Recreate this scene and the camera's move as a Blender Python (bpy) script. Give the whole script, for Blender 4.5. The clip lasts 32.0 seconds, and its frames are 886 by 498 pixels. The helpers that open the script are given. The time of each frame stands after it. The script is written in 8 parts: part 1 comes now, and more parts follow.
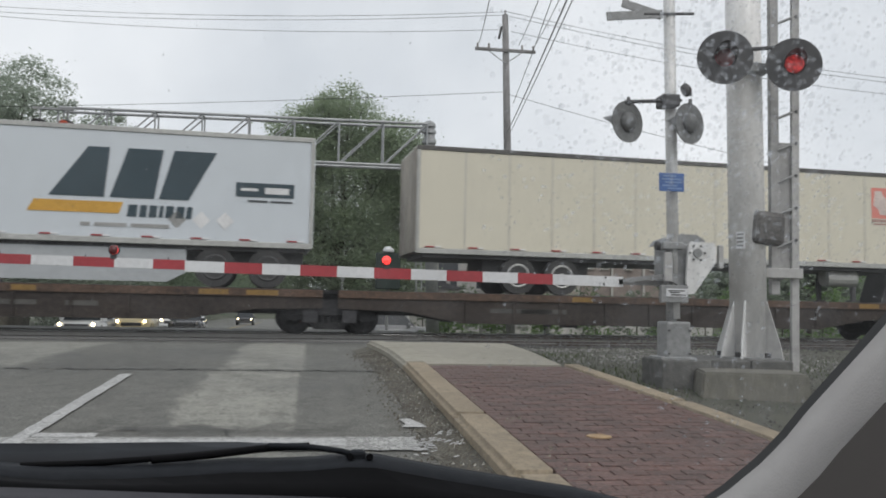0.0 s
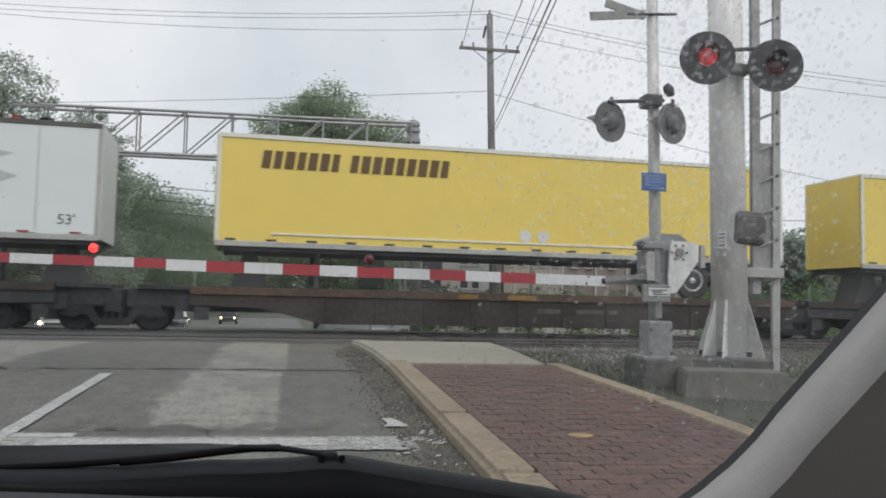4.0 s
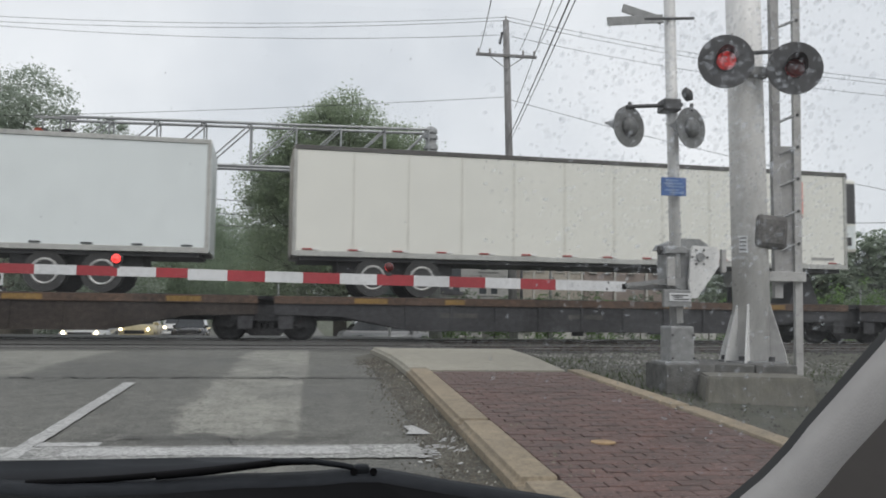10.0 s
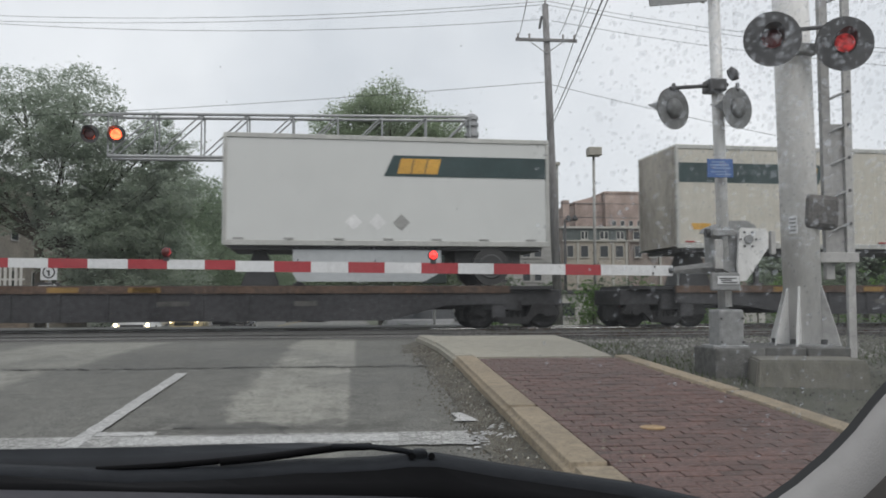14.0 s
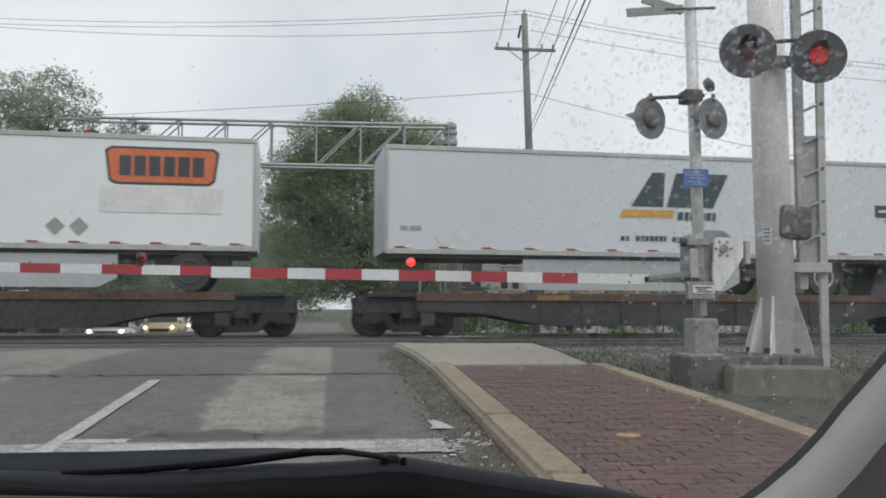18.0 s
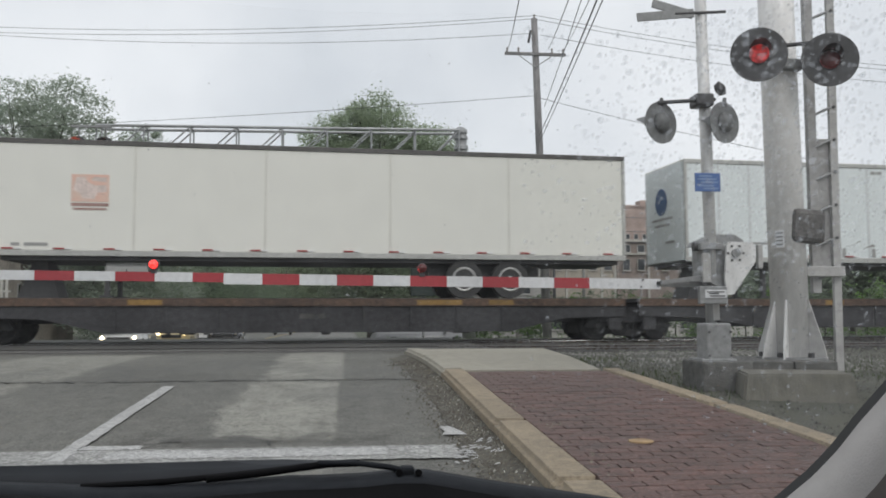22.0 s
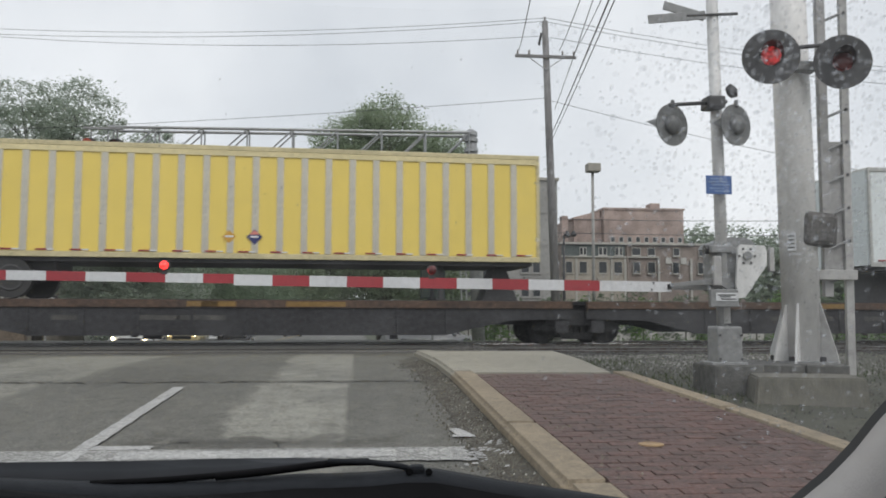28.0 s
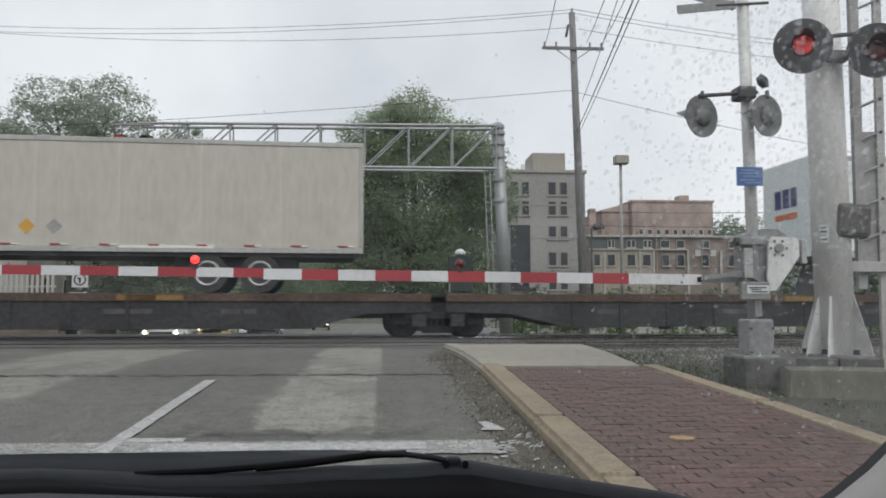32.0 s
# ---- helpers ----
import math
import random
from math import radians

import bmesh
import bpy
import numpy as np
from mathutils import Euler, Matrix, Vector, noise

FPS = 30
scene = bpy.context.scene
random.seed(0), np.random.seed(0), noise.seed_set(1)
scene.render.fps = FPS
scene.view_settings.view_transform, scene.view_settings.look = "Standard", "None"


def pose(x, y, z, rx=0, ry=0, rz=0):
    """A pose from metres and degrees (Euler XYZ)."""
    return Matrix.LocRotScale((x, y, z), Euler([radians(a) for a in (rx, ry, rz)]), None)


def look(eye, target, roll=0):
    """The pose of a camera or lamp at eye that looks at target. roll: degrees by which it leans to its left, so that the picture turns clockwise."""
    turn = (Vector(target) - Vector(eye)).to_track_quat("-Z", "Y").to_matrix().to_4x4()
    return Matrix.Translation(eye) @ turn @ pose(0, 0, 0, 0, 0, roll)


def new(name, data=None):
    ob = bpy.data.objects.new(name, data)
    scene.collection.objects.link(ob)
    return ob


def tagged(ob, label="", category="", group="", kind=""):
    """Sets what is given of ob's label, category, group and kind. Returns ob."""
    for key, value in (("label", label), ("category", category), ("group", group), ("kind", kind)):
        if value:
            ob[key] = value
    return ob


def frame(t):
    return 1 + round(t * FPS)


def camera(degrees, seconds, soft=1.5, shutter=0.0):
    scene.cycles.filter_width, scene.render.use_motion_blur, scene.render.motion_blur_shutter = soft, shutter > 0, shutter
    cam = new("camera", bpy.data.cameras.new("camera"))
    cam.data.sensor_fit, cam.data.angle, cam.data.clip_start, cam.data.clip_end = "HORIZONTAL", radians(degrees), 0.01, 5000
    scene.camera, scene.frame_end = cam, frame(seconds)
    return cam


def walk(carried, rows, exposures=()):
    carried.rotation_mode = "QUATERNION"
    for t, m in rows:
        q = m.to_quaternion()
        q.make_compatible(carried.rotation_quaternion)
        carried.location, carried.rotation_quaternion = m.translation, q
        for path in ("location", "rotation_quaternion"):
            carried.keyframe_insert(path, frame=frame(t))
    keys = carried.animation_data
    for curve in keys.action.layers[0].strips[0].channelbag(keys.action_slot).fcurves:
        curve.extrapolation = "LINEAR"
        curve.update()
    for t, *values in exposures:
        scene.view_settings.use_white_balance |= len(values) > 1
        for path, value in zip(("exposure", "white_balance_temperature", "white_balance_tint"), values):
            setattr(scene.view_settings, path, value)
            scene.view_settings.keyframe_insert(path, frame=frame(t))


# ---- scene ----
# ------------------------------------------------------------------ camera
cam = camera(55.0, 32.0, soft=1.8, shutter=0.12)
ROWS = [
    (0, 0.0086, -0.0049, 1.2494, 3.976, -1.138, -9.028),
    (0.5, 0.0068, -0.0141, 1.2553, 3.846, -1.262, -9.360),
    (1, 0.0047, -0.0130, 1.2555, 3.793, -1.286, -9.611),
    (1.5, 0.0123, 0.0069, 1.2526, 3.759, -1.249, -9.647),
    (2, 0.0059, -0.0009, 1.2576, 3.751, -1.286, -9.497),
    (2.5, 0.0135, 0.0073, 1.2529, 3.833, -1.263, -9.290),
    (3, 0.0133, -0.0043, 1.2533, 3.917, -1.333, -9.434),
    (3.5, 0.0145, 0.0074, 1.2521, 3.978, -1.235, -9.769),
    (4, 0.0219, 0.0014, 1.2508, 3.930, -1.187, -10.095),
    (4.5, 0.0119, -0.0047, 1.2570, 3.862, -1.255, -10.416),
    (6.5, 0.0192, 0.0064, 1.2546, 3.767, -1.316, -10.544),
    (7, 0.0249, 0.0120, 1.2517, 3.664, -1.082, -10.376),
    (7.5, 0.0125, -0.0010, 1.2571, 3.683, -1.014, -10.377),
    (8, 0.0238, 0.0100, 1.2546, 3.741, -0.798, -10.338),
    (8.5, 0.0168, -0.0097, 1.2558, 3.851, -0.925, -10.553),
    (9, 0.0143, -0.0026, 1.2556, 3.928, -1.012, -10.693),
    (9.5, 0.0185, -0.0061, 1.2558, 4.036, -1.011, -10.342),
    (10, 0.0085, -0.0082, 1.2592, 4.330, -0.708, -8.823),
    (10.5, 0.0143, 0.0122, 1.2490, 4.672, -0.342, -6.889),
    (11, 0.0092, -0.0034, 1.2484, 4.601, -0.506, -5.514),
    (11.5, -0.0047, -0.0187, 1.2531, 4.192, -0.687, -4.887),
    (12, -0.0132, -0.0239, 1.2560, 3.925, -0.315, -4.872),
    (12.5, 0.0017, 0.0003, 1.2528, 3.847, 0.311, -5.017),
    (13, 0.0000, 0.0000, 1.2500, 3.600, 0.300, -5.300),
    (13.5, -0.0018, -0.0041, 1.2523, 3.558, 0.303, -5.442),
    (14, -0.0040, -0.0115, 1.2572, 3.492, 0.210, -5.873),
    (14.5, 0.0056, -0.0005, 1.2530, 3.378, 0.244, -6.267),
    (15, 0.0032, -0.0102, 1.2509, 3.424, 0.239, -6.657),
    (15.5, -0.0002, -0.0206, 1.2588, 3.474, 0.341, -6.849),
    (17.5, -0.0003, -0.0222, 1.2555, 3.960, -0.105, -7.283),
    (18, 0.0017, -0.0079, 1.2528, 4.013, -0.112, -7.380),
    (18.5, 0.0138, 0.0077, 1.2501, 4.040, -0.011, -7.358),
    (19, -0.0023, -0.0261, 1.2589, 4.109, -0.092, -7.238),
    (19.5, -0.0066, -0.0112, 1.2530, 4.351, -0.158, -6.769),
    (20, -0.0019, -0.0101, 1.2515, 4.374, -0.084, -6.744),
    (20.5, -0.0009, -0.0199, 1.2585, 4.320, -0.013, -6.828),
    (21, -0.0009, -0.0107, 1.2546, 4.292, 0.074, -6.839),
    (21.5, 0.0041, -0.0026, 1.2554, 4.338, 0.111, -6.759),
    (22, -0.0028, -0.0146, 1.2612, 4.340, 0.117, -6.623),
    (22.5, 0.0028, -0.0082, 1.2532, 4.345, 0.068, -6.355),
    (23, 0.0046, 0.0084, 1.2547, 4.344, -0.043, -6.165),
    (23.5, -0.0033, 0.0012, 1.2571, 4.292, 0.051, -6.034),
    (24, -0.0075, -0.0125, 1.2594, 4.270, -0.044, -6.161),
    (24.5, 0.0047, 0.0015, 1.2539, 4.221, -0.192, -6.476),
    (25, 0.0049, 0.0014, 1.2545, 4.161, -0.202, -6.557),
    (25.5, 0.0047, 0.0015, 1.2539, 4.221, -0.192, -6.476),
    (27.5, -0.0030, -0.0032, 1.2558, 4.323, -0.142, -6.040),
    (28, -0.0037, -0.0073, 1.2562, 4.505, -0.127, -5.983),
    (28.5, -0.0015, -0.0043, 1.2575, 4.727, -0.156, -5.814),
    (29, -0.0071, -0.0118, 1.2574, 4.957, -0.149, -5.523),
    (29.5, -0.0119, -0.0128, 1.2577, 4.742, -0.017, -5.329),
    (30, -0.0042, -0.0103, 1.2566, 4.547, 0.152, -5.387),
    (30.5, 0.0006, 0.0027, 1.2504, 4.458, 0.109, -5.458),
    (31, -0.0004, -0.0056, 1.2540, 4.200, -0.008, -5.471),
    (31.5, -0.0067, -0.0103, 1.2568, 4.008, -0.075, -5.107),
    (32, -0.0139, -0.0146, 1.2569, 4.057, -0.014, -4.141),
]
walk(cam, [(t, pose(x, y, z, 90 + pitch, roll, yaw)) for t, x, y, z, pitch, roll, yaw in ROWS], exposures=[(0.0, 0.0), (32.0, 0.0)])

# ------------------------------------------------------------------ light
world = bpy.data.worlds.new("overcast")
scene.world = world
world.use_nodes = True
wn, wl = world.node_tree.nodes, world.node_tree.links
wn.clear()
wout = wn.new("ShaderNodeOutputWorld")
bg_sky, bg_cloud, wmix = wn.new("ShaderNodeBackground"), wn.new("ShaderNodeBackground"), wn.new("ShaderNodeMixShader")
sky = wn.new("ShaderNodeTexSky")
sky.sky_type, sky.sun_disc = "NISHITA", False
sky.sun_elevation, sky.sun_rotation, sky.dust_density = radians(52), radians(150), 4.0
bg_sky.inputs[1].default_value = 0.12
cloud = wn.new("ShaderNodeTexNoise")
cloud.inputs["Scale"].default_value, cloud.inputs["Detail"].default_value = 2.6, 5.0
cramp = wn.new("ShaderNodeValToRGB")
cramp.color_ramp.elements[0].position, cramp.color_ramp.elements[0].color = 0.34, (0.68, 0.72, 0.765, 1)
cramp.color_ramp.elements[1].position, cramp.color_ramp.elements[1].color = 0.64, (0.91, 0.937, 0.965, 1)
bg_cloud.inputs[1].default_value = 1.0
wmix.inputs[0].default_value = 0.92
wl.new(sky.outputs[0], bg_sky.inputs[0])
wl.new(cloud.outputs["Fac"], cramp.inputs[0])
wl.new(cramp.outputs[0], bg_cloud.inputs[0])
wl.new(bg_sky.outputs[0], wmix.inputs[1])
wl.new(bg_cloud.outputs[0], wmix.inputs[2])
wl.new(wmix.outputs[0], wout.inputs[0])
sun = new("sun", bpy.data.lights.new("sun", "SUN"))
sun.data.energy, sun.data.angle, sun.data.color = 0.9, radians(40), (1.0, 0.97, 0.93)
sun.matrix_world = look((20, -40, 60), (0, 10, 0))


# ------------------------------------------------------------------ materials
def mat(name, color, rough=0.6, metal=0.0, var=0.12, scale=6.0, bump=0.0, bscale=60.0, dark=None, rand=0.0, glow=None, power=0.0, stretch=None, coat=0.0, grain=0.0, spec=0.5, world=False):
    """A surface with variation at two scales, relief and, where asked for, its own glow."""
    m = bpy.data.materials.new(name)
    m.use_nodes = True
    n, l = m.node_tree.nodes, m.node_tree.links
    b = n["Principled BSDF"]
    b.inputs["Roughness"].default_value, b.inputs["Metallic"].default_value = rough, metal
    b.inputs["Coat Weight"].default_value = coat
    tc, mp = n.new("ShaderNodeTexCoord"), n.new("ShaderNodeMapping")
    if stretch:
        mp.inputs["Scale"].default_value = stretch
    if world:
        l.new(n.new("ShaderNodeNewGeometry").outputs["Position"], mp.inputs[0])
    else:
        l.new(tc.outputs["Object"], mp.inputs[0])
    big, fine = n.new("ShaderNodeTexNoise"), n.new("ShaderNodeTexNoise")
    big.inputs["Scale"].default_value, big.inputs["Detail"].default_value = scale * 0.18, 5.0
    fine.inputs["Scale"].default_value, fine.inputs["Detail"].default_value = scale * 2.5, 4.0
    l.new(mp.outputs[0], big.inputs[0])
    l.new(mp.outputs[0], fine.inputs[0])
    add = n.new("ShaderNodeMath")
    add.operation = "ADD"
    l.new(big.outputs["Fac"], add.inputs[0])
    l.new(fine.outputs["Fac"], add.inputs[1])
    src = add.outputs[0]
    if rand:
        oi, ra = n.new("ShaderNodeObjectInfo"), n.new("ShaderNodeMath")
        ra.operation = "MULTIPLY_ADD"
        ra.inputs[1].default_value = rand
        l.new(oi.outputs["Random"], ra.inputs[0])
        l.new(src, ra.inputs[2])
        src = ra.outputs[0]
    rng = n.new("ShaderNodeMapRange")
    rng.inputs["From Min"].default_value, rng.inputs["From Max"].default_value = 0.65, 1.35 + rand
    l.new(src, rng.inputs["Value"])
    mix = n.new("ShaderNodeMix")
    mix.data_type = "RGBA"
    d = dark or tuple(c * (1 - 2 * var) for c in color)
    li = tuple(min(1, c * (1 + var)) for c in color)
    mix.inputs[6].default_value, mix.inputs[7].default_value = (*d, 1), (*li, 1)
    l.new(rng.outputs[0], mix.inputs[0])
    last = mix.outputs[2]
    b.inputs["Specular IOR Level"].default_value = spec
    if grain:
        gt, gr, gm = n.new("ShaderNodeTexNoise"), n.new("ShaderNodeMapRange"), n.new("ShaderNodeMix")
        gt.inputs["Scale"].default_value, gt.inputs["Detail"].default_value = 45.0, 4.0
        gr.inputs["From Min"].default_value, gr.inputs["From Max"].default_value = 0.35, 0.65
        gr.inputs["To Min"].default_value, gr.inputs["To Max"].default_value = 1 - grain, 1 + grain
        gm.data_type, gm.blend_type = "RGBA", "MULTIPLY"
        gm.inputs[0].default_value = 1.0
        l.new(mp.outputs[0], gt.inputs[0])
        l.new(gt.outputs["Fac"], gr.inputs["Value"])
        l.new(last, gm.inputs[6])
        l.new(gr.outputs[0], gm.inputs[7])
        last = gm.outputs[2]
    l.new(last, b.inputs["Base Color"])
    if bump:
        bn, bt = n.new("ShaderNodeBump"), n.new("ShaderNodeTexNoise")
        bt.inputs["Scale"].default_value, bt.inputs["Detail"].default_value = bscale, 3.0
        bn.inputs["Strength"].default_value, bn.inputs["Distance"].default_value = bump, 0.02
        l.new(mp.outputs[0], bt.inputs[0])
        l.new(bt.outputs["Fac"], bn.inputs["Height"])
        l.new(bn.outputs[0], b.inputs["Normal"])
    if glow:
        b.inputs["Emission Color"].default_value = (*glow, 1)
        b.inputs["Emission Strength"].default_value = power
    return m


ASPHALT = mat("asphalt", (0.136, 0.135, 0.120), 0.62, var=0.2, scale=2.4, bump=0.7, bscale=90, grain=0.42, spec=0.35)
ASPHALT_NEW = mat("asphalt_crossing", (0.112, 0.112, 0.106), 0.65, var=0.2, scale=2.4, bump=0.5, bscale=70, grain=0.3, spec=0.35)


def wear(m):
    """Pale worn wheel tracks, a grimy gutter and damp smears, mixed into the road's asphalt."""
    n, l = m.node_tree.nodes, m.node_tree.links
    b = n["Principled BSDF"]
    base = b.inputs["Base Color"].links[0].from_socket

    def op(kind, a, c, d=None):
        k = n.new("ShaderNodeMath")
        k.operation = kind
        for i, v in enumerate((a, c, d)):
            if v is None:
                continue
            if isinstance(v, (int, float)):
                k.inputs[i].default_value = v
            else:
                l.new(v, k.inputs[i])
        return k.outputs[0]

    def step(v, e0, e1):
        k = n.new("ShaderNodeMapRange")
        k.interpolation_type = "SMOOTHSTEP"
        k.inputs["From Min"].default_value, k.inputs["From Max"].default_value = e0, e1
        l.new(v, k.inputs["Value"])
        return k.outputs[0]

    def noise(scale, detail=5.0, rough=0.6):
        k = n.new("ShaderNodeTexNoise")
        k.inputs["Scale"].default_value, k.inputs["Detail"].default_value, k.inputs["Roughness"].default_value = scale, detail, rough
        l.new(tc.outputs["Object"], k.inputs[0])
        return k.outputs["Fac"]

    tc, sx = n.new("ShaderNodeTexCoord"), n.new("ShaderNodeSeparateXYZ")
    l.new(tc.outputs["Object"], sx.inputs[0])
    rag = op("MULTIPLY_ADD", noise(1.6), 0.5, -0.25)
    x = op("ADD", sx.outputs[0], op("ADD", rag, op("MULTIPLY_ADD", noise(9.0), 0.16, -0.08)))
    y = op("ADD", sx.outputs[1], op("MULTIPLY_ADD", noise(2.3), 1.0, -0.5))

    xs_ = op("ADD", sx.outputs[0], op("MULTIPLY_ADD", noise(14.0), 0.10, -0.05))

    def band(x0, x1, y0, y1, soft, softy):
        a = op("MULTIPLY", step(x, x0 - soft, x0 + soft), op("SUBTRACT", 1.0, step(xs_, x1 - soft * 0.5, x1 + soft * 0.5)))
        c = op("MULTIPLY", step(y, y0 - softy, y0 + softy), op("SUBTRACT", 1.0, step(y, y1 - softy, y1 + softy)))
        return op("MULTIPLY", a, c)

    def mixed(col, fac, tint):
        k = n.new("ShaderNodeMix")
        k.data_type = "RGBA"
        l.new(fac, k.inputs[0])
        l.new(col, k.inputs[6])
        k.inputs[7].default_value = (*tint, 1)
        return k.outputs[2]

    rub = step(op("ADD", op("MULTIPLY", noise(28.0, 6.0, 0.7), 0.65), op("MULTIPLY", noise(3.5), 0.35)), 0.40, 0.56)
    col = base
    for args, amount in (((-1.04, -0.06, 6.65, 10.05, 0.07, 0.3), 1.0), ((-0.98, 0.0, 10.25, 17.0, 0.08, 0.5), 0.95), ((-5.25, -3.45, 8.3, 10.0, 0.22, 0.3), 0.75),
                         ((-5.0, -3.2, 10.3, 16.0, 0.25, 0.5), 0.8), ((-8.6, -7.4, 8.0, 16.0, 0.25, 0.8), 0.6), ((-0.9, -0.1, 2.0, 6.2, 0.15, 0.4), 0.35)):
        f = op("MULTIPLY", band(*args), op("MULTIPLY_ADD", rub, 0.85, 0.15))
        col = mixed(col, op("MULTIPLY", f, amount), (0.305, 0.30, 0.262))
    # grime: along the gutter, by the stop line, and blotches
    gut = op("MULTIPLY", step(x, 0.45, 1.15), step(noise(7.0, 6.0, 0.7), 0.38, 0.6))
    col = mixed(col, op("MULTIPLY", gut, 0.75), (0.075, 0.068, 0.052))
    damp = op("MULTIPLY", band(-1.7, 0.35, 6.35, 6.75, 0.2, 0.14), step(noise(5.0, 6.0), 0.36, 0.56))
    col = mixed(col, op("MULTIPLY", damp, 0.8), (0.055, 0.053, 0.046))
    blot = step(noise(0.55, 4.0, 0.55), 0.52, 0.66)
    col = mixed(col, op("MULTIPLY", blot, 0.35), (0.085, 0.086, 0.084))
    streak = n.new("ShaderNodeTexNoise")
    mp = n.new("ShaderNodeMapping")
    mp.inputs["Scale"].default_value = (3.0, 0.25, 1.0)
    streak.inputs["Scale"].default_value, streak.inputs["Detail"].default_value = 1.6, 4.0
    l.new(tc.outputs["Object"], mp.inputs[0])
    l.new(mp.outputs[0], streak.inputs[0])
    col = mixed(col, op("MULTIPLY", step(streak.outputs["Fac"], 0.5, 0.72), 0.4), (0.155, 0.152, 0.135))
    l.new(col, b.inputs["Base Color"])


wear(ASPHALT)
GRIT = mat("gutter_grit", (0.122, 0.114, 0.092), 0.9, var=0.35, grain=0.4, scale=12, bump=0.9, bscale=80)
CRACK = mat("tar_crack", (0.02, 0.02, 0.02), 0.6)
PAINT = mat("road_paint", (0.46, 0.46, 0.45), 0.6, var=0.16, scale=7, bump=0.3, bscale=90, dark=(0.24, 0.24, 0.235), grain=0.3)
PAINT_WORN = mat("road_paint_worn", (0.37, 0.37, 0.355), 0.65, scale=5, dark=(0.12, 0.12, 0.114), grain=0.5)
KERB = mat("kerb_sandstone", (0.275, 0.222, 0.152), 0.75, var=0.2, scale=5, bump=0.5, bscale=45, dark=(0.165, 0.135, 0.095), grain=0.15, world=True)
SLAB = mat("pavement_slab", (0.29, 0.272, 0.222), 0.7, var=0.14, scale=3, bump=0.25, bscale=60)
BRICK = mat("paver_brick", (0.106, 0.057, 0.048), 0.65, var=0.3, scale=4, bump=0.5, bscale=70, dark=(0.048, 0.032, 0.027), rand=0.7, grain=0.4, world=True)
MORTAR = mat("paver_joint", (0.06, 0.045, 0.042), 0.9, var=0.3)
GRAVEL = mat("gravel", (0.07, 0.068, 0.052), 0.9, var=0.4, scale=10, bump=1.0, bscale=35, dark=(0.04, 0.044, 0.034))
BALLAST = mat("ballast", (0.075, 0.072, 0.07), 0.9, var=0.4, scale=12, bump=1.0, bscale=30)
GRASS = mat("rough_grass", (0.06, 0.085, 0.03), 0.9, var=0.35, scale=3, bump=0.8, bscale=25)
FIELD = mat("ground_soil", (0.085, 0.095, 0.06), 0.9, var=0.3, scale=1.0, bump=0.6, bscale=12)
# aluminium is lightened in its colour for haze; the tube's copy further, against shading
ALU = mat("cast_aluminium", (0.67, 0.67, 0.66), 0.55, 0.12, var=0.14, scale=5, bump=0.08, bscale=60, stretch=(1, 1, 0.35))
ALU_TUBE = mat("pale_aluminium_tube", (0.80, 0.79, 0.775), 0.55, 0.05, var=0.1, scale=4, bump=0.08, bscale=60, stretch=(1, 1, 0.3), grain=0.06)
ALU_DARK = mat("weathered_aluminium", (0.27, 0.275, 0.275), 0.6, 0.15, var=0.2, scale=6)
STEEL = mat("galvanised_steel", (0.36, 0.37, 0.375), 0.5, 0.5, var=0.15, scale=6)
BLACK = mat("black_paint", (0.044, 0.044, 0.046), 0.5, var=0.2, scale=6)
LENS_OFF = mat("dark_red_lens", (0.10, 0.012, 0.012), 0.25)
LENS_ON = mat("lit_red_lens", (0.5, 0.03, 0.02), 0.3, glow=(1.0, 0.045, 0.04), power=2.2)
LENS_FAR = mat("lit_red_lens_far", (0.5, 0.05, 0.02), 0.3, glow=(1.0, 0.13, 0.045), power=3.6)
LENS_MAST = mat("lit_red_lens_rain", (0.4, 0.03, 0.03), 0.3, glow=(1.0, 0.06, 0.06), power=0.32)


def facets(m, scale, low):
    """The moulded pattern of a lens: its glow is uneven from facet to facet."""
    n, l = m.node_tree.nodes, m.node_tree.links
    b = n["Principled BSDF"]
    power = b.inputs["Emission Strength"].default_value
    tc, vo, rg = n.new("ShaderNodeTexCoord"), n.new("ShaderNodeTexVoronoi"), n.new("ShaderNodeMapRange")
    vo.inputs["Scale"].default_value = scale
    rg.inputs["From Max"].default_value = 0.8
    rg.inputs["To Min"].default_value, rg.inputs["To Max"].default_value = power * 1.5, power * low
    l.new(tc.outputs["Object"], vo.inputs["Vector"])
    l.new(vo.outputs["Distance"], rg.inputs["Value"])
    l.new(rg.outputs[0], b.inputs["Emission Strength"])


facets(LENS_ON, 34, 0.15)
facets(LENS_MAST, 22, 0.0)
facets(LENS_FAR, 9, 0.45)
RED = mat("reflective_red", (0.36, 0.035, 0.045), 0.45, var=0.12, scale=9)
WHITE = mat("reflective_white", (0.66, 0.67, 0.68), 0.45, var=0.1, scale=9)
DISC_BACK = mat("weathered_disc_back", (0.17, 0.175, 0.175), 0.6, 0.1, var=0.3, scale=8)
BLUE = mat("blue_sign", (0.055, 0.125, 0.33), 0.5)
CONC = mat("foundation_concrete", (0.155, 0.148, 0.125), 0.85, var=0.25, scale=3, bump=0.4, bscale=40, dark=(0.085, 0.083, 0.07), stretch=(1, 1, 0.5))
CONC_DK = mat("damp_concrete", (0.115, 0.114, 0.108), 0.85, var=0.3, scale=4, bump=0.4, bscale=40)
RAIL_TOP = mat("polished_rail", (0.55, 0.55, 0.55), 0.22, 0.9, var=0.1)
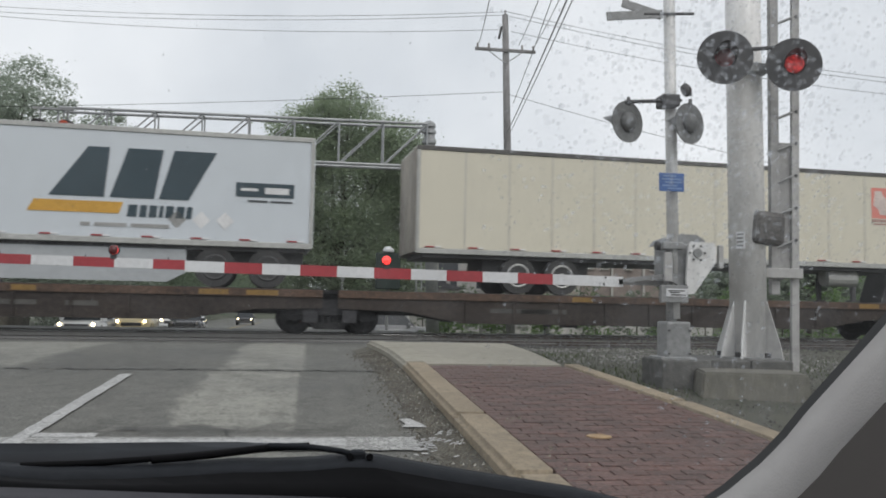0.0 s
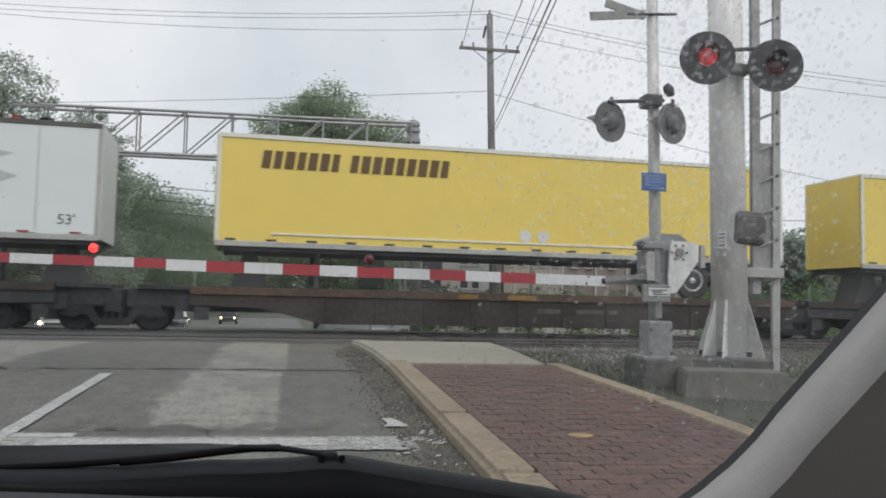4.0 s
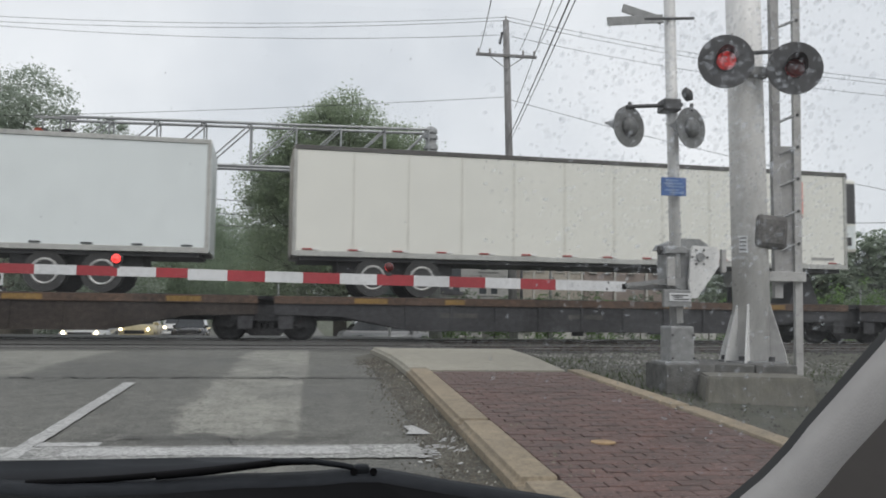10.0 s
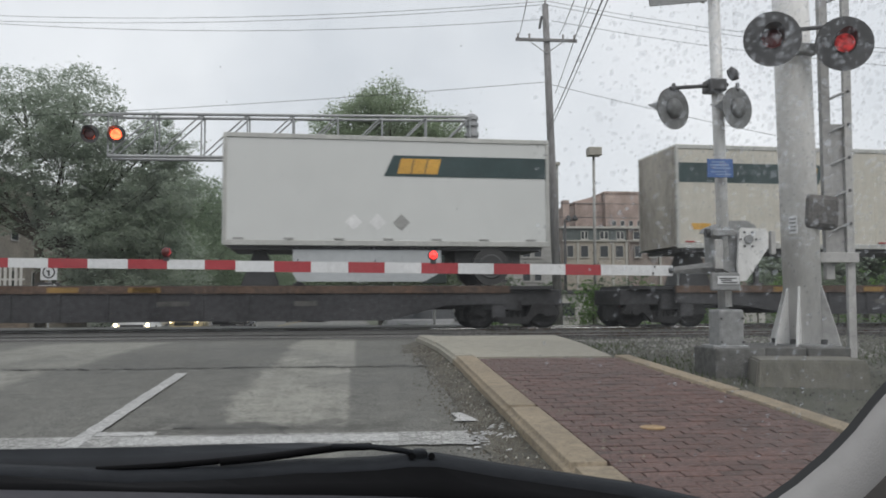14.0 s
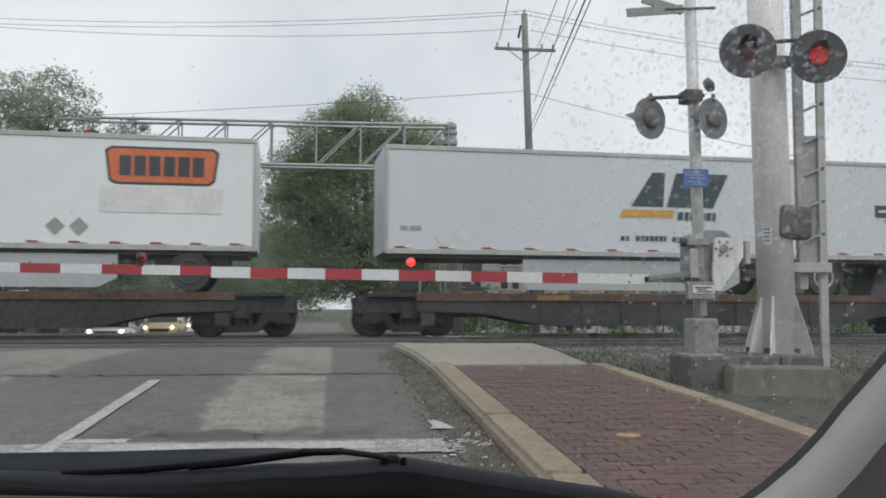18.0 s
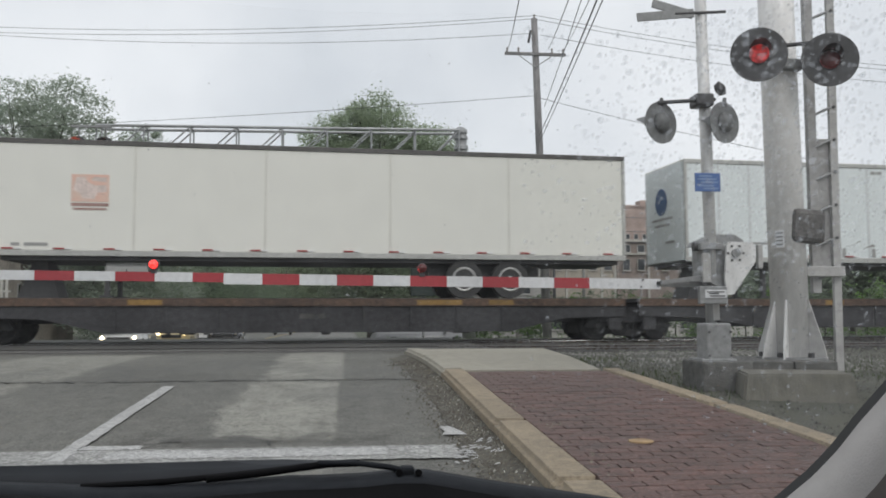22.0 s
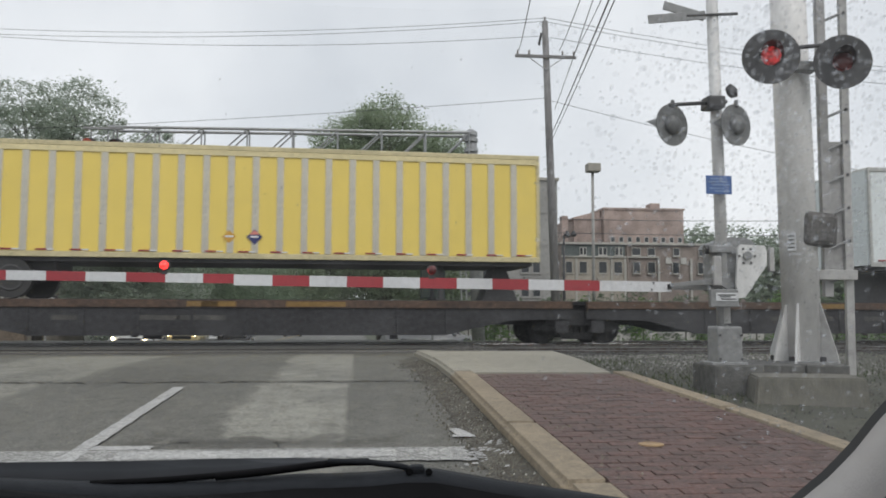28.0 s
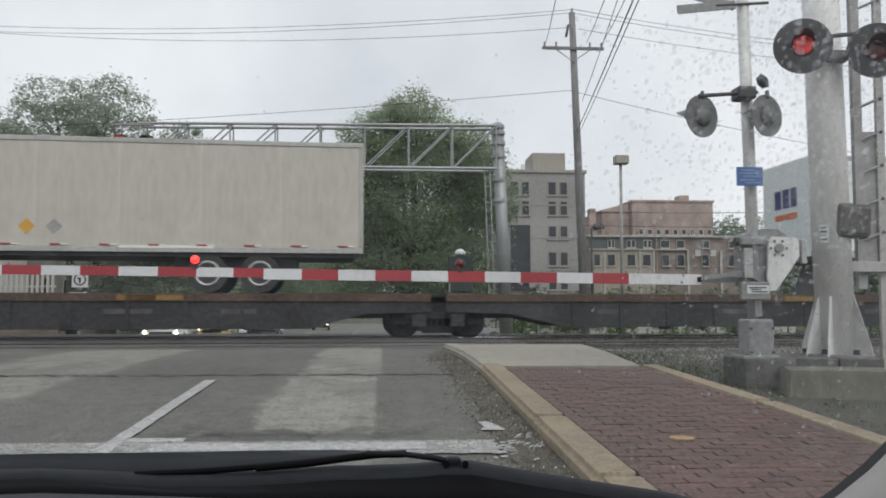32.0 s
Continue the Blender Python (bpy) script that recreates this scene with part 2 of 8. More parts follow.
RAIL_DULL = mat("dull_rail", (0.16, 0.15, 0.145), 0.55, 0.4, var=0.25)
RAIL_SIDE = mat("rusty_rail", (0.09, 0.06, 0.045), 0.8, 0.2, var=0.3)
TIE = mat("creosote_tie", (0.05, 0.042, 0.036), 0.85, var=0.3, bump=0.5)
# pole wood lifted towards grey in its colour, standing for haze
WOOD_POLE = mat("pole_wood", (0.235, 0.23, 0.23), 0.85, var=0.25, scale=8, bump=0.4, bscale=30, stretch=(1, 1, 0.12))
WIRE = mat("cable", (0.09, 0.09, 0.095), 0.6)
CERAMIC = mat("insulator", (0.3, 0.28, 0.27), 0.3)
BARK = mat("bark", (0.075, 0.065, 0.052), 0.9, var=0.3, scale=10, bump=0.6, bscale=20)


def leaf_mat(name, color, dark):
    """A leaf: lit from above and through its blade."""
    m = mat(name, color, 0.6, var=0.3, scale=3, dark=dark)
    n, l = m.node_tree.nodes, m.node_tree.links
    tl, mx = n.new("ShaderNodeBsdfTranslucent"), n.new("ShaderNodeMixShader")
    tl.inputs[0].default_value = (*[min(1, c * 1.5) for c in color], 1)
    mx.inputs[0].default_value = 0.55
    l.new(n["Principled BSDF"].outputs[0], mx.inputs[1])
    l.new(tl.outputs[0], mx.inputs[2])
    l.new(mx.outputs[0], n["Material Output"].inputs[0])
    return m


# LEAF, LEAF_MID, LEAF_FAR and LEAF2 carry haze in a lightened leaf colour
LEAF = leaf_mat("leaf_green", (0.25, 0.30, 0.205), (0.165, 0.205, 0.135))
LEAF_HEDGE = leaf_mat("leaf_hedge", (0.115, 0.145, 0.095), (0.07, 0.09, 0.055))
LEAF_MID = leaf_mat("leaf_mid_green", (0.19, 0.24, 0.165), (0.12, 0.155, 0.10))
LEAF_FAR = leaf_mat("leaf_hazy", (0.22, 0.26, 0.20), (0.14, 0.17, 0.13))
LEAF2 = leaf_mat("leaf_grey_green", (0.295, 0.335, 0.275), (0.195, 0.23, 0.18))
LEAF3 = leaf_mat("leaf_bright", (0.10, 0.17, 0.05), (0.06, 0.10, 0.03))
LADDER_GREY = mat("dull_ladder_aluminium", (0.36, 0.355, 0.35), 0.6, 0.1, var=0.2, scale=5)
LADDER_PALE = mat("pale_ladder_aluminium", (0.42, 0.415, 0.405), 0.6, 0.1, var=0.15, scale=5)
CARBODY = mat("flatcar_black", (0.044, 0.044, 0.047), 0.75, var=0.35, scale=3, dark=(0.024, 0.024, 0.026), spec=0.3, grain=0.25)
BOGIE_BLACK = mat("bogie_black", (0.026, 0.026, 0.027), 0.8, var=0.4, scale=5, dark=(0.014, 0.014, 0.015), spec=0.25, grain=0.3)
CARRUST = mat("flatcar_deck_rust", (0.104, 0.066, 0.046), 0.8, var=0.35, scale=4, dark=(0.034, 0.028, 0.026), spec=0.3, grain=0.35)
CARBROWN = mat("flatcar_brown", (0.046, 0.037, 0.032), 0.75, var=0.35, scale=3, dark=(0.022, 0.019, 0.018), spec=0.3, grain=0.25)
YPLATE = mat("yellow_plate", (0.24, 0.14, 0.035), 0.6, var=0.25, scale=6)
STENCIL = mat("worn_stencil", (0.085, 0.082, 0.075), 0.8, var=0.4, scale=14, dark=(0.03, 0.03, 0.03))
RUBBER = mat("tyre_rubber", (0.042, 0.042, 0.042), 0.8)
RIM = mat("wheel_rim", (0.5, 0.5, 0.49), 0.4, 0.5, var=0.2)
T_WHITE = mat("trailer_white", (0.725, 0.77, 0.772), 0.42, var=0.03, scale=1.4, stretch=(1, 1, 0.45))
T_COOL = mat("trailer_cool_white", (0.58, 0.62, 0.655), 0.42, var=0.03, scale=1.4, stretch=(1, 1, 0.45))
T_CREAM = mat("trailer_cream", (0.66, 0.62, 0.51), 0.45, var=0.03, scale=1.4, stretch=(1, 1, 0.45))
T_PALE = mat("trailer_pale_grey", (0.58, 0.59, 0.58), 0.45, var=0.03, scale=1.4, stretch=(1, 1, 0.45))
T_MIST = mat("trailer_mist_grey", (0.47, 0.51, 0.545), 0.45, var=0.03, scale=1.4, stretch=(1, 1, 0.45))
T_ASH = mat("trailer_ash_grey", (0.50, 0.495, 0.465), 0.5, var=0.08, scale=2.5, stretch=(1, 1, 0.25))
T_IVORY = mat("trailer_ivory", (0.76, 0.755, 0.70), 0.45, var=0.03, scale=1.4, stretch=(1, 1, 0.45))
T_GREY = mat("trailer_dirty_grey", (0.52, 0.495, 0.435), 0.5, var=0.1, scale=3, stretch=(1, 1, 0.3))
T_YELLOW = mat("trailer_yellow", (0.845, 0.648, 0.148), 0.42, var=0.03, scale=1.4, stretch=(1, 1, 0.45))
# skirt is greyer than the sides: the shade under the trailer, in its colour
T_SKIRT = mat("skirt_grey", (0.40, 0.42, 0.435), 0.5, var=0.08, scale=3)
T_SEAM = mat("panel_seam", (0.60, 0.62, 0.625), 0.5, var=0.1, scale=5)
T_SEAM_DK = mat("panel_seam_cream", (0.575, 0.545, 0.47), 0.5, var=0.12, scale=5)
T_SEAM_IV = mat("panel_seam_ivory", (0.67, 0.66, 0.60), 0.5, var=0.1, scale=5)
T_MILK = mat("trailer_milk_white", (0.75, 0.75, 0.68), 0.45, var=0.035, scale=1.4, stretch=(1, 1, 0.45))
YRAIL = mat("yellowed_rail", (0.62, 0.54, 0.32), 0.5, 0.1, var=0.15, scale=5)
YBAND = mat("yellowed_band", (0.74, 0.64, 0.36), 0.5, var=0.1, scale=4)
T_FROST = mat("trailer_frost_white", (0.66, 0.725, 0.735), 0.42, var=0.03, scale=1.4, stretch=(1, 1, 0.45))
T_POST = mat("aluminium_post", (0.58, 0.55, 0.47), 0.5, 0.1, var=0.12, scale=6)
T_RAIL = mat("aluminium_rail", (0.45, 0.45, 0.43), 0.5, 0.3, var=0.14, scale=5)
T_DARKRAIL = mat("dark_rail", (0.11, 0.105, 0.10), 0.6, 0.2, var=0.2)
DIRT = mat("grimy_end_wall", (0.40, 0.365, 0.315), 0.75, var=0.35, scale=5, stretch=(1, 1, 0.2))
UNDER = mat("chassis_dark", (0.066, 0.066, 0.068), 0.7, var=0.2)
MARK_RED = mat("red_marker", (0.33, 0.05, 0.05), 0.5)
MARK_GREY = mat("faded_placard", (0.33, 0.33, 0.32), 0.6, var=0.15)
MARK_WHITE = mat("white_placard", (0.72, 0.72, 0.72), 0.5)
MARK_BLACK = mat("dark_lettering", (0.045, 0.05, 0.055), 0.5)
MARK_TEAL = mat("dark_teal_lettering", (0.03, 0.055, 0.07), 0.5)
MARK_NAVY = mat("navy_lettering", (0.03, 0.035, 0.14), 0.5)
MARK_GOLD = mat("gold_bar", (0.60, 0.33, 0.05), 0.5)
MARK_ORANGE = mat("orange_panel", (0.62, 0.16, 0.055), 0.5)
MARK_REDP = mat("red_poster", (0.58, 0.13, 0.10), 0.6, var=0.25, scale=9, dark=(0.66, 0.34, 0.29))
MARK_GREEN = mat("dark_green_band", (0.022, 0.05, 0.052), 0.5, var=0.2)
MARK_BLUE = mat("blue_roundel", (0.03, 0.085, 0.20), 0.5)
BLD_GREY = mat("grey_facade", (0.335, 0.33, 0.315), 0.8, var=0.14, scale=1.5, bump=0.2, bscale=6)
BLD_CAP = mat("roof_house", (0.36, 0.34, 0.30), 0.8, var=0.12, scale=2)
# far brick is paler and greyer than its own colour, to hold distance haze
BLD_BRICK = mat("far_brick", (0.40, 0.315, 0.28), 0.85, var=0.3, scale=3, bump=0.3, bscale=12)
BLD_WHITE = mat("pale_facade", (0.46, 0.45, 0.42), 0.75, var=0.12, scale=2)
BLD_WOOD = mat("timber_wall", (0.19, 0.15, 0.115), 0.85, var=0.25, scale=3)
ROOF = mat("dark_roof", (0.06, 0.06, 0.065), 0.8, var=0.2)
WINDOW = mat("window_glass", (0.03, 0.035, 0.04), 0.12, var=0.2)
TRIM = mat("pale_trim", (0.5, 0.49, 0.46), 0.7)
CAR_WHITE = mat("car_white", (0.62, 0.63, 0.64), 0.25, coat=0.5, var=0.03)
CAR_TAN = mat("car_cream", (0.50, 0.42, 0.24), 0.3, coat=0.4, var=0.03)
CAR_BLACK = mat("car_black", (0.02, 0.02, 0.023), 0.25, coat=0.5, var=0.05)
CAR_SILVER = mat("car_silver", (0.20, 0.205, 0.21), 0.35, 0.2, coat=0.2, var=0.03)
HEADLAMP = mat("lit_headlamp", (0.9, 0.85, 0.7), 0.2, glow=(1.0, 0.82, 0.5), power=7.0)
DASH = mat("dash_plastic", (0.011, 0.011, 0.012), 0.6, spec=0.25, var=0.1, scale=20, bump=0.15, bscale=300)
TRIM_GREY = mat("pillar_trim", (0.50, 0.475, 0.455), 0.75, var=0.05, scale=14, bump=0.12, bscale=400)
GASKET = mat("black_rubber", (0.010, 0.010, 0.011), 0.8, spec=0.08)
SEAL = mat("seal_rubber", (0.035, 0.035, 0.035), 0.6, spec=0.3)
COWL = mat("cowl_plastic", (0.025, 0.028, 0.033), 0.7, spec=0.15, var=0.15, scale=20, bump=0.1, bscale=300)
BONNET = mat("bonnet_paint", (0.030, 0.033, 0.038), 0.6, spec=0.2, var=0.12, scale=8)


# ------------------------------------------------------------------ mesh tools
def put(name, bm, material, parent=None, label="", smooth=False):
    me = bpy.data.meshes.new(name)
    bm.to_mesh(me)
    bm.free()
    for m in (material if isinstance(material, (list, tuple)) else [material]):
        me.materials.append(m)
    if smooth:
        for p in me.polygons:
            p.use_smooth = True
    ob = new(name, me)
    if parent:
        ob.parent = parent
    if label:
        ob["label"] = label
    return ob


def part(name, bm, material, parent, label="", smooth=False):
    return put(name, bm, material, parent, label, smooth)


def thing(name, m=None, label="", category="", group="", kind=""):
    ob = new(name)
    ob.empty_display_size = 0.2
    if m is not None:
        ob.matrix_basis = m
    return tagged(ob, label, category, group, kind)


def again(ob, parent, m, label=""):
    """Another object on the same mesh, under parent."""
    o = new(ob.name.split(".")[0], ob.data)
    o.parent = parent
    o.matrix_basis = m
    if label:
        o["label"] = label
    return o


def box(x0, y0, z0, x1, y1, z1, bevel=0.0, bm=None):
    b = bm or bmesh.new()
    r = bmesh.ops.create_cube(b, size=1.0)
    bmesh.ops.scale(b, vec=(x1 - x0, y1 - y0, z1 - z0), verts=r["verts"])
    bmesh.ops.translate(b, vec=((x0 + x1) / 2, (y0 + y1) / 2, (z0 + z1) / 2), verts=r["verts"])
    if bevel:
        e = list({e for v in r["verts"] for e in v.link_edges})
        bmesh.ops.bevel(b, geom=e, offset=bevel, segments=2, affect="EDGES", profile=0.5)
    return b


def cyl(p, q, r0, r1=None, seg=16, bm=None):
    b = bm or bmesh.new()
    p, q = Vector(p), Vector(q)
    d = q - p
    r = bmesh.ops.create_cone(b, cap_ends=True, segments=seg, radius1=r0, radius2=r0 if r1 is None else r1, depth=d.length)
    m = Matrix.Translation((p + q) / 2) @ d.to_track_quat("Z", "Y").to_matrix().to_4x4()
    bmesh.ops.transform(b, matrix=m, verts=r["verts"])
    return b


def prism(pts, y0, y1, bm=None):
    """A plate of outline pts in x and z, from y0 to y1."""
    b = bm or bmesh.new()
    lo = [b.verts.new((x, y0, z)) for x, z in pts]
    hi = [b.verts.new((x, y1, z)) for x, z in pts]
    b.faces.new(lo)
    b.faces.new(hi[::-1])
    for i in range(len(pts)):
        j = (i + 1) % len(pts)
        b.faces.new((lo[j], lo[i], hi[i], hi[j]))
    bmesh.ops.recalc_face_normals(b, faces=b.faces[:])
    return b


def plate(pts, z0, z1, bm=None):
    """A plate of outline pts in x and y, from z0 to z1."""
    b = bm or bmesh.new()
    lo = [b.verts.new((x, y, z0)) for x, y in pts]
    hi = [b.verts.new((x, y, z1)) for x, y in pts]
    b.faces.new(lo[::-1])
    b.faces.new(hi)
    for i in range(len(pts)):
        j = (i + 1) % len(pts)
        b.faces.new((lo[i], lo[j], hi[j], hi[i]))
    bmesh.ops.recalc_face_normals(b, faces=b.faces[:])
    return b


def lathe(profile, seg=20, bm=None):
    """Turned about z: profile of (radius, z)."""
    b = bm or bmesh.new()
    rings = [[b.verts.new((r * math.cos(2 * math.pi * i / seg), r * math.sin(2 * math.pi * i / seg), z)) for i in range(seg)] for r, z in profile]
    for a, c in zip(rings, rings[1:]):
        for i in range(seg):
            j = (i + 1) % seg
            b.faces.new((a[i], a[j], c[j], c[i]))
    b.faces.new(rings[0][::-1])
    b.faces.new(rings[-1])
    bmesh.ops.recalc_face_normals(b, faces=b.faces[:])
    return b


def moved(bm, m):
    bmesh.ops.transform(bm, matrix=m, verts=bm.verts[:])
    return bm


# ------------------------------------------------------------------ lie of the land
BETA = radians(3.3)
CB, SB = math.cos(BETA), math.sin(BETA)
RAIL_Z = 0.52


def along(u, v):
    """Plan place at u metres along the track and v metres across it."""
    return u * CB - v * SB, u * SB + v * CB


def ground_z(x, y):
    v = -SB * x + CB * y
    if v < 11.0:
        return 0.048 * max(v, -30)
    if v < 14.0:
        k = (v - 11) / 3
        return 0.528 + 0.048 * 3 * (k - 0.5 * k * k) * 0.6
    if v < 18.0:
        k = (v - 14) / 4
        return 0.571 - 0.085 * (3 * k * k - 2 * k ** 3)
    if v < 27.0:
        return 0.486
    if v < 39.0:
        k = (v - 27) / 12
        return 0.486 - 0.88 * (3 * k * k - 2 * k ** 3)
    return -0.394 - 0.010 * min(v - 39, 100)


def strip(x0, x1, ys, lift, thick=0.0, dx=None, wave=None):
    """A ribbon lying on the land between x0 and x1 (numbers or functions of y)."""
    b = bmesh.new()
    n = dx or 2
    f0 = x0 if callable(x0) else (lambda y: x0)
    f1 = x1 if callable(x1) else (lambda y: x1)
    rows = []
    for y in ys:
        a, c = f0(y), f1(y)
        rows.append([b.verts.new((a + (c - a) * i / (n - 1), y, ground_z(a + (c - a) * i / (n - 1), y) + lift)) for i in range(n)])
    for r, s in zip(rows, rows[1:]):
        for i in range(n - 1):
            b.faces.new((r[i], r[i + 1], s[i + 1], s[i]))
    if thick:
        r = bmesh.ops.extrude_face_region(b, geom=b.faces[:])
        vs = [v for v in r["geom"] if isinstance(v, bmesh.types.BMVert)]
        bmesh.ops.translate(b, vec=(0, 0, -thick), verts=vs)
        bmesh.ops.recalc_face_normals(b, faces=b.faces[:])
    return b


def frange(a, b, step):
    n = max(1, round((b - a) / step))
    return [a + (b - a) * i / n for i in range(n + 1)]


# ------------------------------------------------------------------ ground, road, pavement
gb = bmesh.new()
xs = [-1500, -700, -300, -150, -80] + frange(-40, 40, 4) + [80, 150, 300, 600, 1500]
ysg = [-900, -300, -100, -40, -20, -10] + frange(-4, 44, 1.0) + frange(50, 140, 10) + [300, 700, 2500]
grid = [[gb.verts.new((x, y, ground_z(x, y) - 0.035)) for x in xs] for y in ysg]
for r, s in zip(grid, grid[1:]):
    for i in range(len(xs) - 1):
        gb.faces.new((r[i], r[i + 1], s[i + 1], s[i]))
tagged(put("ground", gb, FIELD, smooth=True), "patchy soil and grass ground beside the railway", "ground", kind="structure")

ROAD_L, KERB_X = -14.5, 1.125


def kerb_line(y):
    """The road's right edge: it swings out towards the rails."""
    if y < 9.4:
        return KERB_X
    if y < 13.4:
        return KERB_X - 0.20 * ((y - 9.4) / 4) ** 1.5
    return KERB_X - 0.20


def gutter_lift(x, y):
    """Asphalt and packed grit rise towards the kerb, shaped to fit the camera's view."""
    return 0.006 + 0.062 * min(1.0, max(0.0, (x - kerb_line(y) + 0.24) / 0.24)) ** 1.5


def verge_line(y):
    """The inner edge of the kerb between pavement and gravel."""
    return 3.21 - 0.012 * y - 0.032 * max(0.0, y - 6.8)


def over(x, y, lift):
    """Height of a mark lying on the road, also where the gutter rises."""
    return ground_z(x, y) + max(lift, gutter_lift(x, y) + 0.004 if x > kerb_line(y) - 0.3 else lift)


road = tagged(put("road", strip(ROAD_L, lambda y: (1.18 if 13.3 > y or y > 30 else 1.35) + 0.02, frange(-30, 160, 1.0), 0.0, dx=8), ASPHALT, smooth=True),
              "worn grey asphalt road rising to the level crossing", "road", kind="structure")
xing = tagged(put("crossing_surface", strip(-15.0, 3.3, frange(17.2, 29.5, 0.5), 0.006, dx=8), ASPHALT_NEW, smooth=True), "dark asphalt of the level crossing between the rails", "road", kind="structure")


def decal(name, pts, material, lift=0.008, label="", parent=None):
    b = bmesh.new()
    vs = [b.verts.new((x, y, over(x, y, lift))) for x, y in pts]
    b.faces.new(vs)
    bmesh.ops.recalc_face_normals(b, faces=b.faces[:])
    if b.faces[0].normal.z < 0:
        bmesh.ops.reverse_faces(b, faces=b.faces[:])
    bmesh.ops.triangulate(b, faces=b.faces[:])
    return part(name, b, material, parent or road, label)


def ragged(x0, x1, y0, y1, step=0.12, j=0.02, seed=1):
    """A long patch with uneven edges."""
    r = random.Random(seed)
    bot = [(x, y0 + r.uniform(-j, j)) for x in frange(x0, x1, step)]
    top = [(x, y1 + r.uniform(-j, j)) for x in frange(x1, x0, step)]
    return bot + top


def quads(name, x0, x1, y0, y1, step, j, material, lift, label, seed=1):
    """A patch with ragged long edges, along x."""
    r = random.Random(seed)
    b = bmesh.new()
    cols = []
    for x in frange(x0, x1, step):
        a, c = y0 + r.uniform(-j, j), y1 + r.uniform(-j, j)
        cols.append([b.verts.new((x, a + (c - a) * k / 4, over(x, a + (c - a) * k / 4, lift))) for k in range(5)])
    for p, q in zip(cols, cols[1:]):
        for k in range(4):
            b.faces.new((p[k], q[k], q[k + 1], p[k + 1]))
    return part(name, b, material, road, label)


def quads_y(name, fx0, fx1, y0, y1, step, j, material, lift, label, seed=1):
    """A patch with ragged long edges, along y."""
    r = random.Random(seed)
    b = bmesh.new()
    rows = []
    for y in frange(y0, y1, step):
        a, c = fx0(y) + r.uniform(-j, j), fx1(y) + r.uniform(-j, j)
        rows.append([b.verts.new((a + (c - a) * k / 4, y, ground_z(a + (c - a) * k / 4, y) + lift)) for k in range(5)])
    for p, q in zip(rows, rows[1:]):
        for k in range(4):
            b.faces.new((p[k], p[k + 1], q[k + 1], q[k]))
    return part(name, b, material, road, label)


# cracks and joints


def crack(pts, w, seed, label="tar-dark crack in the road"):
    """A wandering crack of changing width along pts."""
    r = random.Random(seed)
    b = bmesh.new()
    prev = None
    for p, q in zip(pts, pts[1:]):
        n_ = max(2, int(math.hypot(q[0] - p[0], q[1] - p[1]) / 0.06))
        dx, dy = q[0] - p[0], q[1] - p[1]
        k_ = math.hypot(dx, dy)
        nx, ny = -dy / k_, dx / k_
        for i in range(n_):
            x, y = p[0] + dx * i / n_, p[1] + dy * i / n_
            j, ww = r.gauss(0, w * 0.6), w * abs(r.gauss(0.5, 0.35)) + 0.001
            row_ = [b.verts.new((x + nx * (j + s_ * ww), y + ny * (j + s_ * ww), ground_z(x, y) + 0.010)) for s_ in (-1, 1)]
            if prev and r.random() > 0.06:
                b.faces.new((prev[0], row_[0], row_[1], prev[1]))
            prev = row_
    bmesh.ops.recalc_face_normals(b, faces=b.faces[:])
    return part("crack", b, CRACK, road, label)


crack([(-8.0, 10.2), (-3.0, 10.08), (0.95, 10.14)], 0.046, 7)
crack([(-2.4, 10.16), (0.9, 10.19)], 0.012, 71)
crack([(-1.35, 6.55), (-0.1, 6.5)], 0.012, 8)
crack([(-0.62, 5.85), (-0.5, 6.2), (-0.58, 6.6)], 0.008, 81)
crack([(-6.0, 15.2), (1.0, 15.25)], 0.035, 9)
crack([(-3.4, 6.6), (-2.9, 6.2), (-2.75, 5.8)], 0.006, 82)
crack([(-1.5, 12.2), (0.9, 12.4)], 0.012, 84)
# paint
quads("stop_line", -7.5, 0.80, 5.80, 6.24, 0.03, 0.012, PAINT_WORN, 0.012, "worn white stop line", 11)
quads("stop_line", -1.6, 0.3, 5.92, 6.16, 0.03, 0.02, PAINT, 0.015, "brighter strip of the white stop line", 12)
quads_y("lane_line", lambda y: -1.95, lambda y: -1.83, 5.9, 9.62, 0.08, 0.006, PAINT, 0.013, "white lane line", 13)
quads("lane_tick", -1.85, -1.42, 6.25, 6.38, 0.05, 0.012, PAINT, 0.013, "short white mark beside the lane line", 14)
decal("paint_flake", [(0.76, 6.62), (0.95, 6.58), (0.93, 6.72), (0.86, 6.98), (0.77, 6.96), (0.80, 6.75)], PAINT, 0.013, "flaking white paint at the kerb")
for k in range(70):
    rr = random.Random(40 + k)
    px, py, ps = rr.uniform(0.72, 1.08), rr.gauss(6.03, 0.15), rr.uniform(0.010, 0.034)
    decal("paint_flake", [(px - ps, py - ps * .4), (px + ps, py - ps * .6), (px + ps * .7, py + ps), (px - ps * .6, py + ps * .7)], PAINT, 0.014)
for k in range(9):
    quads_y("lane_line", lambda y: -2.3, lambda y: -2.17, 34 + 9 * k, 37 + 9 * k, 0.5, 0.0, PAINT, 0.013, "white lane dash beyond the crossing")
quads_y("edge_line", lambda y: -6.2, lambda y: -6.06, 31, 120, 2.0, 0.0, mat("yellow_line", (0.45, 0.33, 0.08), 0.6), 0.013, "yellow centre line beyond the crossing")


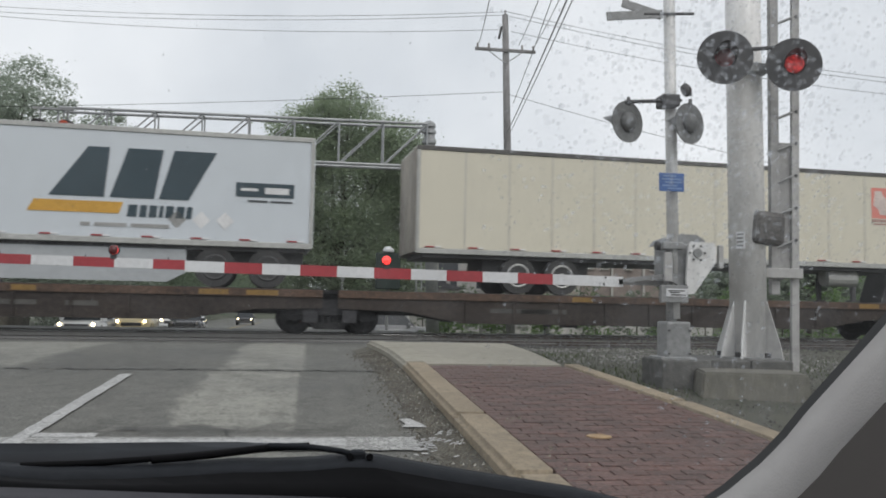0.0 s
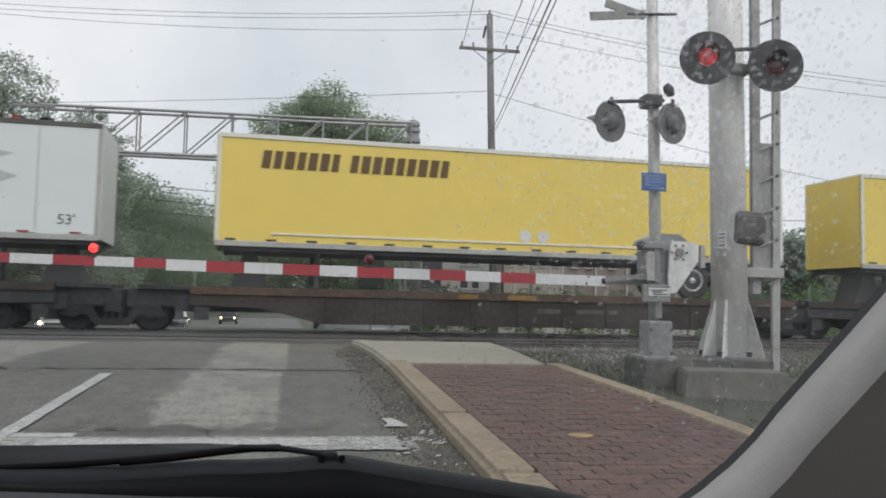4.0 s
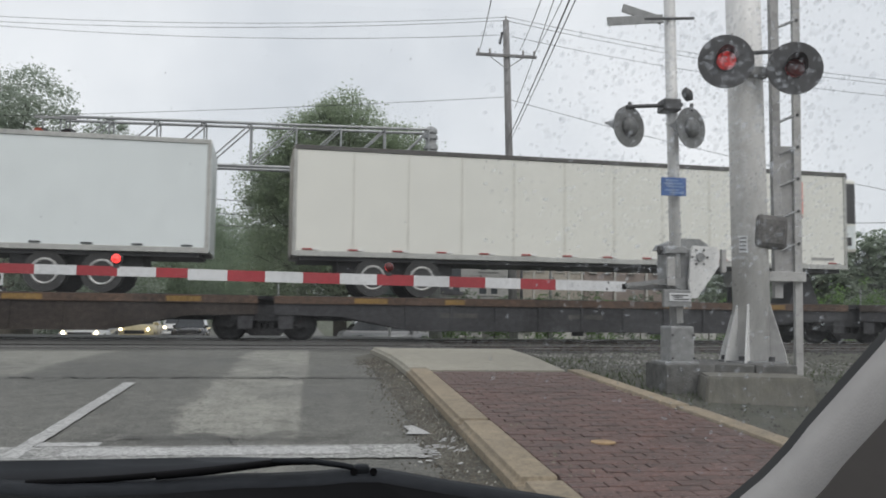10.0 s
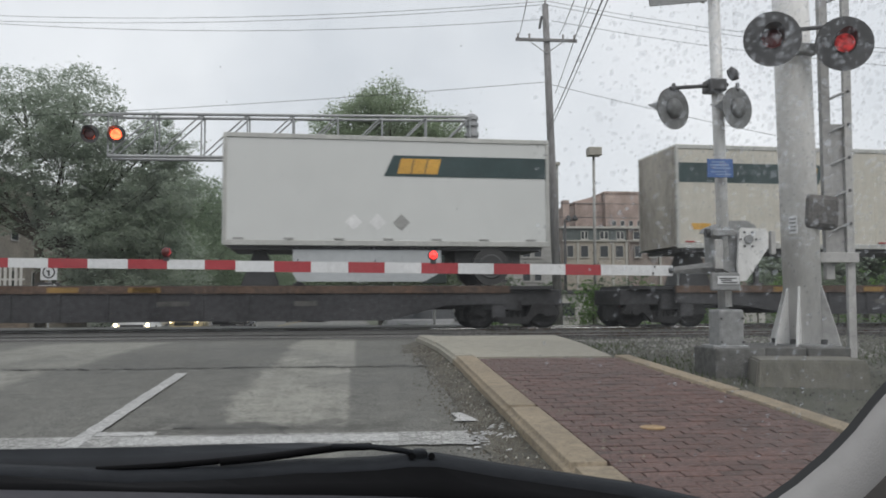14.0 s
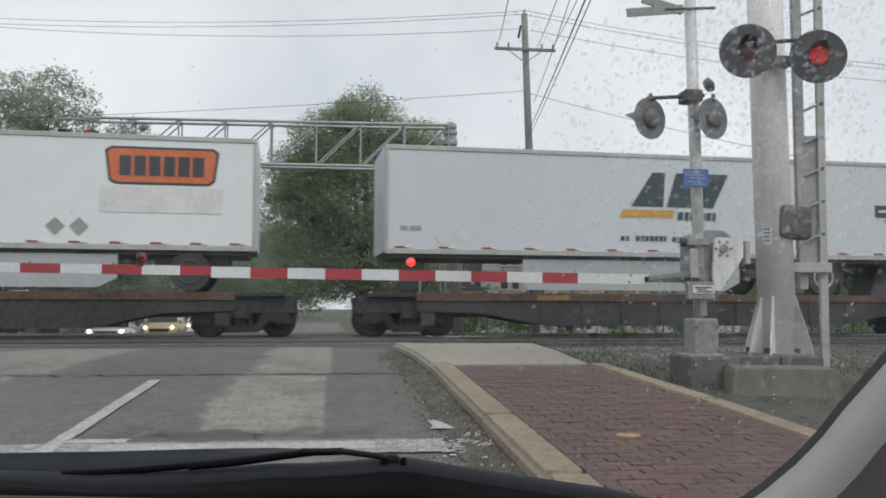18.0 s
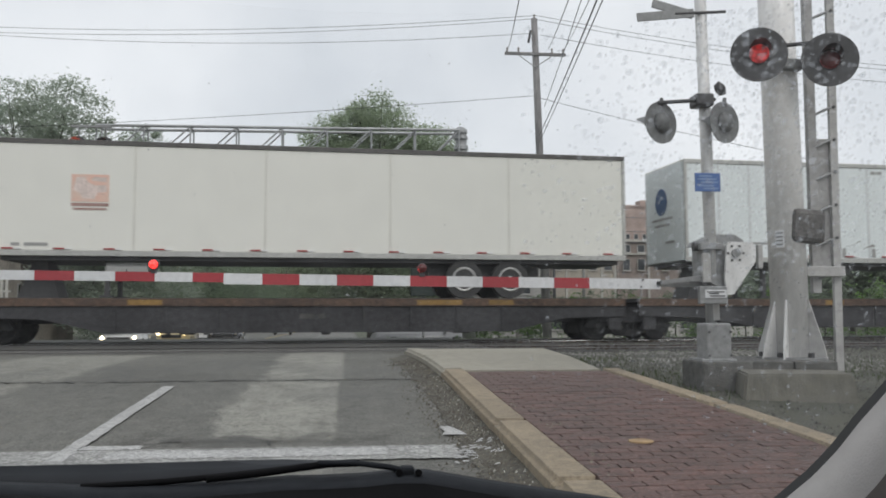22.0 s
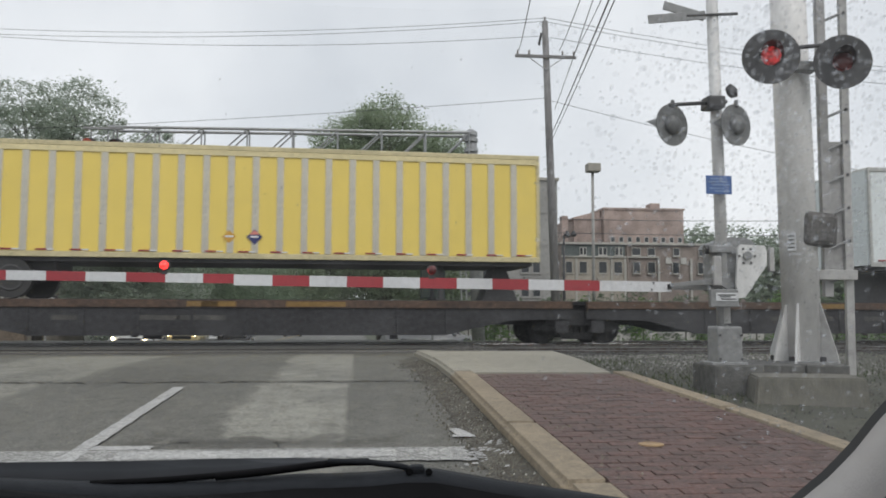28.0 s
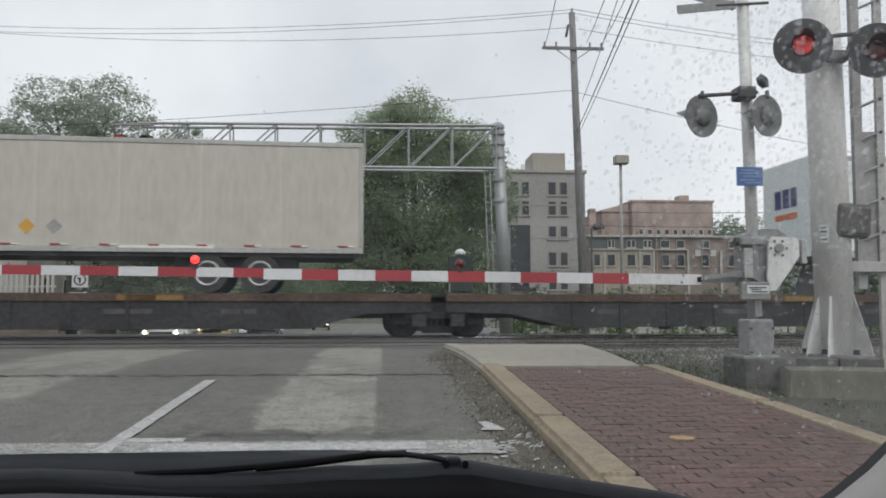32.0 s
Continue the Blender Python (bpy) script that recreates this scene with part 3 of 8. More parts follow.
rg_, gw = random.Random(15), bmesh.new()
rows_ = []
for y in frange(2.0, 13.25, 0.12):
    xa = kerb_line(y) - 0.27 + rg_.uniform(-0.02, 0.02)
    rows_.append([gw.verts.new((x, y, ground_z(x, y) + gutter_lift(x, y) + rg_.uniform(-0.003, 0.003))) for x in frange(xa, kerb_line(y) + 0.03, 0.06)[:6]])
for p, q in zip(rows_, rows_[1:]):
    for k in range(min(len(p), len(q)) - 1):
        gw.faces.new((p[k], p[k + 1], q[k + 1], q[k]))
part("gutter_grit", gw, GRIT, road, "damp grit and patched asphalt packed against the kerb", True)
# ------------------------------------------------------------------ kerbs and brick pavement
pavement = tagged(put("pavement", strip(1.30, lambda y: verge_line(y) + 0.1, frange(-9.0, 9.8, 0.5), 0.118, 0.2), MORTAR), "dark red brick pavement between stone kerbs", "pavement", kind="structure")


def kerb_stone(y0, y1, f0, f1, top, material=KERB):
    b = strip(f0, f1, frange(y0 + 0.006, y1 - 0.006, 0.25), top, 0.3)
    es = [e for e in b.edges if all(abs(v.co.z - (ground_z(v.co.x, v.co.y) + top)) < 0.002 for v in e.verts) and len(e.link_faces) == 2 and any(abs(f.normal.z) < 0.5 for f in e.link_faces)]
    bmesh.ops.bevel(b, geom=es, offset=0.04, segments=3, affect="EDGES")
    ks = part("kerb_stone", b, material, pavement)
    for p in ks.data.polygons:
        p.use_smooth = p.area < 0.012
    return ks


for a, c in ((-9.0, -6.2), (-6.2, -3.4), (-3.4, -0.6), (-0.6, 2.6), (2.6, 4.55), (4.55, 6.41), (6.41, 9.85), (9.85, 11.6), (11.6, 13.3)):
    kerb_stone(a, c, kerb_line, lambda y: kerb_line(y) + 0.285, 0.158, SLAB if a > 9 else KERB)
for a, c in ((-9.0, -6.4), (-6.4, -3.4), (-3.4, -0.4), (-0.4, 2.4), (2.4, 4.7), (4.7, 7.1), (7.1, 9.85)):
    kerb_stone(a, c, verge_line, lambda y: verge_line(y) + 0.25, 0.155)
slab = part("concrete_slab", strip(lambda y: kerb_line(y) + 0.26, lambda y: 3.0 + 0.04 * (y - 9.8), frange(9.8, 13.3, 0.25), 0.142, 0.2, dx=4), SLAB, pavement, "pale concrete slab at the end of the pavement")

brick_me = None
rest_v, rest_f = [], []
near_bricks, seedb = [], random.Random(5)
row = 0
y = -8.9
while y < 9.66:
    off = 0.1 if row % 2 else 0.0
    x = 1.40 - off
    while x < 3.2:
        xa, xb = max(x, 1.395), min(x + 0.2, verge_line(y) + 0.005)
        if xb - xa > 0.05:
            near_bricks.append((xa, xb, y))
        x += 0.206
    y += 0.1045
    row += 1
full = [b for b in near_bricks if b[1] - b[0] > 0.195 and 4.35 < b[2] < 8.6][:300]
chosen = set(full)
bb = box(-0.099, -0.0495, -0.06, 0.099, 0.0495, 0.0, 0.004)
first = None
for xa, xb, yy in near_bricks:
    z = ground_z(xa, yy) + 0.142 + seedb.uniform(-0.003, 0.003)
    tilt = math.degrees(math.atan(0.048)) + seedb.uniform(-0.8, 0.8)
    m = pose((xa + xb) / 2, yy, z, tilt, seedb.uniform(-0.8, 0.8), seedb.uniform(-0.7, 0.7))
    if (xa, xb, yy) in chosen:
        if first is None:
            first = part("brick", bb, BRICK, pavement)
            first.matrix_basis = m
        else:
            again(first, pavement, m)
    else:
        h, k0 = (xb - xa) / 2 - 0.001, len(rest_v)
        rest_v += [tuple(m @ Vector((sx * h, sy * 0.0495, sz))) for sz in (-0.06, -0.004) for sx, sy in ((-1, -1), (1, -1), (1, 1), (-1, 1))]
        rest_v += [tuple(m @ Vector((sx * (h - 0.004), sy * 0.0455, 0.0))) for sx, sy in ((-1, -1), (1, -1), (1, 1), (-1, 1))]
        for q in (0, 4):
            rest_f += [(k0 + q + i, k0 + q + (i + 1) % 4, k0 + q + 4 + (i + 1) % 4, k0 + q + 4 + i) for i in range(4)]
        rest_f.append((k0 + 8, k0 + 9, k0 + 10, k0 + 11))
rest_me = bpy.data.meshes.new("brick_field")
rest_me.from_pydata(rest_v, [], rest_f)
rest_me.materials.append(BRICK)
field = new("brick_field", rest_me)
field.parent = pavement
field["label"] = "further bricks of the pavement"
tagged(field, kind="stuff")
cover = part("valve_cover", lathe([(0.085, 0), (0.085, 0.008), (0.07, 0.012), (0.055, 0.007), (0.02, 0.008)], 18), mat("ochre_cover", (0.36, 0.24, 0.12), 0.6, var=0.2, scale=20), pavement, "small round ochre valve cover")
cover.location = (1.98, 5.58, ground_z(1.98, 5.58) + 0.140)

# ------------------------------------------------------------------ gravel, grass and ballast
gravel = tagged(put("gravel_verge", strip(2.95, 24.0, frange(-9.0, 15.2, 0.5), -0.012, dx=14), GRAVEL, smooth=True), "grey gravel verge with weeds beside the pavement", "gravel", kind="structure")


def stones(name, place, n, size, material, seed, label):
    """Many loose stones as one mesh, from one list of jittered octahedra."""
    r = random.Random(seed)
    vs, fs = [], []
    for _ in range(n):
        x, y, z = place(r)
        s = size * r.uniform(0.5, 1.4)
        k = len(vs)
        a = r.uniform(0, 6.28)
        for dx, dy, dz in ((1, 0, 0), (0, 1, 0), (-1, 0, 0), (0, -1, 0), (0, 0, 1)):
            rx, ry = dx * math.cos(a) - dy * math.sin(a), dx * math.sin(a) + dy * math.cos(a)
            vs.append((x + rx * s * r.uniform(.7, 1.2), y + ry * s * r.uniform(.7, 1.2), z + (dz * s * r.uniform(.4, .9) if dz else -0.01)))
        fs += [(k + i, k + (i + 1) % 4, k + 4) for i in range(4)]
    me = bpy.data.meshes.new(name)
    me.from_pydata(vs, [], fs)
    me.materials.append(material)
    return tagged(new(name, me), label, name.replace("_", " "), kind="stuff")


STONE = mat("loose_stone", (0.11, 0.106, 0.094), 0.9, var=0.6, scale=14)
STONE_DK = mat("ballast_stone", (0.075, 0.072, 0.07), 0.9, var=0.6, scale=14)


def in_verge(r):
    x, y = r.uniform(3.45, 12), r.uniform(5, 15.5)
    return x, y, ground_z(x, y) - 0.01


def in_ballast(r):
    u, v = r.uniform(3.2, 26), r.choice((r.uniform(14.6, 21.9), r.uniform(16.5, 26)))
    x, y = along(u, v)
    return x, y, max(ground_z(x, y) - 0.03, 0.36) + 0.03


stones("loose_gravel", in_verge, 6000, 0.022, STONE, 21, "loose grey stones on the gravel verge")
stones("loose_ballast", in_ballast, 9000, 0.035, STONE_DK, 22, "loose crushed stone ballast along the rails")


def by_rails(r):
    x, y = r.uniform(3.3, 8.5), r.uniform(10.8, 15.0)
    return x, y, ground_z(x, y) - 0.005


stones("pale_gravel", by_rails, 1800, 0.020, mat("pale_stone", (0.27, 0.265, 0.25), 0.85, var=0.5, scale=14), 29, "scattered paler stones between the verge and the rails")


def gutter_place(r):
    y = r.uniform(3.5, 12.5)
    x = kerb_line(y) - 0.01 - abs(r.gauss(0, 0.15))
    return x, y, ground_z(x, y) + gutter_lift(x, y) + 0.004


stones("gutter_debris", gutter_place, 4600, 0.009, mat("debris", (0.125, 0.11, 0.085), 0.9, var=0.5, scale=30), 23, "grit, twigs and leaf litter along the kerb")


def on_bricks(r):
    y = r.uniform(4.6, 9.6)
    x = 1.42 + abs(r.gauss(0, 0.12)) if r.random() < 0.6 else r.uniform(1.42, 3.1)
    return x, y, ground_z(x, y) + 0.145


stones("pavement_litter", on_bricks, 90, 0.012, mat("pale_litter", (0.26, 0.24, 0.19), 0.8, var=0.5, scale=30), 27, "small pale chips and leaf bits on the bricks")
stones("gutter_chips", gutter_place, 300, 0.011, mat("pale_chip", (0.38, 0.37, 0.33), 0.8, var=0.3, scale=30), 28, "pale chips of paint and stone along the kerb")


def blades(name, place, n, h, material, seed, label):
    r = random.Random(seed)
    vs, fs = [], []
    for _ in range(n):
        x, y, z = place(r)
        a, hh, w = r.uniform(0, 6.28), h * r.uniform(.4, 1.3), 0.012 * r.uniform(.7, 1.6) * (h / 0.12) ** 0.5
        lx, ly = r.uniform(-.5, .5) * hh, r.uniform(-.5, .5) * hh
        k = len(vs)
        vs += [(x - w * math.cos(a), y - w * math.sin(a), z - 0.02), (x + w * math.cos(a), y + w * math.sin(a), z - 0.02), (x + lx, y + ly, z + hh)]
        fs.append((k, k + 1, k + 2))
    me = bpy.data.meshes.new(name)
    me.from_pydata(vs, [], fs)
    me.materials.append(material)
    return tagged(new(name, me), label, "grass", kind="stuff")


def weed_place(r):
    c = r.choice(((3.7, 10.5), (4.0, 9.2), (5.6, 11), (7.2, 10.2), (8.6, 11.4), (6.8, 12.2), (3.6, 12.6), (9.8, 9)))
    x, y = r.gauss(c[0], 0.45), r.gauss(c[1], 0.5)
    x = max(x, 3.5)
    return x, y, ground_z(x, y) - 0.01


blades("verge_weeds", weed_place, 3500, 0.05, GRASS, 24, "thin weeds and grass on the gravel verge")


def far_grass(r):
    x, y = r.uniform(1.6, 30), r.uniform(31, 60)
    return x, y, ground_z(x, y) - 0.02


blades("far_grass", far_grass, 5000, 0.28, LEAF3, 25, "uncut green grass beyond the railway")


# ------------------------------------------------------------------ railway tracks
def track(name, v0, u0, u1, label, top):
    t = thing(name, pose(*along(0, v0), 0, 0, 0, math.degrees(BETA)), label, "railway track", kind="structure")
    b = bmesh.new()
    prof = [(-1.9, -0.35), (-1.45, 0.0), (1.45, 0.0), (1.9, -0.35)]
    rows = [[b.verts.new((u, a, top - 0.17 + z)) for a, z in prof] for u in (u0, 0, u1)]
    for p, q in zip(rows, rows[1:]):
        for i in range(3):
            b.faces.new((p[i], p[i + 1], q[i + 1], q[i]))
    bmesh.ops.recalc_face_normals(b, faces=b.faces[:])
    part("ballast_bed", b, BALLAST, t)
    for s in (-0.7525, 0.7525):
        part("rail", box(u0, s - 0.036, top - 0.02, u1, s + 0.036, top, 0.006), RAIL_TOP if v0 > 20 else RAIL_DULL, t, "polished rail head" if v0 > 20 else "dull rusty rail head")
        part("rail_web", box(u0, s - 0.012, top - 0.15, u1, s + 0.012, top - 0.02), RAIL_SIDE, t)
        part("rail_foot", box(u0, s - 0.07, top - 0.17, u1, s + 0.07, top - 0.148), RAIL_SIDE, t)
    tie = None
    for k in range(60):
        u = 3.6 + 0.52 * k
        if tie is None:
            tie = part("tie", box(-0.11, -1.3, -0.1, 0.11, 1.3, 0.012, 0.01), TIE, t)
            tie.location = (u, 0, top - 0.172)
        else:
            again(tie, t, Matrix.Translation((u, 0, top - 0.172)))
    return t


track("railway_track", 23.3, -600, 600, "railway track with polished rails that the train runs on", RAIL_Z)
track("railway_track", 18.75, -600, 600, "second railway track nearer to the stop line", 0.515)
for v in (19.5, 22.55, 24.05):
    p0, p1 = (-15.5, 3.3)
    xa, ya = along(p0, v - 0.10)
    xb, yb = along(p1, v - 0.10)
    xc, yc = along(p1, v - 0.035)
    xd, yd = along(p0, v - 0.035)
    decal("flangeway", [(xa, ya), (xb, yb), (xc, yc), (xd, yd)], CRACK, 0.036, "dark flangeway groove beside the rail", xing)


# ------------------------------------------------------------------ flashing lamps
FLASH_DISCS = []


def flash_disc(parent, m, r, on_mat, phase, name="lamp_rotor"):
    """A made-up turning disc, added to make a lamp flash: one side glows, the other is dark."""
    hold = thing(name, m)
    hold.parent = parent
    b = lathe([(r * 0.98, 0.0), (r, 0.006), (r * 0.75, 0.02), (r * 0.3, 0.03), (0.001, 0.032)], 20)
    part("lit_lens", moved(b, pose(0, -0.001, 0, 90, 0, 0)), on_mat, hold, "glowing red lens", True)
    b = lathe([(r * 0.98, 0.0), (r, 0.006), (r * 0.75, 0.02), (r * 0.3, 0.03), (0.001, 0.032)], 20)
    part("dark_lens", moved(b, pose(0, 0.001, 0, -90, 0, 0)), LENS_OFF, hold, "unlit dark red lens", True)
    FLASH_DISCS.append((hold, m, phase))
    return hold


def visor(r, depth, sweep=200, seg=14):
    """A hood over the upper part of a lens that faces -y."""
    b = bmesh.new()
    a0 = 90 - sweep / 2
    prev = None
    for i in range(seg + 1):
        a = radians(a0 + sweep * i / seg)
        d = depth * (0.35 + 0.65 * max(0, math.sin(a)))
        c = [b.verts.new((rr * math.cos(a), yy, rr * math.sin(a))) for rr, yy in ((r, 0), (r * 1.04, -d), (r * 1.08, -d), (r * 1.08, 0))]
        if prev:
            for k in range(4):
                b.faces.new((prev[k], c[k], c[(k + 1) % 4], prev[(k + 1) % 4]))
        prev = c
    bmesh.ops.recalc_face_normals(b, faces=b.faces[:])
    return b


def flasher(parent, m, big, lens_r, phase, on_mat, disc=BLACK, hood=2.2):
    """A lamp unit: background disc, housing, hood and a made-up turning lens that flashes; it faces -y of m."""
    f = thing("flasher", m)
    f.parent = parent
    part("background_disc", moved(lathe([(big, 0), (big, 0.012), (lens_r * 1.12, 0.014), (lens_r * 1.1, 0.0)], 32), pose(0, 0, 0, 90, 0, 0)), disc, f, "round black background disc")
    deep = 0.35 if disc is DISC_BACK else 1.0
    part("lamp_housing", moved(lathe([(lens_r * 1.12, 0), (lens_r * 1.1, 0.09 * deep), (lens_r * 0.7, 0.17 * deep), (0.04, 0.19 * deep)], 22), pose(0, 0.0, 0, -90, 0, 0)), disc, f, "", True)
    part("hood", moved(visor(lens_r * 1.08, lens_r * hood), pose(0, -0.012, 0)), disc, f, "black hood over the lens")
    flash_disc(f, pose(0, -0.035, 0), lens_r, on_mat, phase)
    return f


# ------------------------------------------------------------------ crossing gate
GX, GY = 4.12, 9.22
gate = thing("crossing_gate", pose(GX, GY, ground_z(GX, GY)), "lowered red and white crossing gate on a grey aluminium mast", "crossing gate")
gz = ground_z(GX, GY)


def rel(x, y, z):
    return x - GX, y - GY, z - gz


LEAN_X = -0.017
part("foundation", box(-0.22, -0.26, -0.25, 0.36, 0.34, 0.30, 0.02), CONC_DK, gate, "damp dark concrete block")
mast = part("mast", cyl((0.03, 0, 0.75), (0.03 + LEAN_X * 4.2, 0, 4.85), 0.068, 0.066, 20), ALU, gate, "grey aluminium gate mast", True)
part("base_box", box(-0.12, -0.15, 0.30, 0.17, 0.15, 0.72, 0.025), ALU_DARK, gate, "cast grey junction box base")
part("base_flange", box(-0.2, -0.18, 0.29, 0.21, 0.18, 0.325, 0.01), ALU_DARK, gate)
for sx in (-0.10, 0.15):
    for sz in (0.36, 0.62):
        part("bolt", cyl((sx, -0.155, sz), (sx, -0.17, sz), 0.013, seg=8), BLACK, gate)
part("post", cyl((0.0, 0, 0.70), (0.0, 0, 1.2), 0.06, seg=18), ALU_DARK, gate, "", True)
box_y = -0.16
part("drive_housing", box(-0.08, -0.06, 1.12, 0.36, 0.33, 1.62, 0.03), ALU_DARK, gate, "dark grey gate drive housing")
part("drive_lid", prism([(-0.12, 1.60), (-0.08, 1.66), (0.08, 1.72), (0.28, 1.72), (0.38, 1.66), (0.4, 1.58)], -0.05, 0.36), ALU_DARK, gate)
part("counterweight_plate", prism([(0.12, 1.03), (0.10, 1.2), (0.13, 1.58), (0.16, 1.63), (0.44, 1.62), (0.465, 1.56), (0.46, 1.40), (0.20, 1.04)], -0.17, -0.13), ALU, gate, "pale counterweight arm plate")
part("hub", cyl((0.23, -0.2, 1.50), (0.23, -0.165, 1.50), 0.05, seg=16), ALU_DARK, gate)
for k in range(6):
    a = k * math.pi / 3
    part("bolt", cyl((0.23 + 0.09 * math.cos(a), -0.185, 1.50 + 0.09 * math.sin(a)), (0.23 + 0.09 * math.cos(a), -0.168, 1.50 + 0.09 * math.sin(a)), 0.012, seg=8), BLACK, gate)
part("clamp", box(-0.16, -0.12, 1.54, 0.10, 0.12, 1.62, 0.01), ALU_DARK, gate)
part("clamp_end", cyl((-0.2, -0.02, 1.58), (-0.14, -0.02, 1.58), 0.05, seg=12), BLACK, gate)
part("cover_plate", box(-0.145, -0.14, 1.17, -0.05, -0.1, 1.50, 0.01), LADDER_PALE, gate)
part("counterweight_strap", box(0.50, -0.16, 1.33, 0.56, -0.1, 1.60, 0.01), LADDER_PALE, gate, "pale upright strap beside the counterweight")
part("arm_bracket", prism([(-0.60, 1.155), (-0.60, 1.195), (-0.1, 1.26), (0.1, 1.26), (0.1, 1.10), (-0.1, 1.20)], -0.10, -0.03), ALU_DARK, gate, "grey arm bracket")
part("conduit_box", box(-0.2, -0.17, 0.93, 0.13, -0.1, 1.13, 0.012), ALU_DARK, gate)
part("label_plate", box(-0.14, -0.18, 1.00, 0.11, -0.171, 1.09), WHITE, gate, "small white label with unreadable text")
for k, (a, c, zz) in enumerate(((-0.12, 0.08, 1.065), (-0.1, 0.02, 1.045), (-0.09, 0.09, 1.02))):
    part("text_bar", box(a, -0.184, zz - 0.006, c, -0.1805, zz + 0.006), BLACK, gate)

# arm
ARM_Y = 9.27


def arm_z(x):
    return 1.601 - 0.0099 * (x - 3.5)


arm = thing("gate_arm", None)
arm.parent = gate
arm.matrix_basis = Matrix.Translation((-GX, -GY, -gz))
STRIPES = [(-5.6, -5.2), (-4.8, -4.4), (-4.0, -3.598), (-3.199, -2.802), (-2.391, -1.988), (-1.599, -1.278), (-0.872, -0.48), (-0.08, 0.312), (0.713, 1.117), (1.512, 1.916), (2.317, 2.722)]


def stripe(x0, x1, material, h, nm):
    b = bmesh.new()
    box(x0, ARM_Y - 0.022, -h, x1, ARM_Y + 0.022, h, 0.0, b)
    for v in b.verts:
        v.co.z += arm_z(v.co.x) - (0.012 if x0 >= -1.28 else 0)
    return part(nm, b, material, arm)


x = -6.1
for a, c in STRIPES:
    if a > x:
        stripe(x, a, WHITE, 0.058 if x >= -1.28 else 0.050, "white_stripe")
    stripe(a, c, RED, 0.058 if a >= -1.28 else 0.050, "red_stripe")
    x = c
stripe(x, 3.55, WHITE, 0.058, "white_stripe")
stripe(3.50, 4.05, ALU_DARK, 0.03, "arm_tube")
for k, sx in enumerate((3.32, 3.34)):
    part("bolt", cyl((sx, ARM_Y - 0.03, arm_z(sx) + (0.03 if k else -0.045)), (sx, ARM_Y - 0.018, arm_z(sx) + (0.03 if k else -0.045)), 0.012, seg=8), BLACK, arm)
for sx in frange(-5.6, 2.7, 0.82):
    part("lamp_clip", cyl((sx, ARM_Y, arm_z(sx) + 0.05), (sx, ARM_Y, arm_z(sx) + 0.075), 0.006, seg=6), BLACK, arm)
for sx, ph in ((-1.999, 1), (0.843, 0), (-4.9, 0)):
    lamp = thing("arm_lamp", Matrix.Translation((sx, ARM_Y - 0.0, arm_z(sx) + 0.045)))
    lamp.parent = arm
    part("lamp_foot", box(-0.03, -0.03, -0.01, 0.03, 0.03, 0.03, 0.004), BLACK, lamp)
    part("lamp_case", moved(lathe([(0.058, -0.02), (0.058, 0.0), (0.05, 0.045)], 16), pose(0, 0.012, 0.085, -90, 0, 0)), BLACK, lamp, "", True)
    flash_disc(lamp, pose(0, -0.042, 0.085), 0.048, LENS_ON, ph)
    FLASH_DISCS[-1] = (FLASH_DISCS[-1][0], FLASH_DISCS[-1][1], ph)

# blue notice, back-facing lamps, crossbuck seen on edge
sgn = part("blue_notice", moved(box(-0.15, -0.006, -0.105, 0.15, 0.006, 0.105, 0.004), pose(*rel(4.043, 9.05, 2.725))), BLUE, gate, "blue emergency notice plate with unreadable white text")
for k, (a, c, zz) in enumerate(((-.10, .05, .07), (-.12, .10, .035), (-.08, .12, .0), (-.11, .06, -.04), (-.05, .12, -.07))):
    part("text_bar", moved(box(a, -0.010, zz - 0.008, c, -0.0065, zz + 0.008), pose(*rel(4.043, 9.05, 2.725))), mat("pale_blue_text", (0.2, 0.3, 0.5), 0.6) if k == 0 else bpy.data.materials["pale_blue_text"], gate)
part("lamp_bar", cyl(rel(3.46, 8.98, 3.60), rel(4.2, 9.15, 3.70), 0.022, seg=10), BLACK, gate, "dark lamp cross arm")
part("lamp_clamp", box(*rel(3.93, 9.02, 3.60), *rel(4.14, 9.25, 3.74), 0.02), BLACK, gate)
part("bell", moved(lathe([(0.02, 0), (0.07, 0.02), (0.085, 0.08), (0.03, 0.11)], 16), pose(*rel(4.19, 9.1, 3.78), 70, 0, 40)), BLACK, gate, "dark bell on the mast", True)
for px, pz in ((3.50, 3.38), (4.24, 3.40)):
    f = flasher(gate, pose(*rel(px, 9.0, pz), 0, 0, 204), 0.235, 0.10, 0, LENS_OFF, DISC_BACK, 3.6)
    part("drop_pipe", cyl(rel(px, 9.0, pz + 0.2), rel(px + 0.02, 9.03, pz + 0.28), 0.022, seg=8), BLACK, gate)
for p, q in (((3.30, 9.16, 4.47), (3.98, 9.16, 4.55)), ((3.50, 9.2, 4.66), (3.98, 9.2, 4.54))):
    d = math.degrees(math.atan2(q[2] - p[2], q[0] - p[0]))
    ln = math.hypot(q[0] - p[0], q[2] - p[2])
    part("crossbuck_blade", moved(box(0, -0.01, -0.05, ln, 0.01, 0.05, 0.004), pose(*rel(p[0], p[1], p[2] + 0.16), 0, -d, 0)), ALU_DARK, gate, "grey crossbuck blade seen from behind")
part("crossbuck_bar", cyl(rel(3.75, 9.16, 4.69), rel(4.36, 9.16, 4.74), 0.018, seg=8), BLACK, gate)

# ------------------------------------------------------------------ cantilever mast on our side
MX, MY = 5.25, 9.55
mz = ground_z(MX, MY)
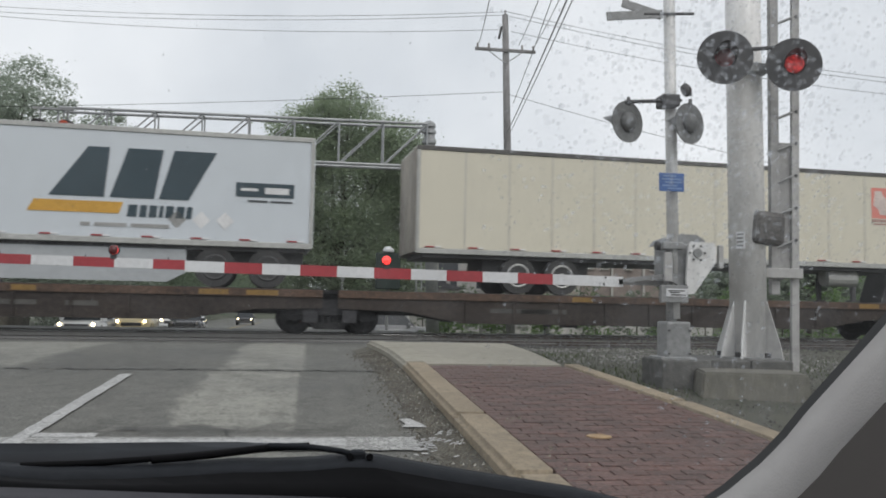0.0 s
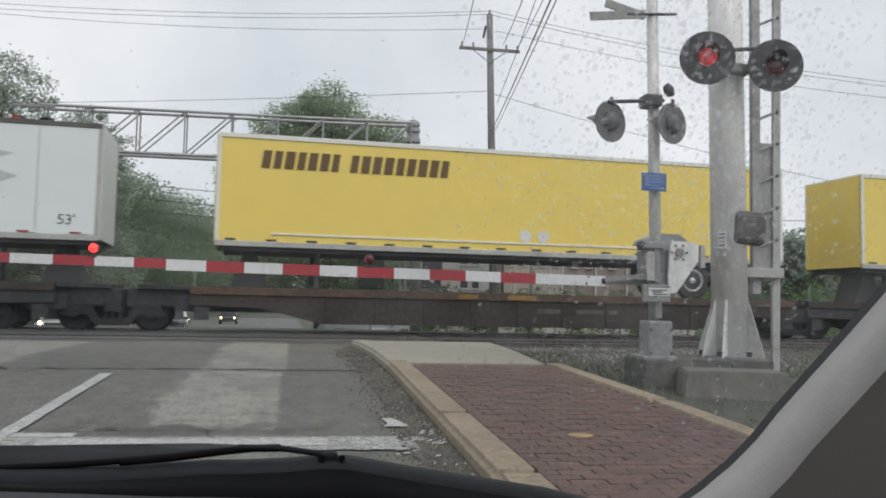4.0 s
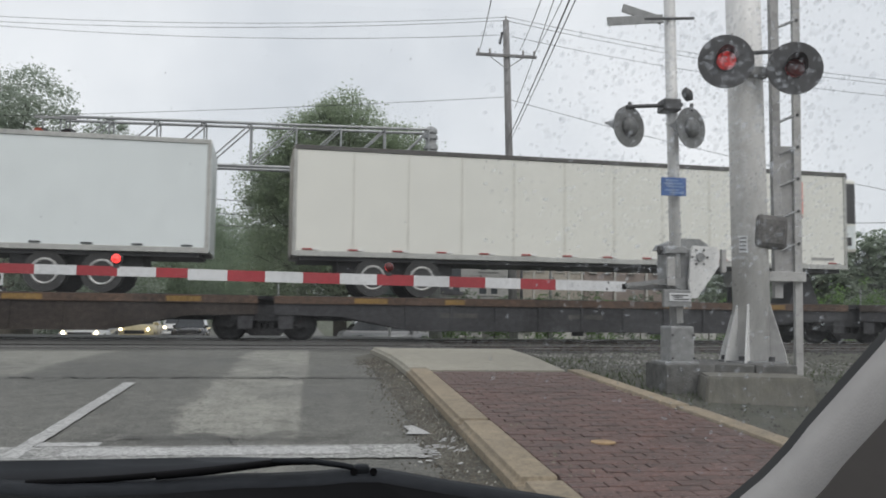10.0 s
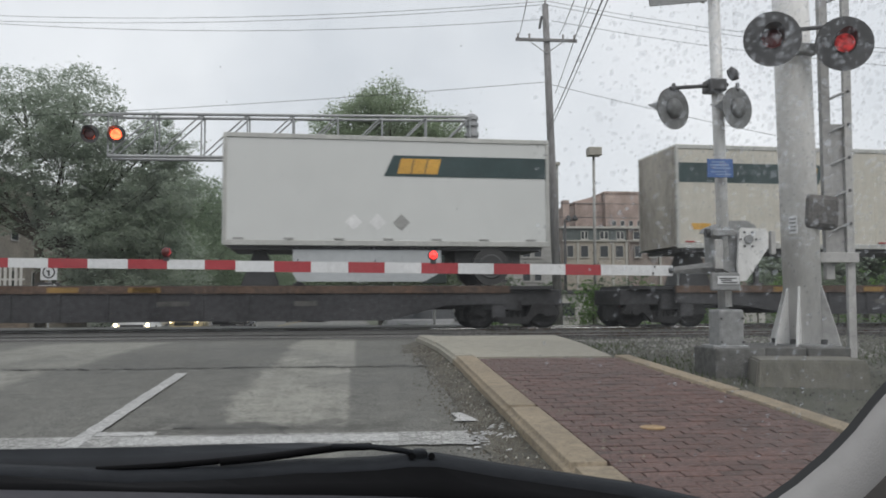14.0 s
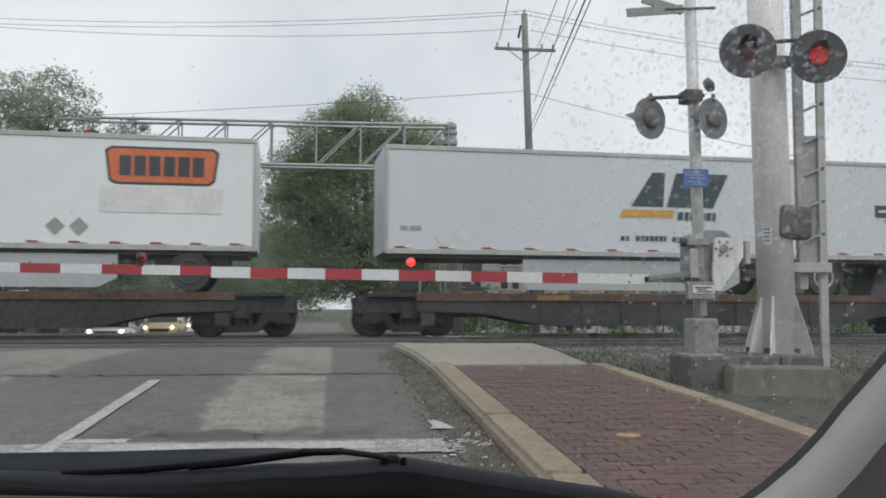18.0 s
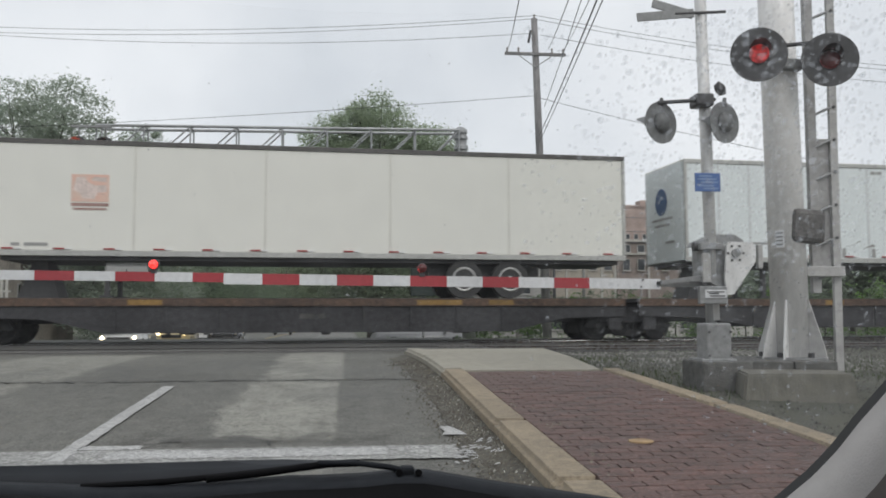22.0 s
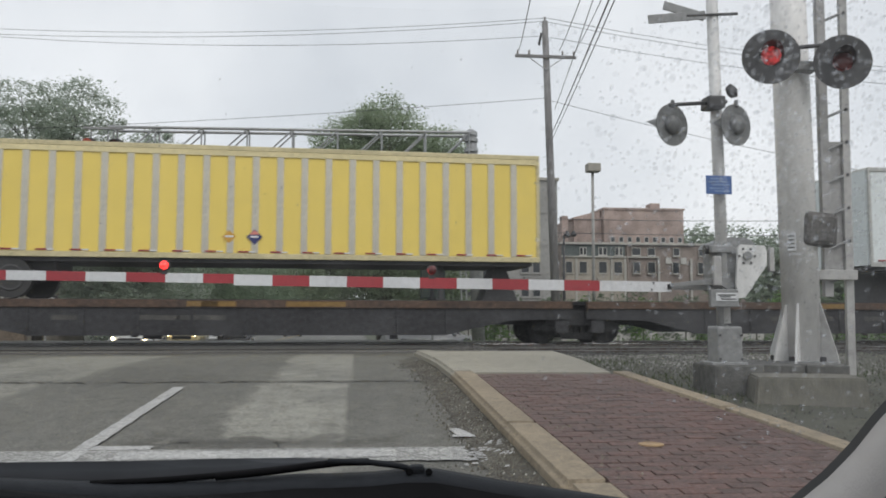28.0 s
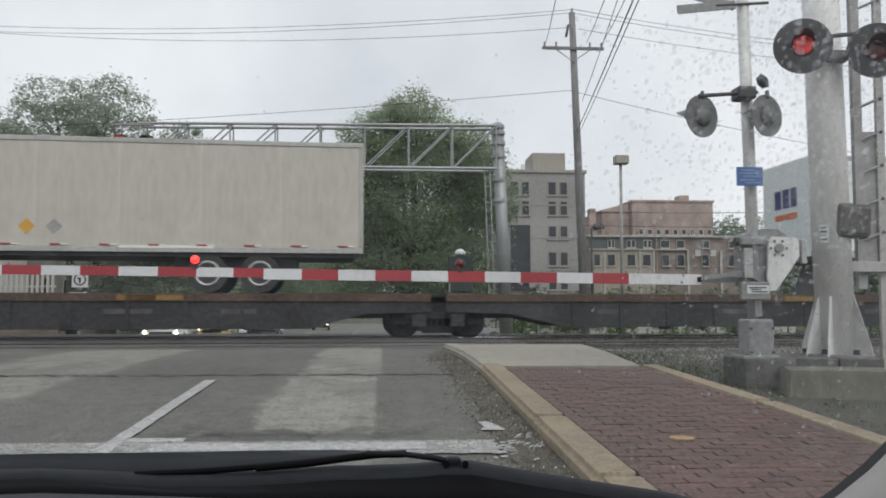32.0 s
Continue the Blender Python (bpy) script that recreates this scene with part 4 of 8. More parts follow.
cant = thing("signal_mast", pose(MX, MY, mz), "large aluminium signal mast with gusseted base, ladder and two red flashers", "signal mast")


def rm(x, y, z):
    return x - MX, y - MY, z - mz


BASE = pose(4.68 - MX, 8.15 - MY, 0, 0, 0, -17.6)
fb = bmesh.new()
ring_lo = [fb.verts.new((x, y, -0.35)) for x, y in ((-0.70, -0.05), (0.46, -0.05), (0.46, 2.05), (-0.70, 2.05))]
ring_hi = [fb.verts.new((x, y, 0.20)) for x, y in ((-0.62, 0.04), (0.42, 0.04), (0.42, 1.98), (-0.62, 1.98))]
fb.faces.new(ring_lo[::-1])
fb.faces.new(ring_hi)
for i in range(4):
    fb.faces.new((ring_lo[i], ring_lo[(i + 1) % 4], ring_hi[(i + 1) % 4], ring_hi[i]))
bmesh.ops.bevel(fb, geom=fb.edges[:], offset=0.02, segments=2, affect="EDGES")
part("foundation", moved(fb, BASE), CONC, cant, "pale tapered concrete foundation with a damp stain")
part("base_slab", moved(box(-0.60, 0.75, 0.19, -0.012, 1.95, 0.285, 0.012), BASE), CONC_DK, cant, "dark base slab")
part("base_slab", moved(box(0.0, 0.75, 0.19, 0.44, 1.95, 0.29, 0.012), BASE), CONC_DK, cant, "dark base slab")
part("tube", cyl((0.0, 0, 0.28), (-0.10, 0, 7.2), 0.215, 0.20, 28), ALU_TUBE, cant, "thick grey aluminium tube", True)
# right-hand gusset gets a darker colour to tone down how bright it is lit
for deg in ((10, 70, 130, 191, 230, 309)):
    a = radians(deg)
    b = prism([(0.18, 0.28), (0.41, 0.28), (0.385, 0.42), (0.215, 0.98), (0.18, 0.98)], -0.012, 0.012)
    part("gusset", moved(b, pose(0, 0, 0, 0, 0, math.degrees(a))), LADDER_PALE if deg > 250 else ALU, cant)
part("base_ring", cyl((0, 0, 0.275), (0, 0, 0.305), 0.40, seg=28), ALU_DARK, cant)
for k in range(6):
    a = radians(40 + 60 * k)
    part("anchor_nut", cyl((0.33 * math.cos(a), 0.33 * math.sin(a), 0.3), (0.33 * math.cos(a), 0.33 * math.sin(a), 0.36), 0.035, seg=6), BLACK, cant)
STICK = pose(-0.185, -0.153, 1.58, 0, 0, -46)
part("sticker", moved(box(-0.05, -0.004, 0, 0.05, 0.004, 0.2), STICK), WHITE, cant, "small white sticker with dark text bars")
for k in range(4):
    part("text_bar", moved(box(-0.04, -0.008, 0.03 + 0.045 * k, 0.035, -0.0045, 0.045 + 0.045 * k), STICK), BLACK, cant)
part("cable_box", moved(box(-0.20, -0.1, -0.20, 0.20, 0.1, 0.20, 0.06), pose(0.14, -0.17, 1.83, 0, 4, 0)), mat("dark_cable_box", (0.105, 0.10, 0.095), 0.7, var=0.4, scale=14, grain=0.3), cant, "weathered grey cable box")
ladder = thing("ladder", Matrix.Translation((0.05, 0, 0)))
ladder.parent = cant
part("ladder_rail", moved(box(-0.055, -0.015, 0, 0.055, 0.06, 5.75, 0.006), pose(0.325, 0.05, 1.05, 0, 0.0, 0)), LADDER_GREY, ladder, "wide dull channel of the ladder")
part("ladder_rail", moved(box(-0.05, -0.02, 0, 0.05, 0.03, 6.7, 0.006), pose(0.575, 0.05, 0.12, 0, 0.5, 0)), LADDER_PALE, ladder, "flat pale ladder rail with dark bolts")
for k in range(14):
    zz = 1.32 + 0.40 * k
    xr = 0.575 + 0.0087 * (zz - 0.12)
    part("rung", cyl((xr - 0.24, 0.045, zz - 0.10), (xr - 0.04, 0.045, zz - 0.01), 0.017, seg=8), ALU_DARK, ladder)
    part("bolt", cyl((xr, 0.015, zz), (xr, 0.032, zz), 0.019, seg=6), BLACK, ladder)
part("ladder_guard", moved(box(-0.13, -0.008, -0.82, 0.13, 0.008, 0.80, 0.0), pose(0.445, 0.085, 2.13, 0, 0.4, 0)), LADDER_GREY, ladder, "dull plate behind the ladder rungs")
part("standoff", box(0.2, -0.045, 1.25, 0.69, 0.0, 1.37, 0.008), LADDER_PALE, cant, "ladder stand-off bar")
part("lamp_bar", cyl(rm(4.7, 9.2, 4.33), rm(5.55, 9.1, 4.41), 0.025, seg=10), BLACK, cant, "dark lamp cross arm")
part("lamp_clamp", box(-0.22, -0.32, 3.68, 0.12, -0.05, 3.80, 0.02), ALU_DARK, cant)
for fx, fz, ph in ((4.68, 4.20, 1), (5.54, 4.17, 0)):
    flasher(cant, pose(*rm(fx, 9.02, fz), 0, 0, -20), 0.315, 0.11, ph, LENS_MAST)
# ------------------------------------------------------------------ far cantilever with red lamps
FX, FY = 4.46, 32.0
fz = ground_z(FX, FY)
far = thing("far_signal_gantry", pose(FX, FY, fz), "grey steel signal gantry reaching over the road beyond the railway", "signal gantry")


def rf(x, y, z):
    return x - FX, y - FY, z - fz


part("post", cyl((0.25, 0, 0), (-0.05, 0, 8.15), 0.25, 0.21, 20), STEEL, far, "round steel post", True)
for zz in (5.2, 6.0, 6.9, 7.4, 7.8):
    part("post_band", cyl((0.05 - 0.012 * zz, 0, zz - 0.06), (0.05 - 0.012 * zz, 0, zz + 0.06), 0.27, seg=20), STEEL, far)
part("post_cap", lathe([(0.26, 7.98), (0.26, 8.1), (0.12, 8.22), (0.02, 8.24)], 18), STEEL, far)
for o in far.children:
    if o.name.startswith("post_cap"):
        o.location.x = -0.05
XL, XR = -8.95, 4.30


def tz(x, top):
    k = (x - XL) / (XR - XL)
    return (8.10 + 0.12 * k) if top else (6.55 + 0.02 * k)


for yy in (-0.35, 0.35):
    part("top_chord", cyl(rf(XL, FY + yy, tz(XL, 1)), rf(XR, FY + yy, tz(XR, 1)), 0.055, seg=8), STEEL, far)
    part("bottom_chord", cyl(rf(XL, FY + yy, tz(XL, 0)), rf(XR, FY + yy, tz(XR, 0)), 0.06, seg=8), STEEL, far)
n = 8
for k in range(n + 1):
    xx = XL + (XR - XL) * k / n
    for yy in (-0.35, 0.35):
        part("truss_upright", cyl(rf(xx, FY + yy, tz(xx, 0)), rf(xx, FY + yy, tz(xx, 1)), 0.032, seg=6), STEEL, far)
        if k:
            x0 = XL + (XR - XL) * (k - 1) / n
            part("truss_diagonal", cyl(rf(x0, FY + yy, tz(x0, 0)), rf(xx, FY + yy, tz(xx, 1)), 0.030, seg=6), STEEL, far)
    part("truss_tie", cyl(rf(xx, FY - .35, tz(xx, 1)), rf(xx, FY + .35, tz(xx, 1)), 0.025, seg=6), STEEL, far)
for lx in (-0.42, -0.62):
    part("ladder_rail", cyl((lx + 0.2, -0.25, 1.0), (lx + 0.02, -0.25, 6.6), 0.025, seg=6), STEEL, far)
for k in range(17):
    zz = 1.2 + 0.3 * k
    part("rung", cyl((-0.42 + 0.2 - 0.032 * (zz - 1), -0.25, zz), (-0.62 + 0.2 - 0.032 * (zz - 1), -0.25, zz), 0.014, seg=6), STEEL, far)
part("lamp_frame", box(*rf(-9.8, FY - 0.5, 7.98), *rf(-8.4, FY - 0.4, 8.06)), ALU_DARK, far)
for lx, ph in ((-9.52, 1), (-8.60, 0)):
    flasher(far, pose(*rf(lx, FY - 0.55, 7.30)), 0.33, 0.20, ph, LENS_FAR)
    part("lamp_hanger", cyl(rf(lx, FY - 0.45, 7.3), rf(lx, FY - 0.45, 8.0), 0.03, seg=8), ALU_DARK, far)
part("sign_box", box(*rf(2.45, 31.2, 1.9), *rf(3.35, 31.5, 3.25), 0.04), mat("dark_green_box", (0.02, 0.035, 0.03), 0.6), far, "dark green equipment box on a stem")
part("sign_stem", cyl(rf(2.9, 31.35, fz), rf(2.9, 31.35, 1.95), 0.05, seg=8), ALU_DARK, far)
part("dome", moved(lathe([(0.22, 0), (0.2, 0.12), (0.1, 0.2), (0.02, 0.22)], 14), pose(*rf(2.9, 31.35, 3.27))), WHITE, far, "small white dome", True)


# ------------------------------------------------------------------ poles and wires
def wire(p, q, sag, r=0.010, label="thin dark overhead power cable"):
    b = bmesh.new()
    pts = []
    for i in range(13):
        k = i / 12
        v = Vector(p).lerp(Vector(q), k)
        v.z -= sag * 4 * k * (1 - k)
        pts.append(v)
    prev = None
    for i, v in enumerate(pts):
        d = (pts[min(i + 1, 12)] - pts[max(i - 1, 0)]).normalized()
        s = d.cross(Vector((0, 0, 1))).normalized()
        up = s.cross(d)
        ring = [b.verts.new(v + (s * math.cos(a) + up * math.sin(a)) * r) for a in (0, 1.571, 3.142, 4.712)]
        if prev:
            for j in range(4):
                b.faces.new((prev[j], prev[(j + 1) % 4], ring[(j + 1) % 4], ring[j]))
        prev = ring
    return tagged(put("overhead_wire", b, WIRE), label, "wire", "overhead wires")


def utility_pole(x, y, top, arm_z_, arm, lean=0.0, turn=0.0):
    z0 = ground_z(x, y)
    p = thing("utility_pole", pose(x, y, z0, 0, 0, turn), "grey haze-lightened wooden utility pole with one cross arm", "utility pole", "utility poles")
    part("pole", cyl((lean, 0, -0.2), (0, 0, top - z0), 0.19, 0.13, 14), WOOD_POLE, p, "", True)
    part("cross_arm", box(-arm, -0.2, arm_z_ - z0 - 0.06, arm, -0.1, arm_z_ - z0 + 0.06, 0.01), WOOD_POLE, p)
    for s in (-1, 1):
        part("brace", cyl((s * 0.7, -0.15, arm_z_ - z0 - 0.05), (0, -0.16, arm_z_ - z0 - 0.55), 0.02, seg=6), STEEL, p)
        for a in (0.92, 0.55):
            part("insulator", moved(lathe([(0.02, 0), (0.05, 0.05), (0.03, 0.1), (0.055, 0.14), (0.02, 0.2)], 10), pose(s * arm * a, -0.15, arm_z_ - z0 + 0.06)), CERAMIC, p)
    part("insulator", moved(lathe([(0.02, 0), (0.05, 0.05), (0.03, 0.1), (0.055, 0.14), (0.02, 0.2)], 10), pose(0, 0, top - z0)), CERAMIC, p)
    part("cut_out", cyl((-0.28, -0.15, top - z0 - 1.05), (-0.18, -0.15, top - z0 - 0.55), 0.05, seg=8), BLACK, p, "dark fuse holder")
    return p


utility_pole(7.66, 33.4, 13.3, 11.78, 1.26, 0.42)
utility_pole(-23.1, 40.2, 14.6, 13.9, 1.22)
utility_pole(44.0, 24.5, 9.75, 9.4, 1.22)
for p, q, sag in (((7.66, 33.35, 13.42), (-23.1, 40.0, 14.5), 0.59), ((7.60, 33.35, 13.28), (-23.0, 40.2, 14.28), 0.58), ((7.5, 33.3, 12.65), (-23.1, 40.4, 14.5), 0.69),
                  ((7.65, 33.4, 10.1), (-23.1, 40.0, 9.24), 0.2),
                  ((7.66, 33.3, 13.42), (44, 24.5, 9.75), 1.4), ((7.7, 33.3, 13.25), (43, 24.5, 9.62), 1.4), ((7.9, 33.3, 12.6), (45, 24.5, 9.55), 1.5),
                  ((7.75, 33.3, 10.0), (28, 24, 3.96), 0.4)):
    wire(p, q, sag)
for p, q, r in (((7.75, 33.2, 8.35), (4.07, 13.2, 6.46), 0.015), ((7.75, 33.2, 8.1), (4.16, 13.17, 6.46), 0.011), ((8.85, 33.2, 12.0), (5.37, 17.93, 8.32), 0.011),
                ((8.2, 33.2, 12.0), (4.91, 18.01, 8.31), 0.012), ((6.55, 33.2, 12.0), (3.82, 18.18, 8.29), 0.012), ((8.0, 33.2, 9.6), (6.02, 20.8, 9.43), 0.012)):
    q = tuple(a + (c - a) * 1.5 for a, c in zip(p, q))
    wire(p, q, 0.12, r)
for p, q, sag in (((-30, 95, 13.2), (90, 70, 10.5), 2.4), ((-30, 96, 12.0), (90, 71, 9.6), 2.4), ((-30, 97, 15.0), (90, 72, 12.4), 2.6)):
    wire(p, q, sag, 0.035)
utility_pole(-30.2, 96, 16, 15, 1.2)
utility_pole(90.2, 71, 13.4, 12.4, 1.2)

lamp_post = thing("street_lamp", pose(13.9, 48.4, ground_z(13.9, 48.4)), "slim grey car-park lamp post with square head", "street lamp")
part("pole", cyl((0, 0, 0), (0, 0, 10.3), 0.10, 0.08, 10), BLD_GREY, lamp_post, "", True)
part("lamp_head", box(-0.36, -0.36, 10.2, 0.42, 0.36, 10.7, 0.05), BLD_CAP, lamp_post, "square pale lamp head")


# ------------------------------------------------------------------ buildings
def windows(parent, items, y, frame_mat=BLD_GREY):
    """Windows let into a wall that faces -y: (x0, z0, x1, z1)."""
    for x0, z0, x1, z1 in items:
        w = thing("window", Matrix.Translation((x0, y, z0)))
        w.parent = parent
        dx, dz = x1 - x0, z1 - z0
        part("pane", box(0.06, -0.01, 0.06, dx - 0.06, 0.05, dz - 0.06), WINDOW, w, "dark glass")
        b = bmesh.new()
        for q in ((0, -0.05, 0, dx, 0.06, 0.06), (0, -0.05, dz - 0.06, dx, 0.06, dz), (0, -0.05, 0.06, 0.06, 0.06, dz - 0.06), (dx - 0.06, -0.05, 0.06, dx, 0.06, dz - 0.06)):
            box(*q, 0.0, b)
        part("frame", b, frame_mat, w)
        part("sill", box(-0.06, -0.12, -0.08, dx + 0.06, 0.02, 0.0), frame_mat, w)


def house(name, x, y, w, d, h, wall, label, category="building", roof=ROOF, gable=0.0, wins=(), zb=None):
    z0 = ground_z(x, y) - 0.3 if zb is None else zb
    o = thing(name, pose(x, y, z0), label, category)
    part("wall", box(0, 0, 0, w, d, h), wall, o)
    if gable:
        part("roof", prism([(-0.3, h), (w + 0.3, h), (w / 2, h + gable)], -0.3, d + 0.3), roof, o, "dark pitched roof")
    else:
        part("roof", box(-0.15, -0.15, h, w + 0.15, d + 0.15, h + 0.25), roof, o)
    windows(o, wins, -0.02)
    return o


# four-storey grey block with a roof house
S = 0.0498
W0, WT = 10.85, 13.25


def gx(px):
    return (px - 862) * S


def gzz(py, z0):
    return WT - (py - 293) * S - z0


z0 = ground_z(12, 73) - 0.3
wins = []
for px0, px1 in ((868, 884), (889, 903), (936, 951), (957, 971)):
    for k, (a, c) in enumerate(((309, 333), (343, 369), (387, 411), (433, 458), (478, 500))):
        if px0 < 920 and k in (2, 3):
            continue
        wins.append((gx(px0), gzz(c, z0), gx(px1), gzz(a, z0)))
g = house("office_block", W0, 73.4, 7.0, 16.0, WT - z0, BLD_GREY, "four-storey grey concrete office block with flat roof", roof=BLD_CAP, wins=wins, zb=z0)
part("loading_bay", box(gx(869), -0.06, gzz(471, z0), gx(904), 0.0, gzz(386, z0)), WINDOW, g, "tall dark plate on the facade")
part("roof_house", box(gx(913), 1.0, WT - z0, gx(972), 5.0, WT - z0 + 1.95), BLD_CAP, g, "pale roof house")
part("vent", cyl((gx(948), 4, WT - z0 + 1.7), (gx(948), 4, WT - z0 + 2.2), 0.35, seg=12), BLD_GREY, g)
for k in range(6):
    part("rail_post", cyl((gx(893 + 3 * k), 1, WT - z0 + 0.2), (gx(893 + 3 * k), 1, WT - z0 + 0.9), 0.04, seg=6), STEEL, g)
b = bmesh.new()
for k in range(1, 5):
    box(-0.02, -0.04, (WT - z0) * k / 5 - 0.06, 7.02, 0.0, (WT - z0) * k / 5 + 0.06, 0.0, b)
part("string_course", b, BLD_GREY, g)

# brick building beyond, with a lower terrace in front
S2 = 0.0731


def bx(px):
    return 32.06 + (px - 1085) * S2


def bz(py):
    return 15.19 - (py - 343) * S2


zb = ground_z(35, 106) - 0.3
wb = []
for k in range(9):
    wb.append((0.8 + k * 1.12, bz(403) - zb, 1.4 + k * 1.12, bz(393) - zb))
brick_b = house("brick_warehouse", bx(1085), 106.5, bx(1230) - bx(1085), 20, bz(345) - zb, BLD_BRICK, "large old red-brick warehouse with flat roof", roof=BLD_BRICK, zb=zb)
windows(brick_b, wb, -0.02, TRIM)
part("chimney", box(bx(1180) - bx(1085), 2, bz(345) - zb, bx(1197) - bx(1085), 4, bz(329) - zb), BLD_BRICK, brick_b, "square brick chimney")
wing = house("brick_wing", bx(1034), 107.5, bx(1084) - bx(1034), 18, bz(362) - zb, BLD_BRICK, "lower red-brick wing with trees on the ridge", roof=BLD_BRICK, zb=zb)
part("gable", prism([(0, bz(362) - zb + 0.3), (3.6, bz(352) - zb + 0.5), (3.6, bz(362) - zb)], 0.2, 10), BLD_BRICK, wing)
part("chimney", box(-1.6, 0.0, 0, -0.8, 1.2, bz(356) - zb), BLD_BRICK, wing, "tall brick chimney stack")
STONE_TRIM = mat("stone_trim", (0.43, 0.415, 0.38), 0.8, var=0.15, scale=3)
TEAL_CLAD = mat("green_grey_cladding", (0.11, 0.13, 0.128), 0.7, var=0.2, scale=2)
PALE_BRICK = mat("pale_shop_front", (0.37, 0.335, 0.285), 0.8, var=0.15, scale=2)
ROW_BRICK = mat("brown_terrace_brick", (0.27, 0.225, 0.20), 0.85, var=0.25, scale=3)


def tx(px):
    return (px - 1010) * 0.0687


def th(py):
    return 9.94 - (py - 404) * 0.067 - zb


terrace = house("brick_terrace", 24.24, 98.0, tx(1340), 6.0, th(407), ROW_BRICK, "long two-storey brick terrace with a green-grey upper floor", roof=STONE_TRIM, zb=zb)
part("upper_cladding", box(tx(1011), -0.14, th(428), tx(1122), -0.004, th(407), 0.0), TEAL_CLAD, terrace, "green-grey cladding of the upper floor")
part("shop_front", box(tx(1011), -0.12, 0.05, tx(1122), -0.004, th(430), 0.0), PALE_BRICK, terrace, "pale ground-floor front")
part("string_band", box(tx(1009), -0.32, th(430), tx(1182), -0.006, th(427.6)), STONE_TRIM, terrace, "pale band over the ground floor")
part("cornice", box(tx(1008), -0.4, th(407), tx(1242), -0.006, th(404.6)), STONE_TRIM, terrace, "pale cornice")
part("downpipe", cyl((tx(1126), -0.22, 0.1), (tx(1126), -0.22, th(407)), 0.12, seg=8), ROW_BRICK, terrace)
ground = [(1017, 1029), (1041, 1055), (1075, 1090), (1102, 1117), (1136, 1149), (1162, 1176), (1206, 1219), (1252, 1266), (1290, 1304)]
upper = [(1042, 1054), (1075, 1090), (1104, 1118), (1134, 1150), (1162, 1176), (1208, 1220), (1254, 1268), (1290, 1304)]
windows(terrace, [(tx(a), th(458), tx(b), th(437)) for a, b in ground], -0.14, STONE_TRIM)
windows(terrace, [(tx(a), th(426), tx(b), th(412)) for a, b in upper], -0.16, TRIM)
for a, b in upper[:3]:
    part("mullion", box(tx((a + b) / 2) - 0.07, -0.26, th(426), tx((a + b) / 2) + 0.07, -0.2, th(412)), TRIM, terrace, "white window bar")
for a in (1012, 1034, 1064, 1096, 1120, 1180, 1238):
    part("pilaster", box(tx(a), -0.24, 0.05, tx(a + 4), -0.125, th(430.4)), STONE_TRIM, terrace, "pale pilaster")
for a in (1195, 1222):
    part("wall_sign", box(tx(a), -0.12, th(440), tx(a + 10), -0.004, th(429)), TRIM, terrace, "small pale patch on the wall")
street_lamp = thing("street_lamp", pose(15.04, 60.0, ground_z(15, 60)), "dark iron street lamp with two small lanterns", "street lamp")
LZ = 7.1 - ground_z(15, 60)
part("pole", cyl((0, 0, 0), (0, 0, LZ), 0.13, 0.08, 10), BLACK, street_lamp, "", True)
part("arm", cyl((-0.05, 0, LZ - 0.25), (0.75, 0, LZ + 0.05), 0.05, seg=6), BLACK, street_lamp)
for dx in (0.25, 0.75):
    part("lantern", lathe([(0.02, LZ - 0.1), (0.2, LZ - 0.05), (0.22, LZ + 0.05), (0.08, LZ + 0.3), (0.02, LZ + 0.34)], 10), BLACK, street_lamp, "small dark lantern").location.x = dx

# pale house and corner shop on the left
lh = house("pale_house", -35.0, 60.0, 10.0, 9.0, 9.4, BLD_WHITE, "pale two-storey house behind the trees", gable=1.6, wins=[(6.5, 5.2, 7.6, 7.0), (8.2, 5.2, 9.3, 7.0), (6.5, 1.5, 7.6, 3.3)])
SX, SY = -20.2, 50.0
sgz = ground_z(-20, 55) - 0.4
shop = thing("corner_shop", pose(SX, SY, sgz), "old brown brick corner shop with a pale front and flat roof", "building")
part("wall", box(-14, 0, 0, 0, 17, 8.6 - sgz), mat("shop_wall", (0.25, 0.225, 0.19), 0.85, var=0.25, scale=3), shop, "darker brown side wall")
# front panel takes a paler colour to stand for light on that face
part("front", box(-14.02, -0.12, 0.0, 0.02, -0.004, 8.5 - sgz), BLD_WHITE, shop, "front wall coloured paler for its lit face")
part("roof", box(-14.2, -0.3, 8.6 - sgz, 0.18, 17.2, 8.8 - sgz, 0.02), ROOF, shop, "flat dark roof edge")
part("cornice", box(-14.1, -0.24, 7.0 - sgz, 0.12, -0.125, 7.25 - sgz), TRIM, shop, "pale moulding across the front")
part("lintel", box(-14.1, -0.24, 4.4 - sgz, 0.12, -0.125, 4.65 - sgz), TRIM, shop, "pale moulding over the shop front")
for yy in (2.2, 5.6, 9.0, 12.4):
    for za, zc in ((1.4, 3.2), (4.9, 6.9)):
        w_ = thing("window", Matrix.Translation((0.0, yy, za - sgz)))
        w_.parent = shop
        part("pane", box(0.004, 0.08, 0.08, 0.03, 1.12, zc - za - 0.08), WINDOW, w_, "dark glass")
        fr = bmesh.new()
        for q in ((0.004, 0, 0, 0.07, 1.2, 0.08), (0.004, 0, zc - za - 0.08, 0.07, 1.2, zc - za), (0.004, 0, 0.08, 0.07, 0.08, zc - za - 0.08), (0.004, 1.12, 0.08, 0.07, 1.2, zc - za - 0.08)):
            box(*q, 0.0, fr)
        part("frame", fr, BLD_GREY, w_)
